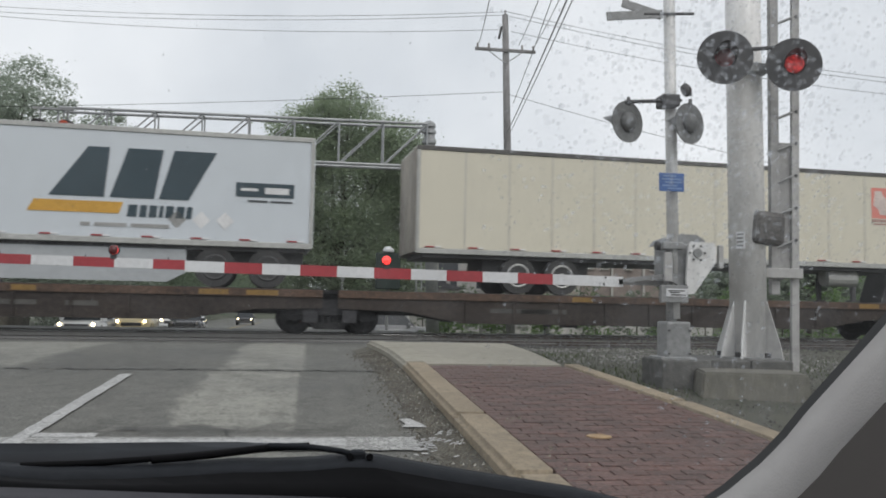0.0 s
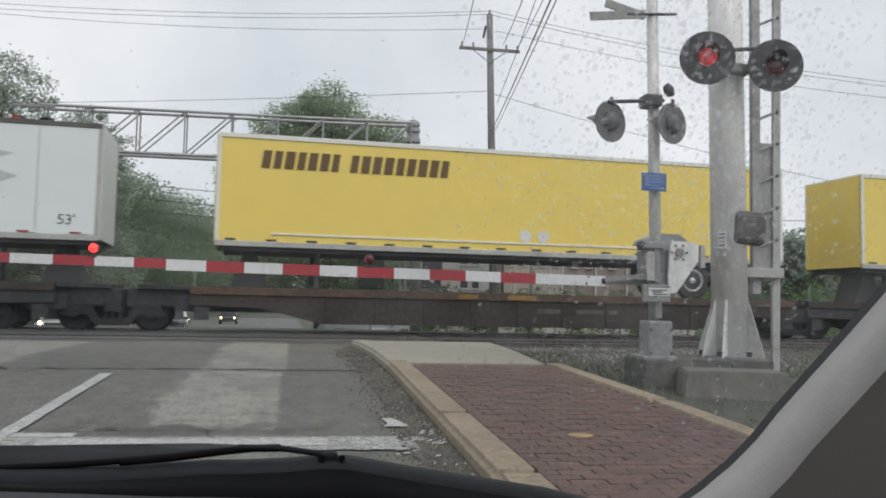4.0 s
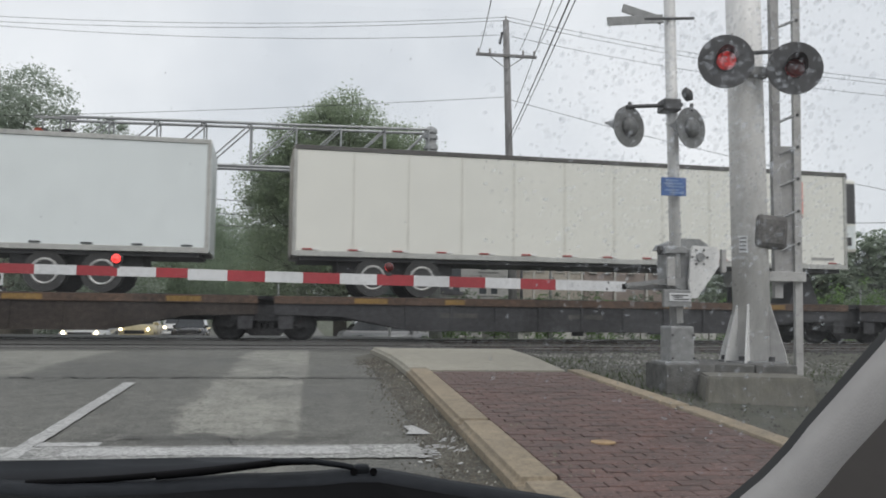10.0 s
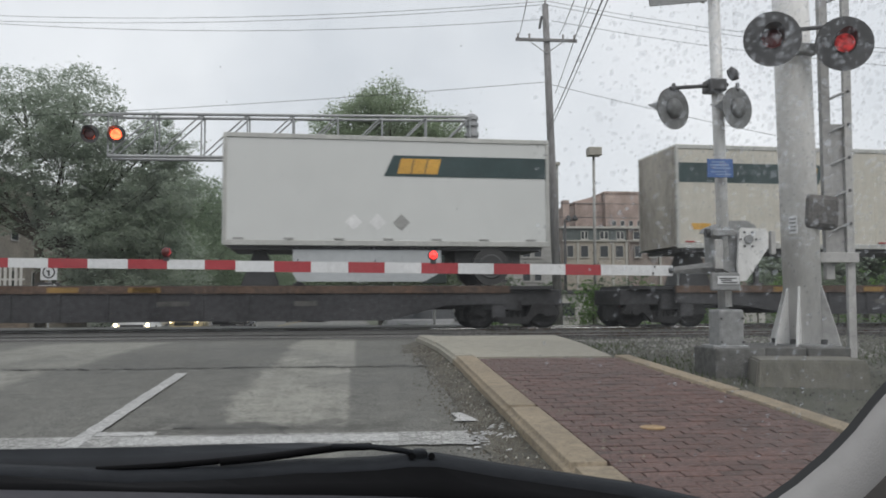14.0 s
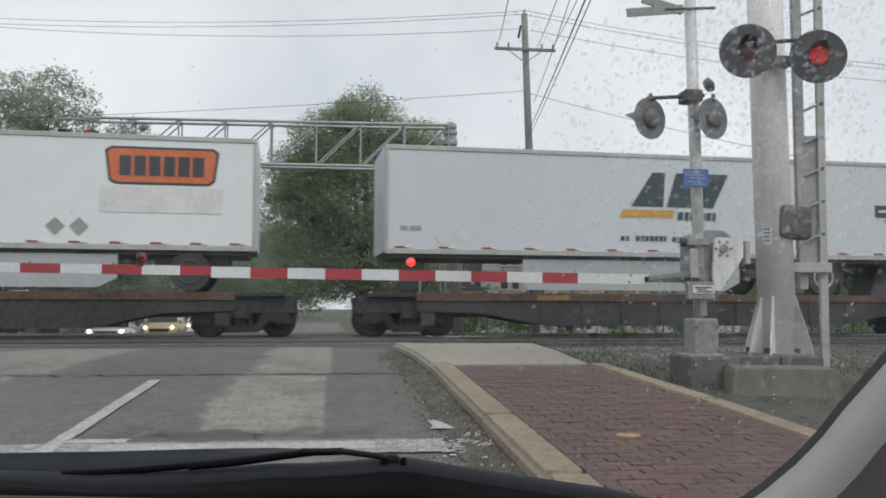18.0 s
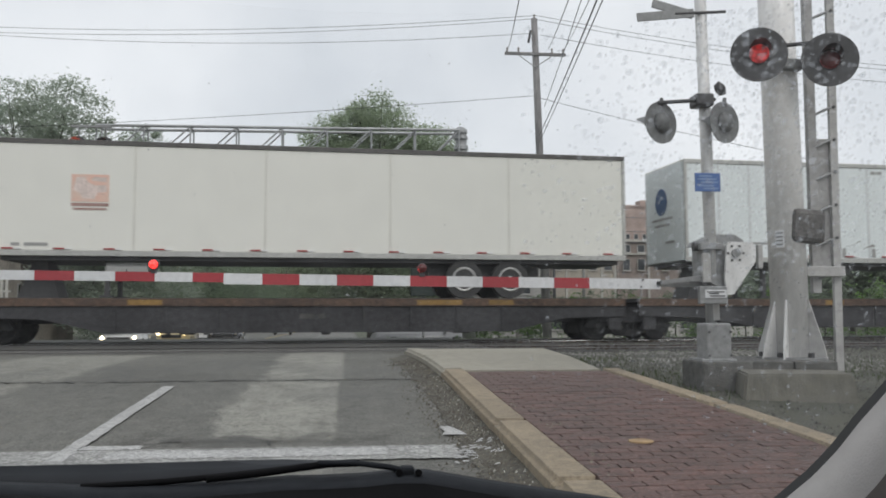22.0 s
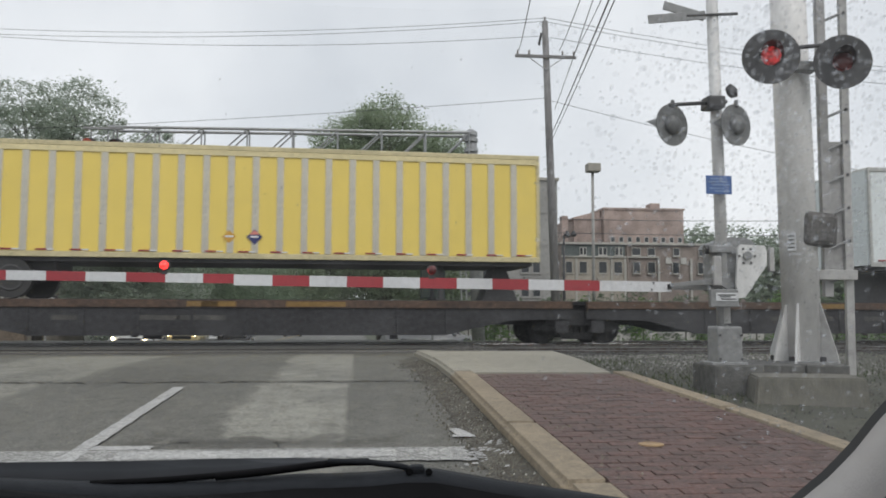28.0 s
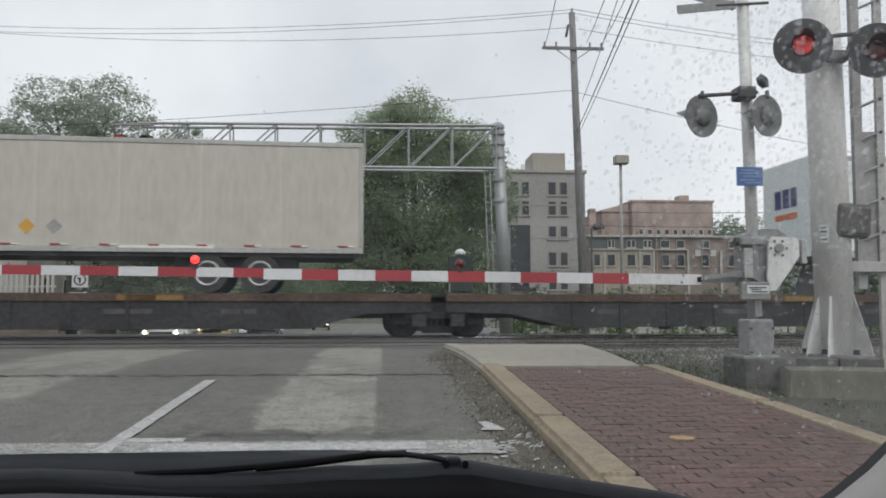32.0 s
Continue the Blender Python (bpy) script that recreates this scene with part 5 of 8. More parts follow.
for xx in (-3.4, -6.4):
    w_ = thing("window", Matrix.Translation((xx, -0.13, 4.95 - sgz)))
    w_.parent = shop
    part("pane", box(0, -0.02, 0, 1.3, 0.0, 1.8), WINDOW, w_, "dark glass")
    part("sill", box(-0.1, -0.08, -0.1, 1.4, 0.0, -0.004), TRIM, w_)
# low things beyond the crossing on the right
porch = house("porch_house", 3.2, 62.0, 8.0, 6.0, 3.6, BLD_WHITE, "low pale house with a porch", gable=1.2, wins=[(1.0, 1.2, 1.9, 2.6), (3.0, 1.2, 3.9, 2.6), (5.6, 1.2, 6.5, 2.6)])
for k in range(5):
    part("porch_column", cyl((0.3 + 1.8 * k, -1.2, 0.2), (0.3 + 1.8 * k, -1.2, 2.9), 0.12, seg=10), TRIM, porch)
part("porch_roof", box(-0.2, -1.5, 2.9, 8.2, 0, 3.1), ROOF, porch)
depot = house("pale_depot", 13.0, 58.0, 16.0, 6.0, 2.6, BLD_WHITE, "long low pale depot wall", wins=[(1 + 2.4 * k, 1.0, 2.2 + 2.4 * k, 2.0) for k in range(6)])

# fence height fits the camera's view; the wall is added to carry it
fence = thing("picket_fence", pose(-18.3, 37.0, ground_z(-18, 37) + 1.05), "white picket fence raised on an added wall beside the far road", "fence")
part("base_wall", box(-0.1, -0.12, -1.35, 4.8, 0.16, -0.01, 0.01), BLD_WOOD, fence, "added low brown wall holding up the raised fence")
part("fence_rail", box(0, 0, 1.5, 4.6, 0.05, 1.58), TRIM, fence)
part("fence_rail", box(0, 0, 0.5, 4.6, 0.05, 0.58), TRIM, fence)
pk = None
for k in range(22):
    if pk is None:
        pk = part("picket", prism([(0, 0), (0.11, 0), (0.11, 2.2), (0.055, 2.32), (0, 2.2)], -0.03, 0.0), TRIM, fence)
    else:
        again(pk, fence, Matrix.Translation((0.21 * k, 0, 0)))
ows = thing("arrow_sign", pose(-12.25, 35.6, ground_z(-12.25, 35.6)), "black road sign with a white arrow on a steel post", "road sign")
part("post", cyl((0, 0.05, 0), (0, 0.05, 3.1), 0.035, seg=8), STEEL, ows)
part("arrow_panel", box(-0.45, -0.01, 2.0, 0.45, 0.02, 2.32, 0.01), BLACK, ows, "black panel")
part("arrow", prism([(-0.40, 2.10), (0.2, 2.10), (0.2, 2.05), (0.42, 2.16), (0.2, 2.27), (0.2, 2.22), (-0.40, 2.22)], -0.016, -0.011), WHITE, ows, "white arrow")
part("turn_panel", box(-0.32, -0.01, 2.42, 0.32, 0.012, 3.06, 0.008), WHITE, ows, "white square panel with a ring mark")
rg = bmesh.new()
ro = [[rg.verts.new((rr_ * math.cos(k * 0.3142), -0.014, 2.74 + rr_ * math.sin(k * 0.3142))) for k in range(20)] for rr_ in (0.25, 0.19)]
for k in range(20):
    rg.faces.new((ro[0][k], ro[0][(k + 1) % 20], ro[1][(k + 1) % 20], ro[1][k]))
part("ring_mark", rg, BLACK, ows, "dark ring")
part("bar_mark", prism([(-0.04, 2.6), (0.04, 2.6), (0.04, 2.82), (-0.1, 2.82), (-0.1, 2.76), (-0.04, 2.76)], -0.018, -0.012), BLACK, ows, "dark turn mark")


# ------------------------------------------------------------------ trees
def crown_mesh(name, lumps, n, leaf, material, seed, squash=0.6, per=16, tight=1.0):
    """Thousands of small leaf blades gathered in clumps round the lumps (x, y, z, radius)."""
    rs = np.random.RandomState(seed)
    tot = sum(l[3] ** 2 for l in lumps)
    pts, sizes = [], []
    for x, y, z, rad in lumps:
        m = max(6, int(n * rad ** 2 / tot / per))
        d = rs.normal(size=(m, 3))
        d *= (rad * rs.uniform(0.12, 1.05, m) ** 0.5 / np.linalg.norm(d, axis=1))[:, None]
        d += np.array((x, y, z))
        cs = np.repeat(rad * tight * rs.uniform(0.07, 0.2, m), per)[:, None]
        pts.append(np.repeat(d, per, axis=0) + rs.normal(size=(m * per, 3)) * cs * np.array((1, 1, squash)))
    p = np.concatenate(pts)
    k = len(p)
    a, s = rs.uniform(0, 6.28, k), leaf * rs.uniform(0.6, 1.4, k)
    ax = np.stack((np.cos(a), np.sin(a), rs.uniform(-0.55, 0.55, k)), 1) * s[:, None]
    bx_ = np.stack((-np.sin(a) * 0.5, np.cos(a) * 0.5, rs.uniform(-0.6, 0.6, k)), 1) * s[:, None]
    v = np.stack((p - ax, p - bx_ * 0.8, p + ax, p + bx_), 1).reshape(-1, 3)
    me = bpy.data.meshes.new(name)
    me.vertices.add(4 * k)
    me.vertices.foreach_set("co", v.astype(np.float32).ravel())
    me.loops.add(4 * k)
    me.loops.foreach_set("vertex_index", np.arange(4 * k, dtype=np.int32))
    me.polygons.add(k)
    me.polygons.foreach_set("loop_start", np.arange(0, 4 * k, 4, dtype=np.int32))
    me.update(calc_edges=True)
    me.materials.append(material)
    return me


def tree(x, y, lumps, n, leaf, material, seed, trunk, label, per=16, tight=1.0, fork=None):
    z0 = ground_z(x, y)
    t = thing("tree", pose(x, y, z0 - 0.05), label, "tree", "trees beyond the railway")
    r = random.Random(seed)
    h0 = fork or min(l[2] for l in lumps) * 0.75
    part("trunk", cyl((0, 0, -0.3), (r.uniform(-.2, .2), 0, h0 + 0.2), trunk, trunk * 0.7, 10), BARK, t, "", True)
    for lx, ly, lz, lr in lumps:
        m = Vector((lx * 0.45, ly * 0.45, h0 + (lz - h0) * 0.4))
        b = cyl((0, 0, h0 - 0.1), m, trunk * 0.55, trunk * 0.34, 7)
        cyl(m, (lx, ly, lz + lr * 0.4), trunk * 0.34, trunk * 0.08, 6, b)
        for _ in range(5):
            d = Vector((r.gauss(0, 1), r.gauss(0, 1), abs(r.gauss(0.3, 0.8)))).normalized() * lr * 0.95
            cyl(m.lerp(Vector((lx, ly, lz)), r.uniform(.4, 1)), Vector((lx, ly, lz)) + d, trunk * 0.12, trunk * 0.03, 5, b)
        part("limb", b, BARK, t)
    o = new("crown", crown_mesh("crown", lumps, n, leaf, material, seed, 0.6, per, tight))
    o.parent = t
    return t


# big thin-leaved tree on the left
tree(-14.4, 41.0, [(-3.3, 0, 9.0, 2.1), (-1.2, .5, 10.4, 2.4), (1.4, -.4, 10.1, 2.5), (3.4, .3, 7.6, 2.3), (0.9, 0, 7.7, 2.3), (4.0, .5, 4.8, 2.2), (2.3, -.8, 4.6, 2.1), (0.8, .3, 5.6, 1.5), (-4.6, 0, 8.9, 1.6), (5.1, .2, 8.8, 1.8), (5.6, 0, 6.9, 1.8), (3.0, -.5, 2.4, 1.9), (5.4, .2, 3.4, 2.2), (-3.3, .2, 6.5, 1.6), (-1.4, .3, 6.3, 1.7), (-4.8, .2, 7.0, 1.4), (-5.8, .3, 8.0, 1.3)], 140000, 0.070, LEAF2, 31, 0.27,
     "tall open tree with thin grey-green leaves", 70, 0.8, 4.6)
# round full tree near the gantry post
tree(1.5, 41.6, [(-1.9, 0, 8.4, 2.1), (0.2, .3, 10.7, 1.9), (1.9, -.3, 9.0, 2.0), (-2.9, .3, 6.0, 2.2), (0, 0, 7.0, 2.9), (2.7, .2, 6.2, 2.0), (-2.4, -.4, 3.6, 2.1), (0.4, -.6, 4.2, 2.6), (2.5, -.2, 3.6, 2.0), (-.8, .2, 11.1, 1.1), (-2.0, 0, 9.7, 1.8), (-3.2, .2, 7.8, 1.9), (2.9, .1, 9.3, 1.8), (3.4, 0, 7.4, 1.9)], 230000, 0.060, LEAF, 32, 0.38,
     "full round green maple tree beyond the railway", 40, 1.0)
k = 0
for x, y, h in ((-16.6, 63, 11), (-17.5, 71, 13), (-19, 78, 15.2), (-18.5, 92, 16.2), (-19.5, 112, 18), (-20, 138, 20.5), (-21, 170, 23), (-22, 210, 26.5), (-16.5, 240, 29), (-11, 262, 30.5), (-30, 70, 12)):
    k += 1
    s = h / 11
    tree(x, y, [(-1.6 * s, 0, 7.6 * s, 2.5 * s), (1.3 * s, .5, 8.4 * s, 2.4 * s), (0, 0, 5.4 * s, 3.0 * s), (-2.6 * s, 0, 4.2 * s, 2.3 * s), (2.5 * s, -.4, 4.4 * s, 2.4 * s), (0.2, -.6, 2.6 * s, 2.6 * s)], 34000, 0.11 * s ** 0.7, LEAF_MID, 50 + k, 0.22 * s,
         "leafy green roadside tree")
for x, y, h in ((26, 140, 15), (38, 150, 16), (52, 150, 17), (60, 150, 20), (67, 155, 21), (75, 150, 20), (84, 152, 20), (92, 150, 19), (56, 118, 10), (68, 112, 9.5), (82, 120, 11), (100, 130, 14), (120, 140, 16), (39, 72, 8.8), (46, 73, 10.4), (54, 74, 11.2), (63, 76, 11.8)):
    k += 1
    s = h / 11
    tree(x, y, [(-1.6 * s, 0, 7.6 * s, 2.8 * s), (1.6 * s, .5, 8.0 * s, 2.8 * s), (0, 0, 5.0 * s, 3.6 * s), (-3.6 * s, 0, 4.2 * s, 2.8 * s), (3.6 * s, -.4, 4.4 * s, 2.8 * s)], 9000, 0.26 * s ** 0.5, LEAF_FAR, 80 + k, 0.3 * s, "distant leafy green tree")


def bush(x, y, r0, h, seed, material=LEAF3, label="low green shrub beside the far road"):
    z0 = ground_z(x, y)
    t = thing("shrub", pose(x, y, z0), label, "shrub", "shrubs beyond the railway")
    part("stem", cyl((0, 0, -0.1), (0, 0, h * 0.5), 0.05, 0.03, 6), BARK, t)
    o = new("foliage", crown_mesh("foliage", [(-r0 * .4, 0, h * .5, r0 * .7), (r0 * .4, .1, h * .55, r0 * .7), (0, 0, h * .7, r0 * .6), (0, -.1, h * .25, r0 * .7)], 1500, 0.09, material, seed))
    o.parent = t


for i, (x, y, r0, h) in enumerate(((7.3, 44, 1.2, 2.6), (9.8, 45, 1.0, 2.2), (12.5, 44, 1.3, 2.8), (16, 46, 1.5, 2.8), (19, 43, 1.4, 2.4), (22, 41, 1.8, 3.0), (26, 40, 2, 3.2), (30, 42, 2.2, 3.6), (35, 40, 2.4, 4.0), (3.6, 52, 1.2, 2.0), (40, 44, 2.6, 4.4), (46, 46, 2.8, 4.6))):
    bush(x, y, r0, h, 120 + i)
hedge = random.Random(9)
for i in range(17):
    bush(6.5 + 2.5 * i, 48 + hedge.uniform(-1, 1.5), hedge.uniform(1.6, 2.2), hedge.uniform(3.0, 3.9), 160 + i, LEAF_HEDGE, "tall ragged green shrub along the far yard")


# ------------------------------------------------------------------ cars beyond the crossing
def car(x, y, turn, paint, label, tall=False, lit=True, length=4.6):
    """A car whose front faces its own -y."""
    z0 = ground_z(x, y)
    c = thing("car", pose(x, y, z0, 0, 0, turn), label, "car", "cars beyond the crossing")
    w, L = 0.9, length / 2
    hb, ht = (0.95, 1.78) if tall else (0.78, 1.45)
    b = bmesh.new()
    prof = [(-L, 0.28), (-L - 0.02, 0.55), (-L + 0.12, hb - 0.08), (-L + 1.15, hb + 0.05), (L - 0.25, hb + 0.06), (L, hb - 0.1), (L, 0.3)]
    lo = [b.verts.new((-w, p, q)) for p, q in prof]
    hi = [b.verts.new((w, p, q)) for p, q in prof]
    b.faces.new(lo)
    b.faces.new(hi[::-1])
    for i in range(len(prof)):
        j = (i + 1) % len(prof)
        b.faces.new((lo[j], lo[i], hi[i], hi[j]))
    bmesh.ops.recalc_face_normals(b, faces=b.faces[:])
    bmesh.ops.bevel(b, geom=b.edges[:], offset=0.07, segments=3, affect="EDGES")
    part("body", b, paint, c, "", True)
    b = bmesh.new()
    y0, y1, y2, y3 = -L + 1.05, -L + 1.75, L - (0.35 if tall else 0.95), L - (0.15 if tall else 0.35)
    v = [b.verts.new(p) for p in ((-w + .08, y0, hb), (w - .08, y0, hb), (w - .08, y3, hb), (-w + .08, y3, hb), (-w + .25, y1, ht), (w - .25, y1, ht), (w - .25, y2, ht), (-w + .25, y2, ht))]
    for f in ((0, 1, 5, 4), (1, 2, 6, 5), (2, 3, 7, 6), (3, 0, 4, 7), (4, 5, 6, 7), (0, 3, 2, 1)):
        b.faces.new([v[i] for i in f])
    bmesh.ops.recalc_face_normals(b, faces=b.faces[:])
    bmesh.ops.bevel(b, geom=b.edges[:], offset=0.05, segments=2, affect="EDGES")
    part("cabin_glass", b, WINDOW, c, "dark windows")
    part("roof", box(-w + .24, y1 - 0.02, ht - 0.03, w - .24, y2 + 0.02, ht + 0.03, 0.02), paint, c)
    for s in (-1, 1):
        part("pillar", cyl((s * (w - .07), y0 + 0.02, hb), (s * (w - .24), y1, ht), 0.035, seg=6), paint, c)
        part("headlamp", moved(lathe([(0.085, 0), (0.075, 0.03), (0.03, 0.045)], 12), pose(s * 0.68, -L - 0.015, 0.66 if not tall else 0.74, 90, 0, 0)), HEADLAMP if lit else CERAMIC, c, "lit headlamp" if lit else "unlit headlamp")
        part("mirror", box(s * w - 0.08, y0 + 0.25, hb, s * w + 0.12, y0 + 0.4, hb + 0.16, 0.03), paint, c)
        for yy in (-L + 0.85, L - 0.85):
            wh = thing("wheel", Matrix.Translation((s * (w - 0.1), yy, 0.32)))
            wh.parent = c
            part("tyre", cyl((-0.1, 0, 0), (0.1, 0, 0), 0.32, seg=18), RUBBER, wh)
            part("rim", cyl((s * 0.09, 0, 0), (s * 0.112, 0, 0), 0.2, seg=14), RIM, wh)
    part("grille", box(-0.5, -L - 0.03, 0.5, 0.5, -L + 0.06, 0.68, 0.02), BLACK, c)
    part("bumper", box(-0.86, -L - 0.06, 0.3, 0.86, -L + 0.1, 0.46, 0.04), paint, c)
    return c


car(-9.95, 41.2, 3, CAR_WHITE, "white saloon car waiting with headlamps lit at the far stop line", lit=True)
car(-9.15, 48.7, 3, CAR_TAN, "cream sport utility vehicle waiting with headlamps lit", True)
car(-6.95, 52.5, 2, CAR_BLACK, "black saloon car waiting at the crossing", lit=False)
car(-8.75, 60.0, 2, CAR_WHITE, "white van waiting in the queue", True)
car(-13.2, 60.0, 4, CAR_WHITE, "white saloon waiting in the outer lane with headlamps lit")
car(-6.4, 92, 2, CAR_BLACK, "dark car approaching far down the road")
car(-15.6, 40.0, 20, CAR_WHITE, "white car turning out beside the far road", lit=False)
car(3.6, 39.5, 95, CAR_SILVER, "silver car parked beyond the railway", lit=False)
# ------------------------------------------------------------------ the train
SPEED = (505.047, 29.567, -111.401, 107.688, -32.637)
TRAIN_V, DECK = 22.0, 1.665
ROLLING = []


def gone(t):
    """Metres the train has run to the left after t seconds."""
    return sum(c * (t / 32.0) ** (i + 1) for i, c in enumerate(SPEED))


def at_track(u, v, z):
    return pose(*along(u, v), z, 0, 0, math.degrees(BETA))


def rolling(name, u, v, z, label, category, group):
    o = thing(name, at_track(u, v, z), label, category, group)
    ROLLING.append((o, u, v, z))
    return o


# bogies and platforms
BOGIE = {}


def bogie(u):
    g_ = rolling("bogie", u, 23.3, RAIL_Z, "black cast-steel railway bogie with four wheels", "bogie", "bogies of the train")
    if not BOGIE:
        for s in (-1, 1):
            b = prism([(-1.25, 0.38), (-1.1, 0.62), (-0.5, 0.66), (-0.32, 0.30), (0.32, 0.30), (0.5, 0.66), (1.1, 0.62), (1.25, 0.38), (1.1, 0.34), (0.62, 0.40), (0.38, 0.12), (-0.38, 0.12), (-0.62, 0.40), (-1.1, 0.34)], s * 1.0 - 0.06, s * 1.0 + 0.06)
            BOGIE["side_frame%d" % s] = part("side_frame", b, BOGIE_BLACK, g_, "")
            for sx in (-0.16, 0, 0.16):
                part("spring", cyl((sx, s * 1.0, 0.16), (sx, s * 1.0, 0.5), 0.055, seg=8), BOGIE_BLACK, g_)
        part("bolster", box(-0.2, -1.1, 0.45, 0.2, 1.1, 0.72, 0.02), BOGIE_BLACK, g_)
        # solid dark block added so no gap shows between the wheels
        part("transom", box(-1.22, -0.55, 0.17, 1.22, 0.55, 0.74, 0.03), BOGIE_BLACK, g_, "dark block filling the space between the wheels")
        for ax in (-0.88, 0.88):
            part("axle", cyl((ax, -0.9, 0.42), (ax, 0.9, 0.42), 0.08, seg=10), BOGIE_BLACK, g_)
            for s in (-1, 1):
                w = lathe([(0.44, -0.02), (0.455, 0.0), (0.42, 0.02), (0.42, 0.12), (0.34, 0.125), (0.3, 0.09), (0.12, 0.09), (0.1, 0.14), (0.02, 0.145)], 24)
                part("wheel", moved(w, pose(ax, s * 0.7, 0.42, -90 * s, 0, 0)), BOGIE_BLACK, g_, "", True)
                part("bearing_cap", cyl((ax, s * 1.07, 0.42), (ax, s * 1.12, 0.42), 0.10, seg=12), BOGIE_BLACK, g_)
        BOGIE["src"] = g_
    else:
        for o in BOGIE["src"].children:
            again(o, g_, o.matrix_basis.copy())
    return g_


def platform(u0, u1, seed):
    """One platform of a flat car between two bogies."""
    r = random.Random(seed)
    L = u1 - u0
    p = rolling("flatcar", u0, 23.3, RAIL_Z, r.choice(("black steel flat car platform with a rusty deck edge", "grimy black flat car platform with yellow plates", "dark brown flat car platform streaked with rust")), "flat car", "flat cars of the train")
    dk = DECK - RAIL_Z
    side = r.choice((CARBODY, CARBODY, CARBROWN))
    part("deck", box(0.25, -1.25, dk - 0.09, L - 0.25, 1.25, dk, 0.0), CARBODY, p)
    low = r.choice((0.27, 0.30, 0.33, 0.36))
    run = r.uniform(1.2, 1.8)
    for s in (-1, 1):
        y0, y1 = (-1.33, -1.25) if s < 0 else (1.25, 1.33)
        part("side_sill", prism([(0.2, dk - 0.02), (L - 0.2, dk - 0.02), (L - 0.2, 0.66), (L - 1.9, 0.62), (L - 1.9 - run, low), (1.9 + run, low), (1.9, 0.62), (0.2, 0.66)], y0, y1), side, p, "deep fish-bellied side sill")
        part("sill_flange", box(0.2, y0 - 0.05 if s < 0 else y0, dk - 0.21, L - 0.2, y1 if s < 0 else y1 + 0.05, dk - 0.015, 0.012), r.choice((CARRUST, CARRUST, CARRUST, CARBROWN)), p, "rusty deck edge")
        part("lower_flange", box(1.95 + run, y0 - 0.035 if s < 0 else y0, low - 0.03, L - 1.95 - run, y1 if s < 0 else y1 + 0.035, low, 0.0), side, p, "narrow flange along the foot of the sill")
        for _ in range(r.randint(2, 4)):
            xx = r.uniform(1, L - 2)
            part("edge_plate", box(xx, y0 - 0.056 if s < 0 else y1 + 0.01, dk - 0.18, xx + r.uniform(0.5, 0.9), y0 - 0.051 if s < 0 else y1 + 0.056, dk - 0.05), YPLATE, p, "yellow reflective plate")
        for k in range(9):
            xx = 3.6 + (L - 7.2) * k / 8
            part("rib", box(xx - 0.04, y0 - 0.04 if s < 0 else y1, low + 0.02, xx + 0.04, y0 if s < 0 else y1 + 0.04, dk - 0.212), side, p)
        for k in range(r.randint(1, 3)):
            xx = r.uniform(4.0, L - 5.0)
            part("stencil", box(xx, y0 - 0.006 if s < 0 else y1, dk - 0.52, xx + r.uniform(0.5, 1.3), y0 - 0.002 if s < 0 else y1 + 0.006, dk - 0.40), STENCIL, p, "worn pale stencilled marking")
    for k in range(r.randint(2, 4)):
        xx = r.uniform(4.0, L - 4.5)
        part("brake_pipe", cyl((xx, -1.1, low + 0.05), (xx + r.uniform(0.5, 1.4), -1.1, low - 0.02), 0.025, seg=6), CARBODY, p)
        part("hanger", box(xx, -1.22, low - r.uniform(0.06, 0.14), xx + r.uniform(0.1, 0.5), -1.12, low + 0.1), CARBODY, p, "gear hanging below the sill")
    part("centre_beam", box(-0.6, -0.3, 0.5, L + 0.6, 0.3, dk - 0.1, 0.0), CARBODY, p)
    for xa, xb in ((-1.3, 2.0), (L - 2.0, L + 1.3)):
        part("end_sill", box(xa, -1.05, 0.60, xb, 1.05, dk - 0.11, 0.03), CARBODY, p, "dark draft sill over the bogie")
        part("end_deck", box(xa + 0.25, -1.2, dk - 0.105, xb - 0.25, 1.2, dk - 0.012), CARBODY, p)
        for yy in (-1.1, 1.1):
            part("step_hanger", box((xa + xb) / 2 - 0.5, yy - 0.03, 0.5, (xa + xb) / 2 + 0.4, yy + 0.03, 0.9), CARBODY, p)
    part("under_gear", box(L * 0.42, -0.7, 0.33, L * 0.58, 0.7, 0.6, 0.02), CARBODY, p, "brake gear under the floor")
    part("air_tank", cyl((L * 0.3, -0.8, 0.5), (L * 0.38, -0.8, 0.5), 0.17, seg=12), CARBODY, p)
    part("end_handrail", cyl((0.3, -1.28, dk - 0.02), (0.3, -1.28, dk + 0.45), 0.018, seg=6), STEEL, p)
    for xx in (0.5, L - 0.5):
        part("end_ladder", box(xx - 0.18, -1.36, 0.3, xx + 0.18, -1.335, 0.62), CARBODY, p)
    return p


TRAIN = [(-33.5, -15.8, 1.85, 19.55), (23.85, 41.6, 59.3), (62.0, 79.5, 97.0), (100.8, 119.5, 137.0), (141.6, 158.4, 175.3, 192.4, 210.06, 226.24), (230.5, 247.1, 264.3, 281.6),
         (285.8, 302.1, 319.1, 336.1, 353.1, 370.4), (374.5, 391.1, 408.6, 426.1, 443.6, 461.6), (465.0, 482.7, 501.0, 518.7)]
INSET = {59.3: -2.4, 62.0: -1.6, 461.6: -0.9, 465.0: -0.24}
for ci, cuts in enumerate(TRAIN):
    for u in cuts:
        bogie(u + INSET.get(u, 0.0))
    for i, (a, c) in enumerate(zip(cuts, cuts[1:])):
        platform(a, c, 300 + ci * 10 + i)


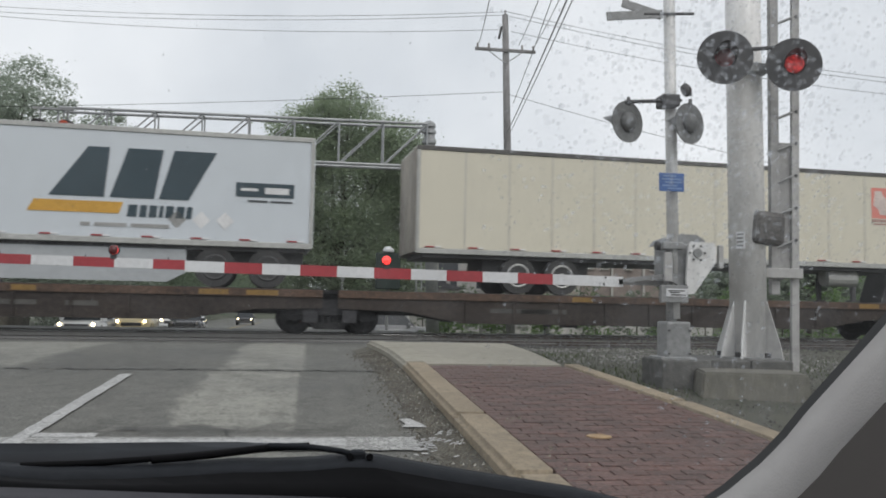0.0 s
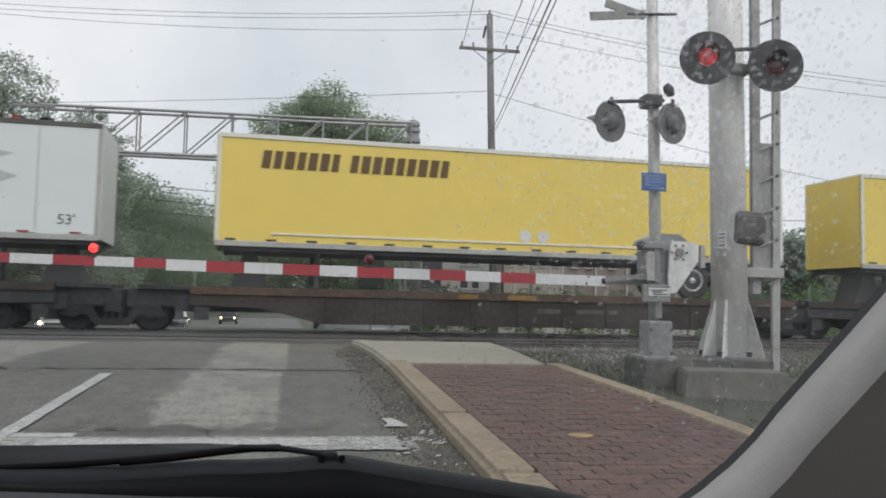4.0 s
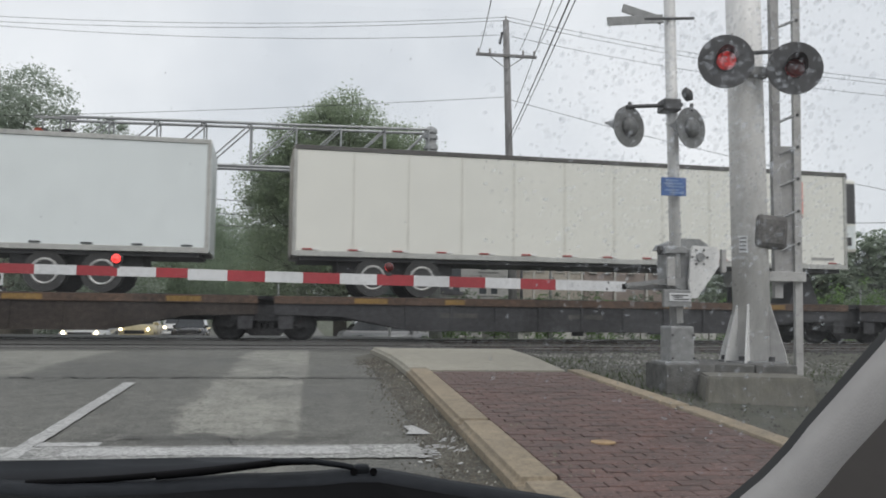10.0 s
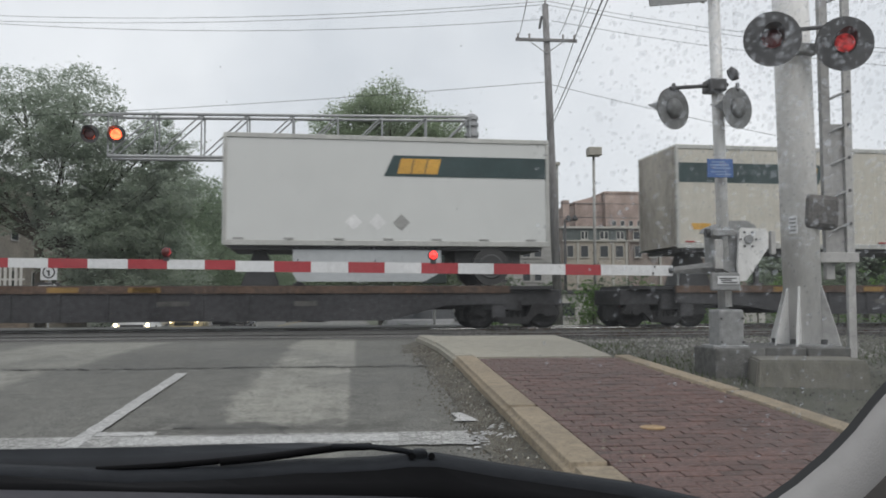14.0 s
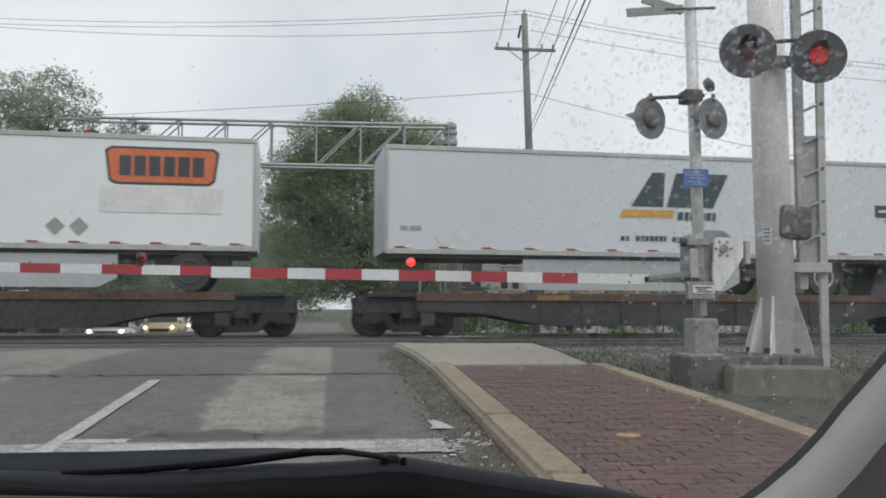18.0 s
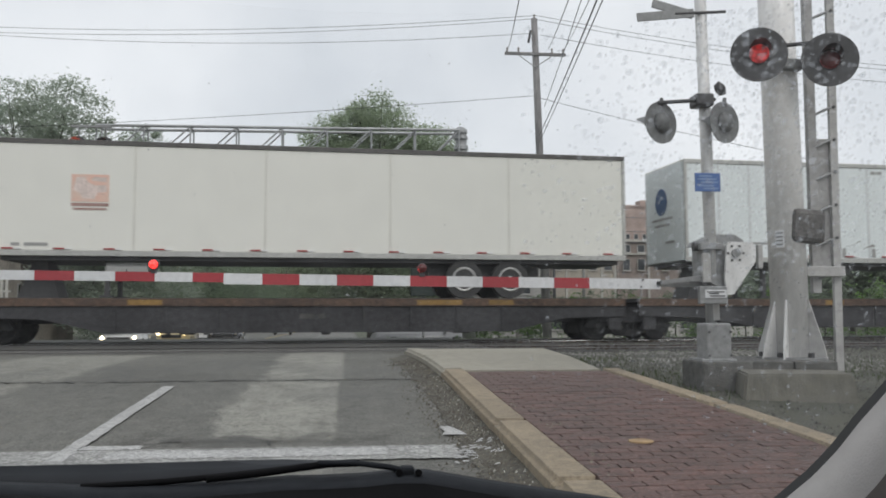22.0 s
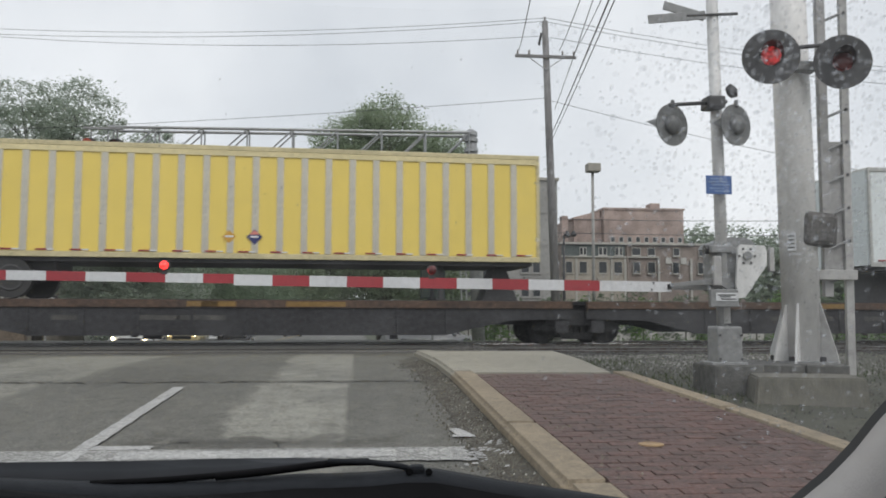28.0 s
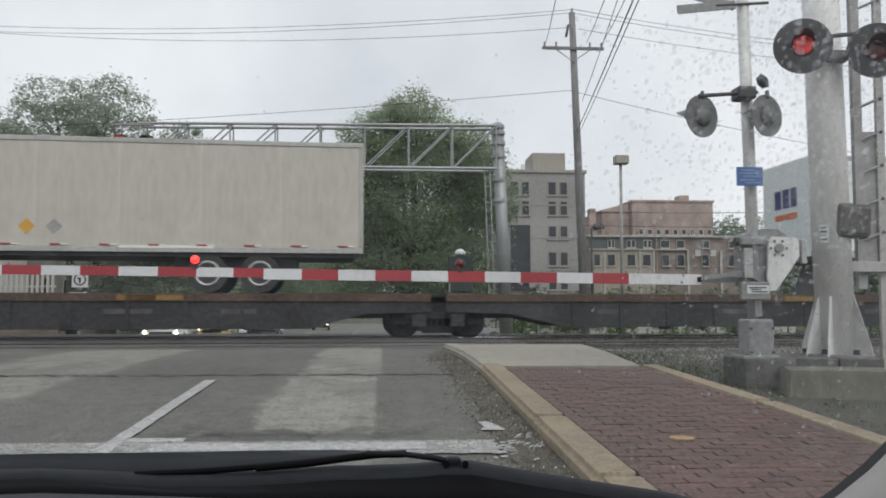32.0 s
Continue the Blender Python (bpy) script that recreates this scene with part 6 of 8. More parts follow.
# trailers ----------------------------------------------------------
def face(parent, name, pts, material, label="", y=-0.008, t=0.006):
    """A flat mark on the near side: outline in x (from the left end) and z (from the deck)."""
    return part(name, prism(pts, y - t, y), material, parent, label)


def rect(x0, z0, x1, z1, slant=0.0):
    return [(x0, z0), (x1, z0), (x1 + slant * (z1 - z0), z1), (x0 + slant * (z1 - z0), z1)]


def bars(parent, x, z, widths, h, gap, material, slant=0.0, label="row of plain blocks in place of a name", hole=None):
    for w in widths:
        face(parent, "name_block", rect(x, z, x + w, z + h, slant), material, label)
        x += w + gap


def diamond(parent, x, z, s, material):
    face(parent, "placard", [(x, z - s), (x + s, z), (x, z + s), (x - s, z)], material, "diamond placard")


ZB, ZT = 1.02, 3.90          # floor and roof of a box above the deck


def trailer(u, L, paint, label, side="plates", nose="left", rail=T_RAIL, top=T_RAIL, pitch=1.22, tyre_left=None, skirt=None, reefer=None, end=None, markers=MARK_RED, mark_n=None, rim=RIM):
    """A semi-trailer on the train; its own x runs along the train and y away from the road."""
    o = rolling("trailer", u, TRAIN_V, DECK, label, "trailer", "trailers on the train")
    W = 2.6
    endm = end or paint
    part("body", box(0.03, 0.0, ZB + 0.12, L - 0.03, W, ZT - 0.05, 0.0), [paint], o)
    part("roof", box(0.0, 0.01, ZT - 0.05, L, W - 0.01, ZT - 0.005, 0.0), T_IVORY, o, "pale sheet roof")
    for y0, y1 in ((-0.03, 0.03), (W - 0.03, W + 0.03)):
        part("top_rail", box(0, y0, ZT - 0.12, L, y1, ZT, 0.012), top, o)
        part("bottom_rail", box(0, y0, ZB, L, y1, ZB + 0.14, 0.012), rail, o, "aluminium bottom rail")
        for xx in (0, L - 0.09):
            part("corner_post", box(xx, y0, ZB + 0.14, xx + 0.09, y1, ZT - 0.12, 0.01), top if top is not T_DARKRAIL else rail, o)
    for xx, dx in ((-0.02, 0.05), (L - 0.03, 0.05)):
        part("end_wall", box(xx, 0.06, ZB + 0.05, xx + dx, W - 0.06, ZT - 0.06, 0.0), endm, o, "trailer end wall")
    part("floor_frame", box(0.2, 0.1, ZB - 0.1, L - 0.2, W - 0.1, ZB, 0.0), UNDER, o, "dark floor frame")
    n_ = max(2, round((L - 0.2) / pitch))
    if side == "plates":
        w = (L - 0.2) / n_
        pl = None
        for k in range(n_):
            if pl is None:
                pl = part("side_panel", box(0.006, -0.006, ZB + 0.145, w - 0.006, 0.004, ZT - 0.125, 0.0), paint, o)
                pl.location.x = 0.1
            else:
                again(pl, o, Matrix.Translation((0.1 + w * k, 0, 0)))
        sm = None
        for k in range(1, n_):
            if sm is None:
                sm = part("panel_seam", box(-0.03, -0.012, ZB + 0.145, 0.03, 0.003, ZT - 0.125, 0.0), T_SEAM_IV if paint in (T_IVORY, T_MILK) else T_SEAM_DK if paint in (T_CREAM, T_GREY) else T_SEAM, o)
                sm.location.x = 0.1 + w * k
            else:
                again(sm, o, Matrix.Translation((0.1 + w * k, 0, 0)))
    elif side == "ribs":
        n_ = round(L / 0.62)
        w = (L - 0.2) / n_
        pl = None
        for k in range(1, n_):
            if pl is None:
                pl = part("side_rib", box(-0.085, -0.028, ZB + 0.145, 0.085, 0.002, ZT - 0.16, 0.008), T_POST, o)
                pl.location.x = 0.1 + w * k
            else:
                again(pl, o, Matrix.Translation((0.1 + w * k, 0, 0)))
        part("upper_band", box(0, -0.034, ZT - 0.26, L, -0.004, ZT - 0.125, 0.005), YBAND, o)
    elif side == "corrugated":
        n_ = round(L / 0.42)
        w = (L - 0.2) / n_
        pl = None
        for k in range(n_):
            if pl is None:
                pl = part("side_fold", box(0.05, -0.026, ZB + 0.145, w - 0.05, 0.002, ZT - 0.16, 0.012), paint, o)
                pl.location.x = 0.1
            else:
                again(pl, o, Matrix.Translation((0.1 + w * k, 0, 0)))
    mn = mark_n or round(L / 1.15)
    mk = wk = None
    for k in range(mn):
        xx = 0.25 + (L - 0.9) * k / (mn - 1) if mn > 1 else 0.3
        if mk is None:
            mk = part("side_marker", box(0, -0.04, ZB + 0.16, 0.26, -0.008, ZB + 0.20), markers, o, "small reflective marker strip")
            mk.location.x = xx
        else:
            again(mk, o, Matrix.Translation((xx, 0, 0)))
        if markers is MARK_RED:
            if wk is None:
                wk = part("side_marker", box(0.265, -0.04, ZB + 0.163, 0.43, -0.008, ZB + 0.197), MARK_WHITE, o, "white half of a marker strip")
                wk.location.x = xx
            else:
                again(wk, o, Matrix.Translation((xx, 0, 0)))
    # running gear: axles at the end away from the nose
    ax = [L - 1.6, L - 2.9] if nose == "left" else [1.6, 2.9]
    if L < 10:
        ax = ax[:1]
    if tyre_left is not None:
        ax = tyre_left
    gear = box(min(ax) - 0.9, 0.45, 0.5, max(ax) + 0.9, W - 0.45, ZB - 0.1, 0.0)
    part("axle_frame", gear, UNDER, o)
    for a in ax:
        part("axle", cyl((a, 0.15, 0.5), (a, W - 0.15, 0.5), 0.07, seg=10), UNDER, o)
        for yy in (0.18, W - 0.18):
            wh = thing("wheel", Matrix.Translation((a, yy, 0.5)))
            wh.parent = o
            s = -1 if yy < 1 else 1
            part("tyre", cyl((0, -0.14, 0), (0, 0.14, 0), 0.5, seg=24), RUBBER, wh)
            part("rim", moved(lathe([(0.31, 0.0), (0.33, 0.02), (0.28, 0.03), (0.25, -0.02), (0.1, -0.02), (0.08, 0.03), (0.01, 0.035)], 20), pose(0, s * 0.13, 0, -90 * s, 0, 0)), rim, wh, "pale steel wheel rim" if rim is RIM else "dark wheel rim", True)
    lg = 2.6 if nose == "left" else L - 2.6
    if L < 10:
        lg = 1.9 if nose == "left" else L - 1.9
    for yy in (0.5, W - 0.5):
        part("landing_leg", box(lg - 0.06, yy - 0.06, 0.06, lg + 0.06, yy + 0.06, ZB - 0.05, 0.0), UNDER, o)
        part("leg_foot", box(lg - 0.15, yy - 0.12, 0.02, lg + 0.15, yy + 0.12, 0.07, 0.0), UNDER, o)
    hx = 0.9 if nose == "left" else L - 0.9
    part("hitch_stand", prism([(hx - 0.5, 0), (hx + 0.5, 0), (hx + 0.16, ZB - 0.1), (hx - 0.16, ZB - 0.1)], 0.8, 1.8), UNDER, o, "dark hitch stand under the king pin")
    if skirt:
        part("side_skirt", prism([(skirt[0] + 0.12, 0.10), (skirt[1] - 0.45, 0.10), (skirt[1], 0.34), (skirt[1], ZB), (skirt[0], ZB), (skirt[0], 0.3)], 0.10, 0.13), T_SKIRT, o, "pale grey side skirt with cut-off corners")
    if reefer:
        s = -1 if reefer == "left" else 1
        x0 = 0 if s < 0 else L
        xa, xb = sorted((x0 + s * 0.03, x0 + s * 0.62))
        part("cooling_unit", box(xa, 0.35, ZB + 0.55, xb, W - 0.35, ZT - 0.12, 0.07), T_IVORY, o, "white cooling unit on the nose")
        part("cooling_grille", box(xa + 0.05, 0.335, ZB + 1.42, xb - 0.05, 0.36, ZT - 0.25, 0.0), BLACK, o, "black grille")
        for k in range(7):
            zz = ZB + 1.5 + 0.16 * k
            part("grille_slat", box(xa + 0.07, 0.328, zz, xb - 0.07, 0.337, zz + 0.03), UNDER, o)
        part("unit_door", box(xa + 0.06, 0.338, ZB + 0.65, xb - 0.06, 0.355, ZB + 1.36, 0.006), T_WHITE, o, "white access door")
        part("unit_hatch", box(xa + 0.2, 0.326, ZB + 0.75, xb - 0.2, 0.34, ZB + 1.0, 0.0), BLACK, o)
        xf = xb if s > 0 else xa
        x1_, x2_ = sorted((xf - s * 0.004, xf + s * 0.012))
        part("front_grille", box(x1_, 0.5, ZB + 1.5, x2_, W - 0.5, ZT - 0.32), BLACK, o, "black grille across the front")
        part("front_door", box(x1_, 0.5, ZB + 0.7, x2_, W - 0.5, ZB + 1.4, 0.004), T_PALE, o)
        part("exhaust", cyl(((xa + xb) / 2, 0.42, ZT - 0.12), ((xa + xb) / 2, 0.42, ZT + 0.02), 0.04, seg=10), UNDER, o)
        part("fuel_tank", cyl((x0 - s * 3.6, 0.5, 0.72), (x0 - s * 2.6, 0.5, 0.72), 0.26, seg=14), T_RAIL, o, "fuel tank under the floor")
    return o


def arrow_name(o, x, z, sx=0.8, sz=1.0):
    """Three plain slanted blocks, a gold bar and a row of small blocks."""
    h = 1.12 * sz
    for a, c, d, e in ((0.0, 1.36, 0.92, 1.46), (1.5, 2.62, 1.92, 2.82), (2.74, 3.5, 3.1, 4.2)):
        face(o, "name_block", [(x + a * sx, z), (x + c * sx, z), (x + e * sx, z + h), (x + d * sx, z + h)], MARK_TEAL, "plain dark slanted blocks")
    face(o, "gold_bar", [(x - 0.5 * sx, z - 0.36 * sz), (x + 1.75 * sx, z - 0.36 * sz), (x + 1.85 * sx, z - 0.10 * sz), (x - 0.35 * sx, z - 0.10 * sz)], MARK_GOLD, "gold bar")
    bars(o, x + 1.95 * sx, z - 0.42 * sz, [0.24 * sx, 0.18 * sx, 0.2 * sx, 0.1 * sx, 0.21 * sx, 0.21 * sx, 0.14 * sx], 0.27 * sz, 0.06 * sx, MARK_TEAL, 0.1)


def small_panel(o, x, z):
    face(o, "dark_panel", rect(x, z, x + 1.45, z + 0.36), MARK_TEAL, "small dark panel with plain pale bars")
    face(o, "text_bar", rect(x + 0.12, z + 0.15, x + 0.55, z + 0.22), MARK_WHITE, "", -0.0145, 0.004)
    face(o, "text_bar", rect(x + 0.72, z + 0.09, x + 1.32, z + 0.25), MARK_WHITE, "", -0.0145, 0.004)
    bars(o, x + 0.3, z - 0.13, [0.5, 0.55], 0.05, 0.06, MARK_BLACK)


def sub_name(o, x, z, h=0.13):
    """Three short rows of small plain blocks."""
    bars(o, x, z, [0.12, 0.09], h, 0.04, MARK_TEAL, 0.1)
    bars(o, x + 0.44, z, [0.13, 0.09, 0.1, 0.12, 0.1, 0.1, 0.08], h * 1.15, 0.03, MARK_BLACK, 0.1)
    bars(o, x + 1.52, z, [0.11, 0.1, 0.15, 0.11, 0.1, 0.1, 0.09], h, 0.04, MARK_TEAL, 0.1)


def green_band(o, L, from_left, w=4.0):
    """The dark band with a gold block near the roof, at one end."""
    if from_left:
        face(o, "dark_band", [(0.05, ZT - 1.05), (w - 0.25, ZT - 1.05), (w, ZT - 0.5), (0.05, ZT - 0.5)], MARK_GREEN, "dark green band with a gold block")
        bars(o, w - 1.42, ZT - 0.98, [0.34, 0.33, 0.33], 0.40, 0.03, MARK_GOLD, 0.25)
        for ob in o.children:
            if ob.name.startswith("name_block"):
                ob.location.y = -0.007
    else:
        face(o, "dark_band", [(L - w, ZT - 1.05), (L - 0.05, ZT - 1.05), (L - 0.05, ZT - 0.5), (L - w + 0.25, ZT - 0.5)], MARK_GREEN, "dark green band with a gold block")
        bars(o, L - w + 0.35, ZT - 0.98, [0.34, 0.33, 0.33], 0.40, 0.03, MARK_GOLD, 0.25)
        for ob in o.children:
            if ob.name.startswith("name_block"):
                ob.location.y = -0.007


T_FADED = mat("faded_poster_print", (0.74, 0.62, 0.57), 0.6, var=0.2, scale=8)
POSTER_TEXT = mat("faded_poster_text", (0.40, 0.25, 0.22), 0.6, var=0.2, scale=20)


def poster(o, x, z, w=0.95, h=1.3, c=MARK_REDP):
    face(o, "red_poster", rect(x, z, x + w, z + h), c, "red square poster with a pale plain shape")
    for pts in ([(0.06, 0.42), (0.24, 0.30), (0.30, 0.12), (0.62, 0.10), (0.70, 0.34), (0.95, 0.36), (0.95, 0.62), (0.62, 0.60), (0.44, 0.72), (0.36, 0.90), (0.12, 0.90)], [(0.52, 0.78), (0.94, 0.72), (0.94, 0.90), (0.60, 0.92)]):
        face(o, "pale_shape", [(x + a * w, z + b * h) for a, b in pts], T_FADED, "", -0.0145, 0.004)
    face(o, "text_bar", rect(x, z - 0.11, x + w, z - 0.03), POSTER_TEXT)
    face(o, "text_bar", rect(x + 0.06, z - 0.2, x + w - 0.06, z - 0.15), POSTER_TEXT)


def number53(o, x, z, h=0.26, words="53'", turn=0.0):
    cu = bpy.data.curves.new("length_number", "FONT")
    cu.body, cu.size, cu.extrude = words, h * 1.35, 0.002
    tmp = bpy.data.objects.new("length_number", cu)
    scene.collection.objects.link(tmp)
    me = bpy.data.meshes.new_from_object(tmp.evaluated_get(bpy.context.evaluated_depsgraph_get()))
    bpy.data.objects.remove(tmp)
    me.materials.clear()
    me.materials.append(MARK_BLACK)
    ob = new("length_number", me)
    ob.parent = o
    ob.matrix_basis = pose(x, -0.011, z, 90, turn, 0)
    ob["label"] = "black painted characters " + words


def vents(o, xs_, z=ZT - 0.3):
    for xx in xs_:
        face(o, "vent", rect(xx, z, xx + 0.16, z + 0.09), MARK_GREY, "small roof vent")
        face(o, "vent", rect(xx + 0.2, z, xx + 0.36, z + 0.09), MARK_GREY)


L53, L28 = 16.15, 8.53
# A: cool-white with name, at the head of the view
o = trailer(1.35 - L53, L53, T_COOL, "cool-white semi-trailer with dark name blocks and a gold bar", "smooth", "left", skirt=(L53 - 7.5, L53 - 3.1), tyre_left=[L53 - 2.4, L53 - 1.1], rim=UNDER)
arrow_name(o, L53 - 6.35, ZB + 1.12, 0.93, 1.1)
bars(o, L53 - 5.6, ZB + 0.40, [0.22, 0.75, 0.9], 0.09, 0.1, MARK_GREY)
small_panel(o, L53 - 1.95, ZB + 1.28)
for k in range(3):
    diamond(o, L53 - 3.35 + 0.58 * k, ZB + 0.64, 0.22, (MARK_GREY, MARK_WHITE, MARK_WHITE)[k])
# B
o = trailer(4.04, L53, T_CREAM, "cream refrigerated semi-trailer with a red poster", "plates", "right", top=T_DARKRAIL, reefer="right", end=DIRT, tyre_left=[2.85, 4.1])
poster(o, L53 - 2.32, ZB + 1.5, 0.95, 0.92)
bars(o, L53 - 1.3, ZB + 0.24, [0.7, 0.4], 0.1, 0.06, MARK_GREY)
# C
o = trailer(23.38, L53, T_FROST, "plain cool-white semi-trailer with roof vents", "plates", "left", pitch=1.25, tyre_left=[L53 - 4.55, L53 - 3.26])
vents(o, (1.2, 7.2, 12.4))
bars(o, 0.9, ZB + 0.75, [0.5], 0.06, 0.1, MARK_GREY)
# E
o = trailer(43.86, L53, T_WHITE, "white panelled semi-trailer with grey diamond placards", "plates", "right", pitch=1.3, top=T_DARKRAIL, tyre_left=[2.95, 4.2])
for k in range(5):
    diamond(o, 6.05 + (0, .52, 1.2, 1.68, 2.6)[k], ZB + 0.62, 0.24, MARK_GREY)
bars(o, 2.1, ZB + 0.66, [0.38, 0.42, 0.7], 0.12, 0.04, MARK_GREY)
face(o, "faded_shape", [(11.8, ZB + 1.25), (13.6, ZB + 1.2), (14.3, ZB + 1.5), (13.4, ZB + 1.75), (14.2, ZB + 2.05), (13.0, ZB + 2.2), (12.0, ZB + 1.8)], mat("faded_logo", (0.50, 0.52, 0.525), 0.5), "faded grey shape of a removed emblem")
number53(o, L53 - 0.95, ZB + 0.38)
# F
o = trailer(62.74, L53, T_YELLOW, "yellow semi-trailer with dark name blocks near the roof", "smooth", "left", top=T_IVORY, markers=MARK_BLACK, mark_n=16)
BROWN = mat("brown_lettering", (0.13, 0.075, 0.02), 0.6)
x = 1.08
for ch in (0.30, 0.28, 0.33, 0.28, 0.31, 0.31, 0.26, 0, 0.28, 0.31, 0.31, 0.33, 0.30, 0.30, 0.33, 0.31, 0.28):
    if ch:
        face(o, "name_block", rect(x, ZT - 0.86, x + (ch - 0.05) * 0.86, ZT - 0.40, 0.14), BROWN, "row of plain dark blocks in place of a name")
    x += ((ch or 0.22) + 0.045) * 0.855
part("dent_strip", box(1.4, -0.03, ZB + 0.32, 12.0, -0.006, ZB + 0.37, 0.005), T_IVORY, o, "pale scraped rub rail")
for xx in (8.2, 8.7):
    face(o, "placard", [(xx + 0.17 * math.cos(a * 0.785), ZB + 0.55 + 0.17 * math.sin(a * 0.785)) for a in range(8)], MARK_WHITE, "round faded placard")
# G
o = trailer(81.6, L53, T_YELLOW, "yellow semi-trailer with dark name blocks near the roof", "smooth", "left", top=T_IVORY, markers=MARK_BLACK, mark_n=16)
bars(o, 1.2, ZT - 0.8, [0.2] * 7, 0.32, 0.05, BROWN, 0.14)
# H
o = trailer(102.73, L53, T_MIST, "cool-white semi-trailer with dark name blocks and a gold bar", "smooth", "right", skirt=(L53 - 11.4, L53 - 4.8), tyre_left=[1.7, 2.95])
arrow_name(o, L53 - 9.3, ZB + 1.35, 0.71, 0.9)
sub_name(o, L53 - 9.55, ZB + 0.52)
small_panel(o, L53 - 1.95, ZB + 1.15)
for k in range(3):
    diamond(o, L53 - 2.95 + 0.52 * k, ZB + 0.62, 0.22, (T_COOL, MARK_WHITE, MARK_WHITE)[k])
face(o, "yellow_tag", rect(L53 - 1.0, ZB + 0.36, L53 - 0.45, ZB + 0.5), MARK_GOLD)
# I
o = trailer(121.56, L53, T_MILK, "cream refrigerated semi-trailer with a red poster and grimy nose", "plates", "right", top=T_DARKRAIL, reefer="right", end=DIRT, pitch=2.4, tyre_left=[3.4, 4.75])
poster(o, L53 - 2.4, ZB + 1.6, 0.85, 0.75)
face(o, "stain", [(3.9, ZB + 1.4), (4.2, ZB + 1.35), (4.25, ZB + 2.5), (3.95, ZB + 2.6)], mat("rain_stain", (0.62, 0.60, 0.52), 0.6, var=0.12, scale=6), "brownish rain stain")
# J
o = trailer(140.8, L53, T_WHITE, "plain white semi-trailer with black length marks", "smooth", "left", markers=MARK_BLACK, tyre_left=[L53 - 3.8, L53 - 2.5])
number53(o, 0.45, ZB + 0.62)
diamond(o, 8.35, ZB + 0.62, 0.24, MARK_GREY)
# K
o = trailer(159.01, L53, T_IVORY, "ivory refrigerated semi-trailer with a red poster", "plates", "right", top=T_DARKRAIL, reefer="right", end=DIRT, pitch=1.5, tyre_left=[2.1, 3.4])
poster(o, L53 - 2.42, ZB + 1.6, 0.98, 0.94)
bars(o, L53 - 1.2, ZB + 0.26, [0.75], 0.08, 0.06, MARK_GREY)
# M
o = trailer(184.09, L28, T_WHITE, "short white corrugated trailer with navy name blocks and an orange wedge", "corrugated", "right", skirt=(2.6, 5.9), mark_n=11, tyre_left=[0.95])
for pts in (rect(5.5, 2.5, 6.08, 3.35, 0.18), rect(6.2, 2.5, 6.86, 3.35, 0.18), rect(6.98, 2.5, 7.62, 3.35, 0.18)):
    face(o, "name_block", pts, MARK_NAVY, "navy blocks in place of a name", -0.03)
face(o, "orange_wedge", [(5.35, 1.95), (5.42, 2.42), (7.75, 2.45), (5.55, 2.28)], MARK_ORANGE, "orange wedge", -0.03)
face(o, "orange_wedge", [(5.35, 1.93), (7.7, 2.42), (5.5, 2.24)], MARK_ORANGE, "orange wedge", -0.03)
bars(o, 6.35, 1.95, [0.14] * 7, 0.18, 0.04, MARK_NAVY, 0.1)
for ob in list(o.children):
    if ob.name.startswith("name_block") and "plain" in ob.get("label", ""):
        ob.location.y = -0.022
# N, O
for u0 in (201.29, 218.63):
    o = trailer(u0, L28, T_PALE, "short pale trailer with a dark green band and gold block", "smooth", "left", skirt=(1.75, 5.6), markers=MARK_GREY, mark_n=7, rim=UNDER)
    green_band(o, L28, False, 4.45)
    for k in range(3):
        diamond(o, 3.3 + 0.62 * k, ZB + 0.62, 0.22, (MARK_WHITE, MARK_WHITE, MARK_GREY)[k])
# P
o = trailer(230.77, L53, T_GREY, "dirty grey semi-trailer with a dark green band and gold block", "plates", "left", end=DIRT, pitch=1.9, markers=MARK_RED, tyre_left=[L53 - 4.6, L53 - 3.4])
green_band(o, L53, True, 4.55)
bars(o, 0.45, ZB + 0.52, [0.55, 0.6], 0.17, 0.1, MARK_GOLD)
face(o, "placard", [(7.55 + 0.2 * math.cos(a * 0.785), ZB + 0.58 + 0.2 * math.sin(a * 0.785)) for a in range(8)], MARK_REDP, "round red and white placard")
face(o, "placard_bar", rect(7.42, ZB + 0.53, 7.68, ZB + 0.63), MARK_WHITE, "", -0.0145, 0.004)
face(o, "placard", [(8.1 + 0.2 * math.cos(a * 0.785), ZB + 0.58 + 0.2 * math.sin(a * 0.785)) for a in range(8)], MARK_GREY)
part("scraped_strip", box(11.9, -0.035, ZB + 0.1, 15.6, -0.009, ZB + 0.16, 0.004), T_IVORY, o, "bright scraped rail")
# Q
o = trailer(256.1, L28, T_COOL, "short cool-white trailer with dark name blocks and a gold bar", "smooth", "left", skirt=(2.6, 5.8))
arrow_name(o, 2.9, ZB + 1.05, 0.8, 1.02)
# S
o = trailer(273.35, L28, T_WHITE, "short white trailer with an orange name panel", "smooth", "left", skirt=(1.6, 5.2), mark_n=9, rim=UNDER)
face(o, "orange_panel", [(4.95, 2.75), (5.1, 2.65), (7.35, 2.65), (7.5, 2.75), (7.6, 3.5), (7.45, 3.6), (5.0, 3.6), (4.85, 3.5)], MARK_BLACK, "orange name panel with a black rim")
face(o, "orange_field", [(5.0, 2.79), (5.12, 2.71), (7.33, 2.71), (7.45, 2.79), (7.53, 3.46), (7.42, 3.54), (5.03, 3.54), (4.92, 3.46)], MARK_ORANGE, "", -0.0145, 0.004)
bars(o, 5.2, 2.87, [0.28] * 6, 0.5, 0.07, MARK_BLACK)
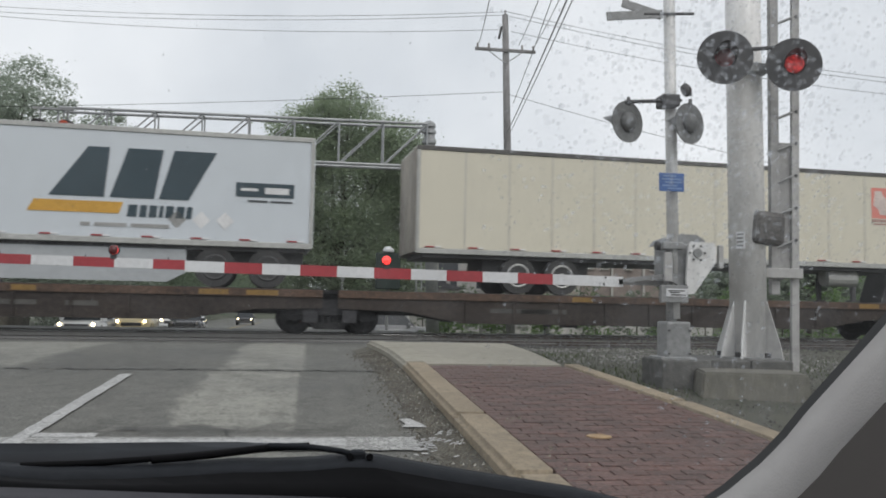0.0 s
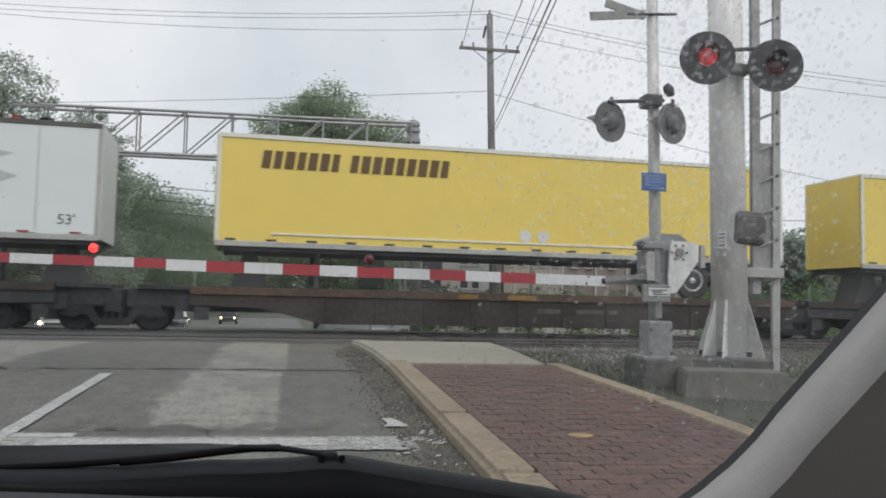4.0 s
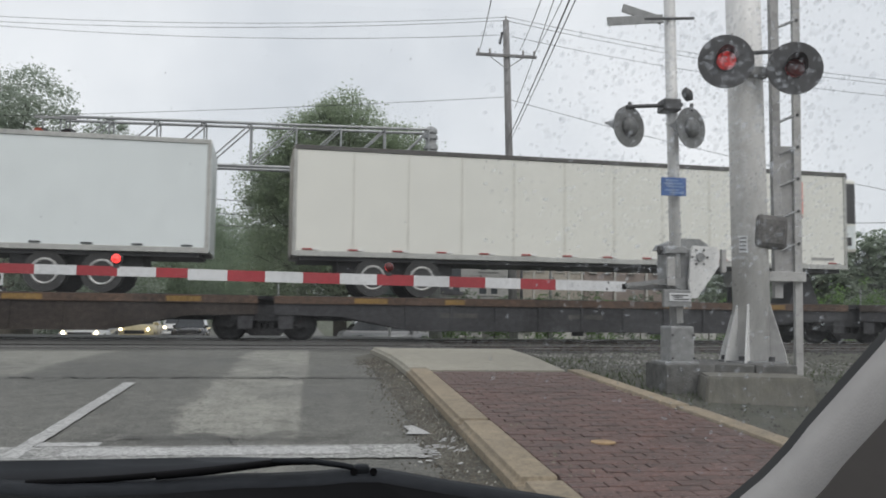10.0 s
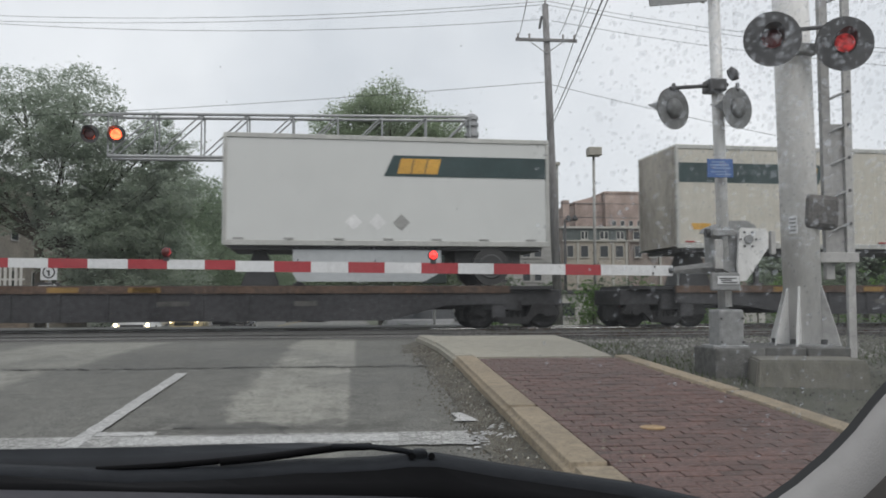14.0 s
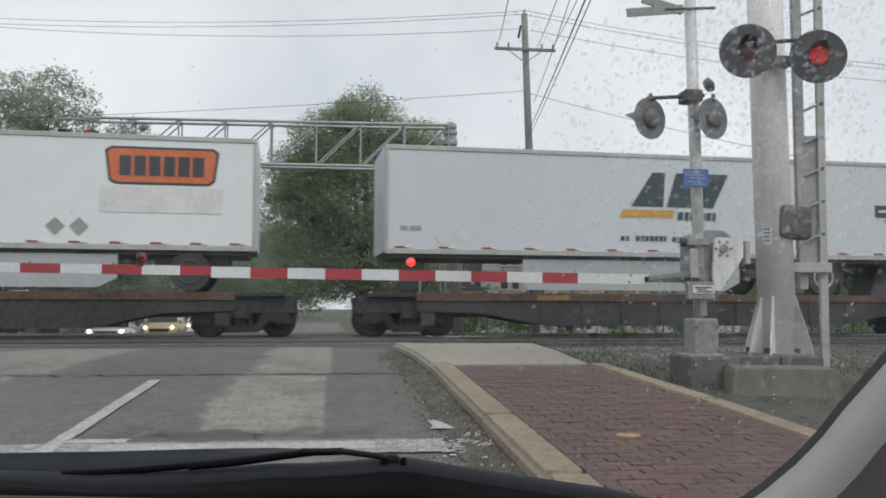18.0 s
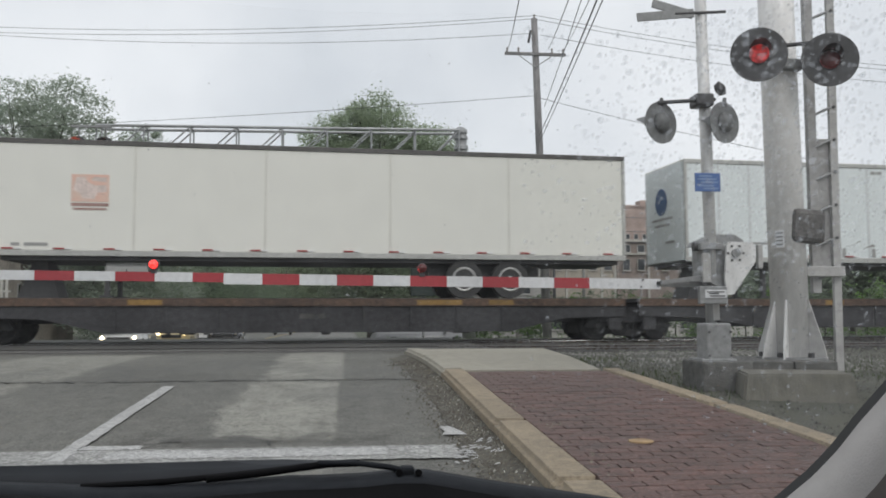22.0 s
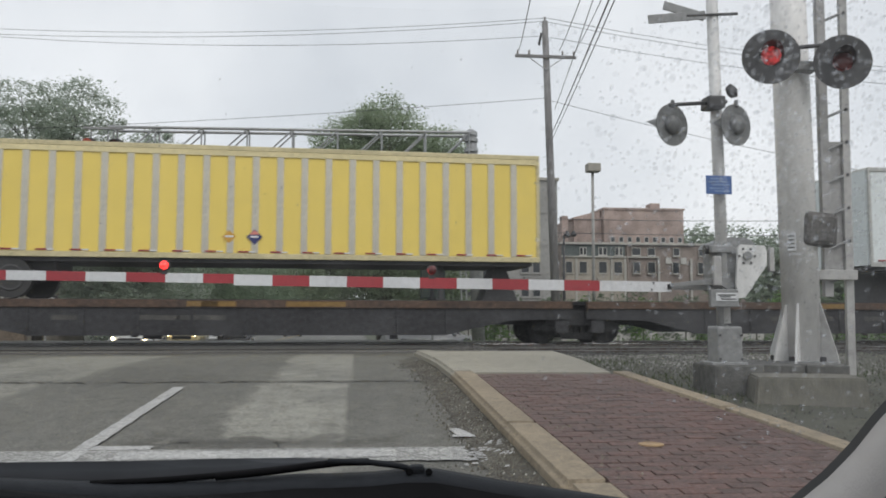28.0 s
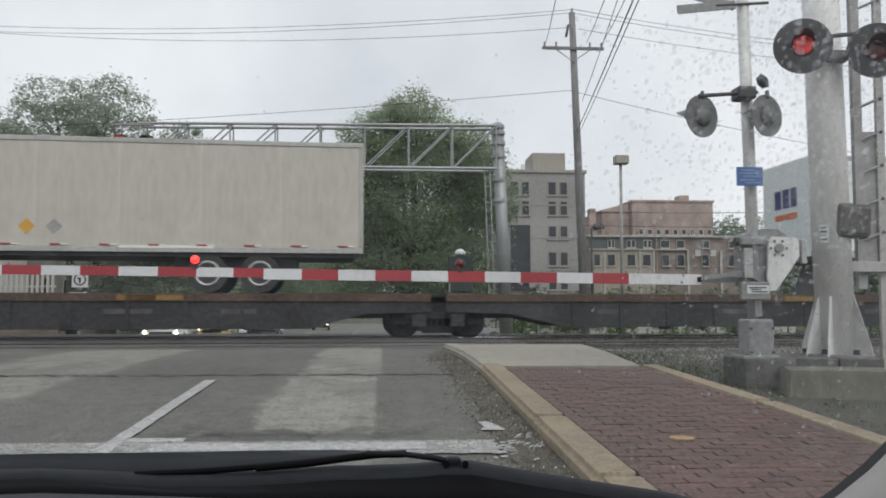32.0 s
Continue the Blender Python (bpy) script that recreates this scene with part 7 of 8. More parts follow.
for ob in list(o.children):
    if ob.name.startswith("name_block"):
        ob.location.y = -0.012
face(o, "clean_patch", rect(4.75, 1.95, 7.7, 2.6), MARK_WHITE, "brighter clean patch")
for k in range(2):
    diamond(o, 3.75 + 0.55 * k, ZB + 0.56, 0.23, MARK_GREY)
# T
o = trailer(285.17, L53, T_COOL, "cool-white semi-trailer with dark name blocks and a gold bar", "smooth", "right", skirt=(L53 - 12.4, L53 - 6.05), tyre_left=[L53 - 4.8, L53 - 3.45])
arrow_name(o, L53 - 9.33, ZB + 1.40, 0.70, 0.86)
sub_name(o, L53 - 9.65, ZB + 0.44)
small_panel(o, L53 - 1.75, ZB + 1.25)
bars(o, 0.4, ZB + 0.62, [0.2, 0.3], 0.12, 0.05, MARK_GREY)
for k in range(2):
    diamond(o, 1.5 + 0.6 * k, ZB + 0.48, 0.22, MARK_WHITE)
# U
o = trailer(302.49, L53, T_IVORY, "ivory refrigerated semi-trailer with an orange-red poster", "plates", "left", pitch=1.45, reefer="left", top=T_DARKRAIL, tyre_left=[L53 - 4.9, L53 - 3.6])
poster(o, 1.55, ZB + 1.55, 0.9, 0.95, mat("orange_red_poster", (0.62, 0.17, 0.10), 0.6, var=0.25, scale=9, dark=(0.64, 0.30, 0.22)))
bars(o, 0.4, ZB + 0.24, [0.2, 0.5], 0.07, 0.08, MARK_GREY)
face(o, "patch", rect(4.45, ZB + 0.78, 4.65, ZB + 0.92), MARK_GREY)
face(o, "scratch", [(10.6, ZB + 0.75), (11.0, ZB + 0.72), (11.9, ZB + 0.3), (11.75, ZB + 0.26), (11.0, ZB + 0.6), (10.6, ZB + 0.66)], MARK_GREY, "scraped dent")
# V
# end wall in a darker, mottled yellow than the sides
o = trailer(319.61, L53, T_YELLOW, "yellow semi-trailer with grey side posts and a black emblem", "ribs", "right", end=mat("grimy_yellow_end", (0.55, 0.44, 0.13), 0.6, var=0.3, scale=5), rail=YRAIL, top=YRAIL, markers=MARK_RED, mark_n=20)
EX, EZ = L53 - 2.42, ZT - 1.14
for pts in ([(0.30, 0.45), (1.02, 0.45), (1.02, 0.60), (0.26, 0.60), (0.08, 0.52), (0.0, 0.36), (0.16, 0.30)], [(0.0, 0.345), (0.15, 0.29), (0.30, 0.16), (0.44, 0.16), (0.44, 0.02), (0.24, 0.0), (0.05, 0.10)], [(0.36, 0.22), (1.02, 0.22), (1.02, 0.37), (0.36, 0.37)], [(0.48, 0.02), (0.62, 0.02), (0.62, 0.215), (0.48, 0.215)], [(0.72, 0.02), (1.0, 0.02), (1.0, 0.15), (0.72, 0.15)]):
    face(o, "emblem_bar", [(EX + a, EZ + b) for a, b in pts], MARK_BLACK, "black emblem of plain bars", -0.032)
for k in range(3):
    diamond(o, 7.0 + 0.75 * k, ZB + 0.62, 0.2, MARK_WHITE)
# W
o = trailer(336.82, L53, T_IVORY, "ivory refrigerated semi-trailer with a faded orange poster", "plates", "left", pitch=3.2, reefer="left", top=T_DARKRAIL, end=DIRT, tyre_left=[L53 - 4.5, L53 - 3.25])
poster(o, 1.8, ZB + 1.34, 0.88, 0.68, mat("faded_red_poster", (0.62, 0.34, 0.26), 0.6, var=0.3, scale=10, dark=(0.66, 0.54, 0.46)))
bars(o, 0.45, ZB + 0.24, [0.2, 0.55], 0.08, 0.1, MARK_GREY)
# X
o = trailer(354.71, 16.0, T_WHITE, "white corrugated semi-trailer with a blue roundel and black name blocks", "plates", "left", pitch=0.95, end=T_WHITE, mark_n=14)
x = 9.56
for w in (0.46, 0.16, 0.44, 0.46, 0.52, 0.54):
    face(o, "name_block", rect(x, ZB + 1.38, x + w * 1.14, ZB + 1.6, 0.0), MARK_BLACK, "black blocks in place of a name")
    x += w * 1.14 + 0.07
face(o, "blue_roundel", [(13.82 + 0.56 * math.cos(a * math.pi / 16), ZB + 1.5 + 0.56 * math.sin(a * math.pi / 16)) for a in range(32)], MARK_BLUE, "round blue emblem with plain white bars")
face(o, "emblem_bar", [(13.57, ZB + 1.62), (13.69, ZB + 1.62), (13.82, ZB + 1.2), (13.95, ZB + 1.62), (14.07, ZB + 1.62), (13.87, ZB + 1.05), (13.77, ZB + 1.05)], MARK_WHITE, "", -0.0145, 0.004)
for s in (-1, 1):
    for zz in (1.5, 1.6):
        face(o, "emblem_bar", [(13.82 + s * 0.22, ZB + zz - 0.02), (13.82 + s * 0.5, ZB + zz), (13.82 + s * 0.48, ZB + zz + 0.05), (13.82 + s * 0.24, ZB + zz + 0.04)], MARK_WHITE, "", -0.0145, 0.004)
number53(o, 14.42, ZB + 0.40, 0.24, "S313192R", -3.0)
bars(o, 1.9, ZB + 0.5, [0.9, 0.6], 0.06, 0.05, MARK_GREY)
vents(o, (5.8, 10.8, 15.2))
for k in range(9):
    rr = random.Random(400 + k)
    xx, zz = rr.uniform(3, 11), ZB + rr.uniform(0.28, 0.8)
    face(o, "scuff", [(xx, zz), (xx + rr.uniform(.1, .5), zz + rr.uniform(-.1, .2)), (xx + rr.uniform(.1, .4), zz + rr.uniform(.05, .25))], MARK_GREY, "grey scuff")
part("nose_roundel", cyl((-0.036, 1.45, 2.85), (-0.022, 1.45, 2.85), 0.40, seg=28), MARK_BLUE, o, "round blue emblem on the nose wall")
for zz, ya, yc in ((2.3, 0.7, 2.1), (2.12, 0.9, 1.9), (1.6, 0.6, 1.2)):
    part("nose_bar", box(-0.034, ya, zz, -0.022, yc, zz + 0.07), MARK_GREY, o, "grey bar on the nose wall")
for k in range(13):
    face(o, "scuff", rect(2.9 + 0.95 * k, ZB + 0.16, 3.02 + 0.95 * k, ZB + 0.42), MARK_GREY, "grey scuff at a panel foot")
# Y
o = trailer(374.23, L28, T_ASH, "short pale trailer with a dark green band and gold block", "smooth", "right", end=DIRT, skirt=(3.0, 6.6), markers=MARK_RED, mark_n=8, tyre_left=[7.6])
green_band(o, L28, True, 4.4)
for k in range(2):
    diamond(o, 3.2 + 0.58 * k, ZB + 0.66, 0.24, MARK_WHITE)
vents(o, (0.6, 2.0, 3.2), ZT - 0.32)
# Z
o = trailer(391.51, L28, T_COOL, "short cool-white trailer with dark name blocks and a gold bar", "smooth", "right", skirt=(3.0, 6.6), mark_n=7, tyre_left=[7.6])
arrow_name(o, 2.97, ZB + 1.05, 0.8, 1.04)
small_panel(o, 7.0, ZB + 1.25)
for k in range(2):
    diamond(o, 1.1 + 0.55 * k, ZB + 0.5, 0.2, MARK_WHITE)
# a, c
for u0 in (408.9, 426.37):
    o = trailer(u0, L53, T_YELLOW, "yellow semi-trailer with grey side posts", "ribs", "right" if u0 > 420 else "left", end=bpy.data.materials["grimy_yellow_end"], rail=YRAIL, top=YRAIL, markers=MARK_RED, mark_n=20, rim=UNDER)
    for xx, sz_, mm in ((8.68, 0.2, MARK_NAVY), (8.05, 0.17, MARK_GOLD)):
        face(o, "placard", [(xx, ZB + 0.56 - sz_), (xx + sz_, ZB + 0.56), (xx, ZB + 0.56 + sz_), (xx - sz_, ZB + 0.56)], mm, "diamond placard", -0.032)
        face(o, "placard_bar", rect(xx - 0.1, ZB + 0.54, xx + 0.1, ZB + 0.59), MARK_WHITE, "", -0.0385, 0.004)
    face(o, "placard_rim", [(8.68, ZB + 0.62), (8.8, ZB + 0.62), (8.68, ZB + 0.74), (8.56, ZB + 0.62)], MARK_REDP, "", -0.0385, 0.004)
# d
o = trailer(452.28, L28, T_WHITE, "short white trailer with an orange name panel", "smooth", "left", skirt=(1.9, 5.5), mark_n=11)
face(o, "orange_panel", [(5.3, 2.72), (5.42, 2.64), (7.68, 2.64), (7.8, 2.72), (7.9, 3.4), (7.78, 3.5), (5.3, 3.5), (5.2, 3.4)], MARK_BLACK, "orange name panel with a black rim")
face(o, "orange_field", [(5.36, 2.75), (5.45, 2.69), (7.65, 2.69), (7.74, 2.75), (7.84, 3.37), (7.75, 3.45), (5.34, 3.45), (5.26, 3.37)], MARK_ORANGE, "", -0.0145, 0.004)
bars(o, 5.55, 2.82, [0.27] * 6, 0.48, 0.07, MARK_BLACK)
for ob in list(o.children):
    if ob.name.startswith("name_block"):
        ob.location.y = -0.012
face(o, "clean_patch", rect(5.15, 2.0, 7.9, 2.58), MARK_WHITE, "brighter clean patch")
vents(o, (3.1, 5.6))
# e
o = trailer(464.27, L28, T_FROST, "plain short cool-white trailer with a paler upper band", "smooth", "right", mark_n=8, rim=UNDER)
face(o, "repair_band", rect(0.1, ZT - 0.85, 6.7, ZT - 0.15), T_WHITE, "slightly paler band near the roof")
face(o, "door_tag", rect(0.1, ZB + 0.5, 0.42, ZB + 1.1), MARK_WHITE)
face(o, "scuff", rect(7.4, ZB + 0.42, 8.1, ZB + 0.6), MARK_GREY)
# f
o = trailer(482.88, L53, T_GREY, "dirty beige semi-trailer with a dark green band and gold block", "plates", "left", pitch=1.9, markers=MARK_RED, tyre_left=[L53 - 3.9, L53 - 2.6])
green_band(o, L53, True, 4.55)
bars(o, 0.45, ZB + 0.5, [0.5, 0.6], 0.17, 0.1, MARK_GOLD)
diamond(o, 7.9, ZB + 0.62, 0.2, MARK_GOLD)
diamond(o, 8.55, ZB + 0.62, 0.2, MARK_GREY)
part("scraped_strip", box(10.1, -0.035, ZB + 0.1, 12.4, -0.009, ZB + 0.17, 0.004), T_IVORY, o, "bright scraped rail")
# g
o = trailer(511.46, L28, T_WHITE, "short white trailer with a navy and orange nose emblem", "corrugated", "left", mark_n=9)

for (u0, L_, nm) in ((184.09, L28, 0), (511.46, L28, 1)):
    for ob, u, v, z in ROLLING:
        if ob.name.startswith("trailer") and abs(u - u0) < 0.01:
            b = bmesh.new()
            for (y0, z0_, y1, z1_) in ((0.7, 2.55, 1.0, 3.1), (1.1, 2.55, 1.45, 3.1), (1.55, 2.55, 1.9, 3.1)):
                box(-0.036, y0, z0_, -0.022, y1, z1_, 0.0, b)
            part("nose_block", b, MARK_NAVY, ob, "navy blocks on the nose wall")
            part("nose_wedge", box(-0.036, 0.7, 2.2, -0.022, 1.9, 2.38), MARK_ORANGE, ob, "orange wedge on the nose wall")

number53(ows, -0.36, 2.125, 0.055, "ONE WAY")
for ob in ows.children:
    if ob.name.startswith("length_number"):
        ob.name, ob.location.y = "sign_words", -0.019
        ob["label"] = "black words ONE WAY"
# ------------------------------------------------------------------ the car that carries the camera
def spot(az, slope, r):
    a = radians(az)
    return (math.sin(a) * r, math.cos(a) * r, 1.25 + slope * r)


def sheet(rows):
    b = bmesh.new()
    vs = [[b.verts.new(p) for p in r] for r in rows]
    for r, s in zip(vs, vs[1:]):
        for i in range(len(r) - 1):
            b.faces.new((r[i], r[i + 1], s[i + 1], s[i]))
    return b


def solid_sheet(rows, down=0.02):
    b = sheet(rows)
    bmesh.ops.recalc_face_normals(b, faces=b.faces[:])
    r = bmesh.ops.extrude_face_region(b, geom=b.faces[:])
    bmesh.ops.translate(b, vec=(0, 0, -down), verts=[v for v in r["geom"] if isinstance(v, bmesh.types.BMVert)])
    bmesh.ops.recalc_face_normals(b, faces=b.faces[:])
    return b


own = thing("own_car", pose(0, 0, 0), "dark car interior behind a rain-specked windscreen", "car")
EDGE = [(-60, -0.112), (-40, -0.138), (-21.9, -0.1600), (-15.0, -0.1742), (-11.3, -0.1769), (-8.9, -0.1773), (-6.0, -0.1761), (-3.8, -0.1743), (-1.6, -0.1748), (1.2, -0.1735), (3.4, -0.1700), (5.3, -0.1702), (9.6, -0.1826), (13.3, -0.1910), (18.1, -0.2004), (22.0, -0.2128), (29, -0.232), (36, -0.25)]
DASH_LINE = [(-60, -0.135), (-40, -0.160), (-21.9, -0.1852), (-14.0, -0.2004), (-7.0, -0.2118), (5.2, -0.2219), (13.3, -0.2300), (22.0, -0.2440), (36, -0.28)]


def line_at(line, az):
    """The slope of a line of (azimuth, slope) at az."""
    for (a, p), (c, q) in zip(line, line[1:]):
        if az <= c:
            return p + (q - p) * (az - a) / (c - a)
    return line[-1][1]


LOW = [(a, s - (0.011 if a < -15 else 0.016)) for a, s in EDGE]
STRIP = [(a, line_at(DASH_LINE, a)) for a, s in EDGE]
part("cowl", solid_sheet([[spot(a, s, 1.0) for a, s in EDGE], [spot(a, s - 0.003, 0.985) for a, s in EDGE], [spot(a, s, 0.95) for a, s in LOW]]), COWL, own, "dark cowl below the windscreen", True)
part("screen_edge", solid_sheet([[spot(a, s - 0.0005, 0.945) for a, s in LOW], [spot(a, s, 0.92) for a, s in STRIP]]), GASKET, own, "black edge band of the windscreen", True)
# dashboard grey is raised in the colour to stand for its reflection
part("dashboard", solid_sheet([[spot(a, s - 0.001, 0.915) for a, s in STRIP], [spot(a, s - 0.012, 0.88) for a, s in STRIP], [spot(a, s - 0.12, 0.7) for a, s in STRIP], [spot(a, s - 0.6, 0.5) for a, s in STRIP]]), mat("dash_top", (0.062, 0.059, 0.068), 0.7, spec=0.2, var=0.1, scale=20, bump=0.15, bscale=300), own, "dark grey dashboard top", True)
HOOD_T = [(-60, -0.10), (-40, -0.125), (-21.95, -0.1455), (-18.1, -0.1494), (-14.04, -0.1528), (-7.8, -0.1552), (-3.8, -0.1564), (-1.6, -0.1585)]
HOOD_B = [(-60, -0.13), (-40, -0.155), (-21.95, -0.1640), (-18.1, -0.1700), (-14.04, -0.1745), (-7.8, -0.1722), (-3.8, -0.1672), (-1.6, -0.1640)]
part("bonnet_corner", solid_sheet([[spot(a, s, 1.04) for a, s in HOOD_T], [spot(a, s, 1.02) for a, s in HOOD_B]], 0.004), BONNET, own, "rear corner of the dark bonnet", True)


def tube(pts, rad, seg=8):
    """One bent rod through pts."""
    b = bmesh.new()
    prev = None
    for i, v in enumerate(pts):
        d = (Vector(pts[min(i + 1, len(pts) - 1)]) - Vector(pts[max(i - 1, 0)])).normalized()
        s = d.cross(Vector((0, 0, 1))).normalized()
        up = s.cross(d)
        ring = [b.verts.new(Vector(v) + (s * math.cos(6.2832 * k / seg) + up * math.sin(6.2832 * k / seg)) * rad) for k in range(seg)]
        if prev:
            for k in range(seg):
                b.faces.new((prev[k], prev[(k + 1) % seg], ring[(k + 1) % seg], ring[k]))
        prev = ring
    return b


part("wiper_blade", tube([spot(*p, 0.99) for p in ((-16.5, -0.1745), (-15.2, -0.1748), (-13.0, -0.1752), (-11.3, -0.1747), (-9.4, -0.1735), (-7.45, -0.1717), (-5.6, -0.1696), (-3.84, -0.1668), (-1.63, -0.1632), (0.79, -0.1632))], 0.0036), GASKET, own, "black wiper blade at rest", True)
part("wiper_spine", tube([spot(*p, 0.986) for p in ((-9.0, -0.1745), (-5.6, -0.1712), (-3.0, -0.1662), (-1.0, -0.1628), (0.9, -0.1622))], 0.0042), GASKET, own, "thick spine of the wiper blade", True)
part("wiper_arm", tube([spot(*p, 0.984) for p in ((-1.8, -0.1612), (0.79, -0.1626), (2.0, -0.1655), (3.03, -0.1680), (4.35, -0.1735))], 0.0034), COWL, own, "dark wiper arm", True)
part("wiper_joint", box(*[c - 0.009 for c in spot(4.1, -0.1755, 0.983)], *[c + 0.009 for c in spot(4.1, -0.1755, 0.983)], 0.004), COWL, own)
for a_ in (3.6, 4.9):
    part("wiper_nut", cyl(spot(a_, -0.1745, 0.975), spot(a_, -0.1745, 0.967), 0.004, seg=10), GASKET, own)
PIL = [(22.0, -0.250), (24.5, -0.226), (25.6, -0.2195), (26.6, -0.2100), (27.3, -0.2000), (28.1, -0.1890), (28.9, -0.1755), (29.8, -0.1610), (30.6, -0.1455), (31.4, -0.1290), (32.6, -0.1000), (36.2, -0.022), (38.4, 0.027), (44, 0.16), (52, 0.36)]
part("rubber_seal", solid_sheet([[spot(a - 0.16, s + 0.003, 0.86) for a, s in PIL], [spot(a + 0.30, s - 0.007, 0.84) for a, s in PIL]], 0.008), SEAL, own, "black rubber windscreen seal")
part("pillar_trim", solid_sheet([[spot(a + 0.16, s - 0.003, 0.838) for a, s in PIL], [spot(a + 1.0, s - 0.018, 0.81) for a, s in PIL], [spot(a + 2.1, s - 0.04, 0.775) for a, s in PIL]], 0.01), TRIM_GREY, own, "grey windscreen pillar trim", True)
# pillar gets a darker brown further in from its edge
part("pillar_side", solid_sheet([[spot(a + 2.1, s - 0.04, 0.774) for a, s in PIL], [spot(a + 8, s - 0.15, 0.70) for a, s in PIL], [spot(a + 24, s - 0.5, 0.62) for a, s in PIL]], 0.01), mat("door_trim_dark", (0.105, 0.092, 0.084), 0.8, var=0.1), own, "darker inner part of the pillar", True)

# unseen cabin shell, added to keep sky light off the dashboard
part("headliner", box(-0.85, -2.2, 1.66, 0.85, 0.42, 1.70, 0.01), TRIM_GREY, own, "grey unseen roof lining added to shade the dash")
part("rear_wall", box(-0.85, -2.24, 0.3, 0.85, -2.2, 1.7), DASH, own)
part("floor_pan", box(-0.85, -2.2, 0.26, 0.85, 0.9, 0.3), DASH, own)
for sx in (-0.9, 0.86):
    part("door_panel", box(sx, -2.2, 0.3, sx + 0.04, 0.5, 1.12), DASH, own)
part("bonnet", solid_sheet([[(-0.8, 1.06, 0.87), (0, 1.06, 0.96), (0.8, 1.06, 0.87)], [(-0.8, 1.6, 0.76), (0, 1.6, 0.84), (0.8, 1.6, 0.76)], [(-0.72, 2.1, 0.64), (0, 2.15, 0.70), (0.72, 2.1, 0.64)]], 0.03), BONNET, own, "dark bonnet below the line of sight", True)
# outside of the car
for sx in (-1, 1):
    x0, x1 = sorted((sx * 0.905, sx * 0.945))
    b = bmesh.new()
    prof = [(2.2, 0.3), (2.22, 0.5), (2.05, 0.6), (1.06, 0.84), (0.5, 1.0), (-2.2, 1.06), (-2.42, 0.95), (-2.45, 0.3), (-1.78, 0.28), (-1.7, 0.55), (-1.4, 0.68), (-1.1, 0.55), (-1.02, 0.28), (1.05, 0.28), (1.13, 0.52), (1.42, 0.62), (1.72, 0.52), (1.8, 0.28)]
    lo, hi = [b.verts.new((x0, p, q)) for p, q in prof], [b.verts.new((x1, p, q)) for p, q in prof]
    b.faces.new(lo)
    b.faces.new(hi[::-1])
    for i in range(len(prof)):
        j = (i + 1) % len(prof)
        b.faces.new((lo[j], lo[i], hi[i], hi[j]))
    bmesh.ops.recalc_face_normals(b, faces=b.faces[:])
    part("side_body", b, BONNET, own, "dark painted car side")
    for yy in (1.42, -1.4):
        wh = thing("wheel", Matrix.Translation((sx * 0.83, yy, 0.32 + ground_z(0, yy))))
        wh.parent = own
        part("tyre", cyl((-0.1, 0, 0), (0.1, 0, 0), 0.31, seg=24), RUBBER, wh)
        part("rim", cyl((sx * 0.09, 0, 0), (sx * 0.112, 0, 0), 0.2, seg=16), RIM, wh)
    part("rear_pillar", cyl((sx * 0.88, -2.1, 1.04), (sx * 0.7, -1.75, 1.69), 0.05, seg=8), BONNET, own)
    part("door_pillar", cyl((sx * 0.9, -0.75, 1.0), (sx * 0.72, -0.7, 1.69), 0.04, seg=8), BONNET, own)
part("front_bumper", box(-0.9, 2.1, 0.3, 0.9, 2.28, 0.55, 0.05), BONNET, own)
part("rear_bumper", box(-0.9, -2.52, 0.3, 0.9, -2.4, 0.95, 0.05), BONNET, own)
part("roof_skin", box(-0.8, -2.0, 1.705, 0.8, 0.38, 1.74, 0.015), BONNET, own, "dark painted roof")
# rain drops on the windscreen
DROP = bpy.data.materials.new("rain_drop")
DROP.use_nodes = True
n, l = DROP.node_tree.nodes, DROP.node_tree.links
n.clear()
out, tr, df, mx = n.new("ShaderNodeOutputMaterial"), n.new("ShaderNodeBsdfTransparent"), n.new("ShaderNodeBsdfTranslucent"), n.new("ShaderNodeMixShader")
df.inputs[0].default_value = (0.66, 0.68, 0.71, 1)
geo, ram = n.new("ShaderNodeNewGeometry"), n.new("ShaderNodeMapRange")
ram.inputs["To Min"].default_value, ram.inputs["To Max"].default_value = 0.05, 0.34
l.new(geo.outputs["Random Per Island"], ram.inputs["Value"])
att, mul = n.new("ShaderNodeAttribute"), n.new("ShaderNodeMath")
att.attribute_name = "thick"
mul.operation = "MULTIPLY"
l.new(ram.outputs[0], mul.inputs[0])
l.new(att.outputs["Fac"], mul.inputs[1])
l.new(mul.outputs[0], mx.inputs[0])
l.new(tr.outputs[0], mx.inputs[1])
l.new(df.outputs[0], mx.inputs[2])
l.new(mx.outputs[0], out.inputs[0])


def on_screen(az, slope):
    """Where a look from the seat meets the raked glass."""
    d = Vector((math.sin(radians(az)), math.cos(radians(az)), slope))
    k = (1.02 * 0.75 + 0.27 * 0.62) / (d.y * 0.75 + d.z * 0.62) * 0.9
    return Vector((0, 0, 1.25)) + d * k


r = random.Random(77)
vs, fs = [], []


thick = []


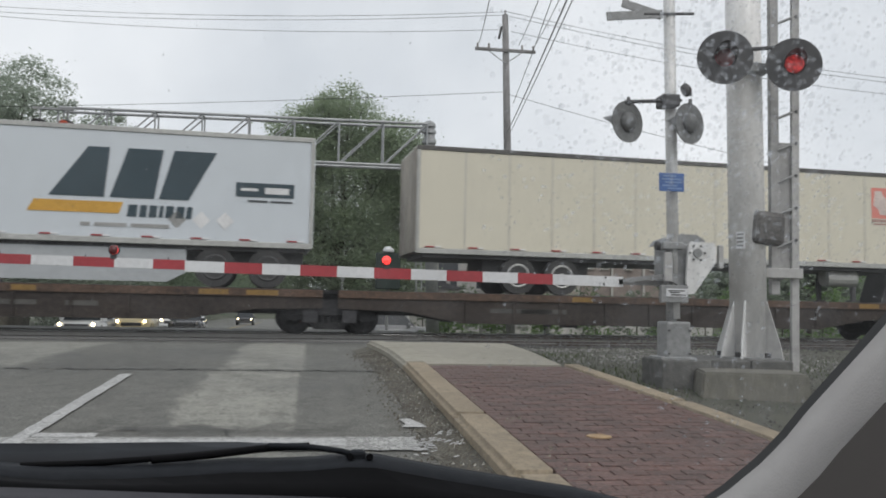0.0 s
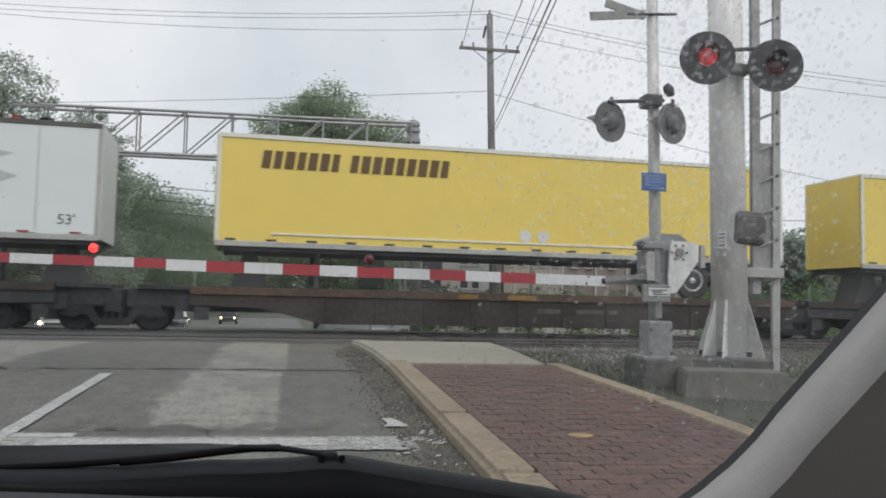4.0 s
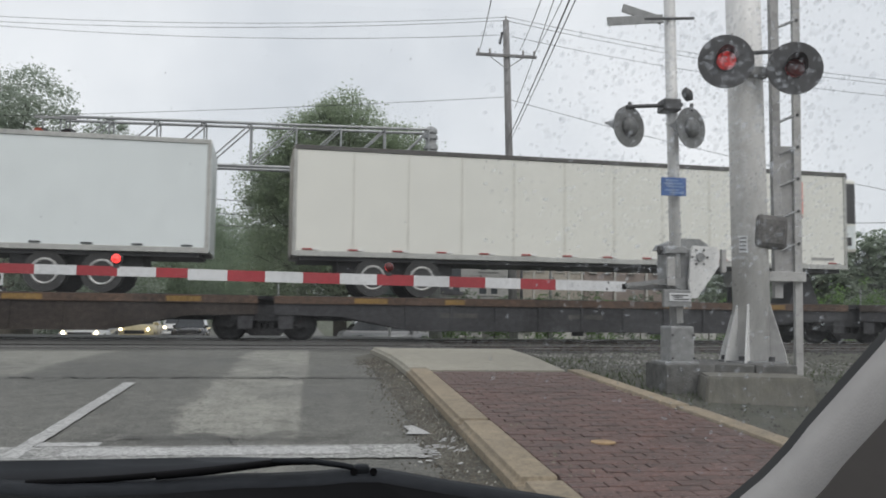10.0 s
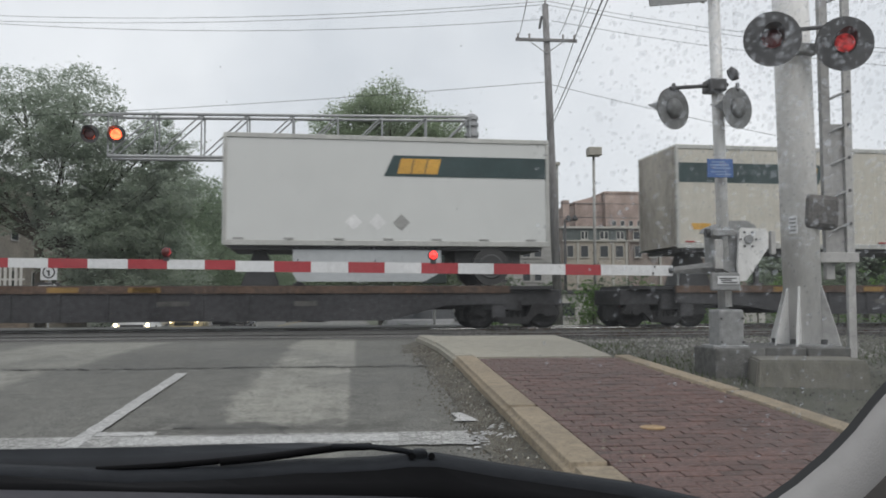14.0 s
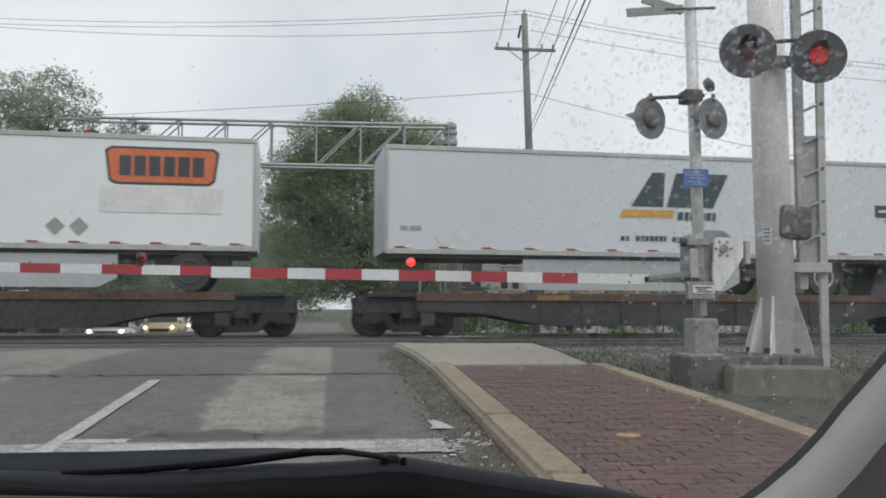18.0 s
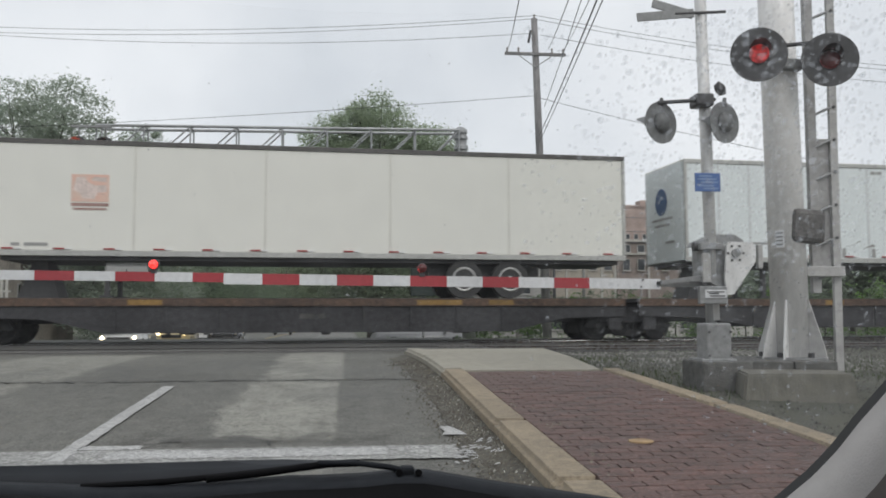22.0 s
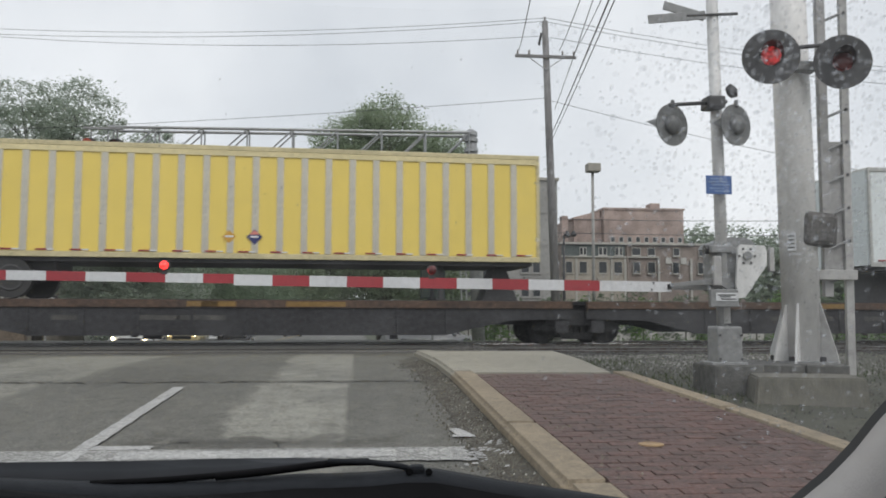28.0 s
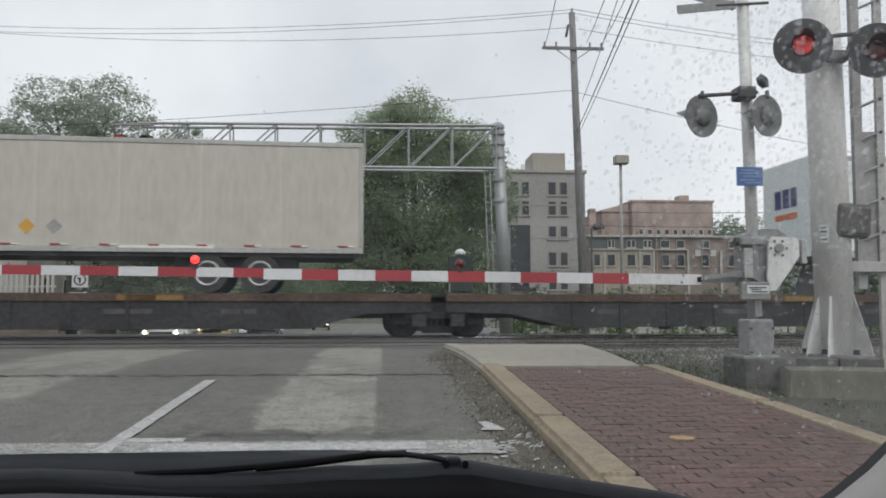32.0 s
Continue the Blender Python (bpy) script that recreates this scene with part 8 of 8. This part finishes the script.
def drop(az, slope, s):
    """A flattened bead of water: thick in the middle, thinning to its rim."""
    c = on_screen(az, slope) * 0.996 + Vector((0, 0, 1.25)) * 0.004
    k0 = len(vs)
    sx, sz = s * r.uniform(.7, 1.3), s * r.uniform(.7, 1.5)
    for rad, th in ((1.0, 0.0), (0.6, 0.8)):
        for i in range(8):
            a = i * math.pi / 4
            w_ = rad * r.uniform(.85, 1.15)
            vs.append((c.x + w_ * sx * math.cos(a), c.y - 0.5 * w_ * sz * math.sin(a), c.z + 0.8 * w_ * sz * math.sin(a)))
            thick.append(th)
    vs.append((c.x, c.y - 0.0008, c.z))
    thick.append(1.0)
    for i in range(8):
        j = (i + 1) % 8
        fs.append((k0 + i, k0 + j, k0 + 8 + j, k0 + 8 + i))
        fs.append((k0 + 8 + i, k0 + 8 + j, k0 + 16))


for _ in range(4200):
    az = r.choice((r.uniform(12, 40), r.uniform(17, 38), r.uniform(20, 36), r.uniform(24, 34)))
    lo = -0.10 if az < 22 else -0.17
    sl = r.uniform(lo, 0.36)
    if sl < 0.05 and r.random() < 0.7:
        continue
    drop(az, sl, 0.0040 * r.choice((r.uniform(0.3, 0.8), r.uniform(0.4, 1.2))))
for _ in range(220):
    drop(r.uniform(-36, 18), r.uniform(-0.05, 0.36), 0.0013 * r.uniform(0.4, 1.2))
me = bpy.data.meshes.new("rain_drops")
me.from_pydata(vs, [], fs)
me.attributes.new("thick", "FLOAT", "POINT").data.foreach_set("value", thick)
me.materials.append(DROP)
rd = new("rain_drops", me)
rd.visible_shadow = False
tagged(rd, "small rain drops scattered on the windscreen", "rain drops", kind="stuff")

# thin greyish haze veil added on the wet windscreen to lift darks, a heavier film past the wiper's arc
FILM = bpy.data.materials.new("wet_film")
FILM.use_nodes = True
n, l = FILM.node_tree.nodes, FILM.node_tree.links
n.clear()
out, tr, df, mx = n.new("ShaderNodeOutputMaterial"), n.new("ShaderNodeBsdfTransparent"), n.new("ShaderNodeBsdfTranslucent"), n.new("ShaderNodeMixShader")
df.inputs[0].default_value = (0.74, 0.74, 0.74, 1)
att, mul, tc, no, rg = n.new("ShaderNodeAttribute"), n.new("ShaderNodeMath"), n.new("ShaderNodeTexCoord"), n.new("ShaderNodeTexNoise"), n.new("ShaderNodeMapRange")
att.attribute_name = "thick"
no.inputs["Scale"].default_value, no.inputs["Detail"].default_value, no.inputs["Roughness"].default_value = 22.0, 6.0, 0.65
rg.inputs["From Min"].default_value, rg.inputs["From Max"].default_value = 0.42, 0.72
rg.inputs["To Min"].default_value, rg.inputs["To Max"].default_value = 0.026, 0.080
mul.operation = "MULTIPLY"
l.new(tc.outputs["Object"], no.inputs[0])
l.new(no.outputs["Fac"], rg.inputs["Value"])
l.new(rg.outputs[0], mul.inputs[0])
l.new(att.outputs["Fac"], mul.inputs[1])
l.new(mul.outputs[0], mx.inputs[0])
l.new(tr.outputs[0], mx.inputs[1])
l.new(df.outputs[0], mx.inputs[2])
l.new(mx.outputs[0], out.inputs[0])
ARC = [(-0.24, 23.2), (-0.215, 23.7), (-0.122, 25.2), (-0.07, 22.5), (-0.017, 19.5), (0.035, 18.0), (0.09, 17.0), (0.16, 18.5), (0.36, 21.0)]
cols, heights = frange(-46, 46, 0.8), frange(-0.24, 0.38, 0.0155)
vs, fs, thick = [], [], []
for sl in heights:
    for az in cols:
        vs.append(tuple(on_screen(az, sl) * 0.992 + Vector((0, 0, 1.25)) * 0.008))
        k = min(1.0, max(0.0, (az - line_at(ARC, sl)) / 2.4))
        # the constant share is the haze veil, the rest the wet film
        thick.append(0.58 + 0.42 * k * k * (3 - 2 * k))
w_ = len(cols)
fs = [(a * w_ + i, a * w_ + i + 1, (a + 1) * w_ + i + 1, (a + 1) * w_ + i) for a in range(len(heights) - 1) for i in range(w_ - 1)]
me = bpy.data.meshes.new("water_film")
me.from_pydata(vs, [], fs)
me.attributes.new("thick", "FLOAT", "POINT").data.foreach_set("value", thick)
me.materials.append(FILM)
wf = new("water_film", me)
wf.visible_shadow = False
tagged(wf, "thin greyish haze veil and water film on the wet windscreen", "water film", kind="stuff")


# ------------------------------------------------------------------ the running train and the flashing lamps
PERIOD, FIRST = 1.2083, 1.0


def motions():
    times = [2.0 * i for i in range(17)]
    for ob, u, v, z in ROLLING:
        walk(ob, [(t, at_track(u - gone(t), v, z)) for t in times])
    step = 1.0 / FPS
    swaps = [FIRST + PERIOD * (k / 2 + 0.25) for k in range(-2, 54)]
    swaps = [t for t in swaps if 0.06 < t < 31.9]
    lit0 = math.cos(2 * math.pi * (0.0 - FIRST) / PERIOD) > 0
    # discs are flipped half round by keys to stand for the flashing
    for hold, m, phase in FLASH_DISCS:
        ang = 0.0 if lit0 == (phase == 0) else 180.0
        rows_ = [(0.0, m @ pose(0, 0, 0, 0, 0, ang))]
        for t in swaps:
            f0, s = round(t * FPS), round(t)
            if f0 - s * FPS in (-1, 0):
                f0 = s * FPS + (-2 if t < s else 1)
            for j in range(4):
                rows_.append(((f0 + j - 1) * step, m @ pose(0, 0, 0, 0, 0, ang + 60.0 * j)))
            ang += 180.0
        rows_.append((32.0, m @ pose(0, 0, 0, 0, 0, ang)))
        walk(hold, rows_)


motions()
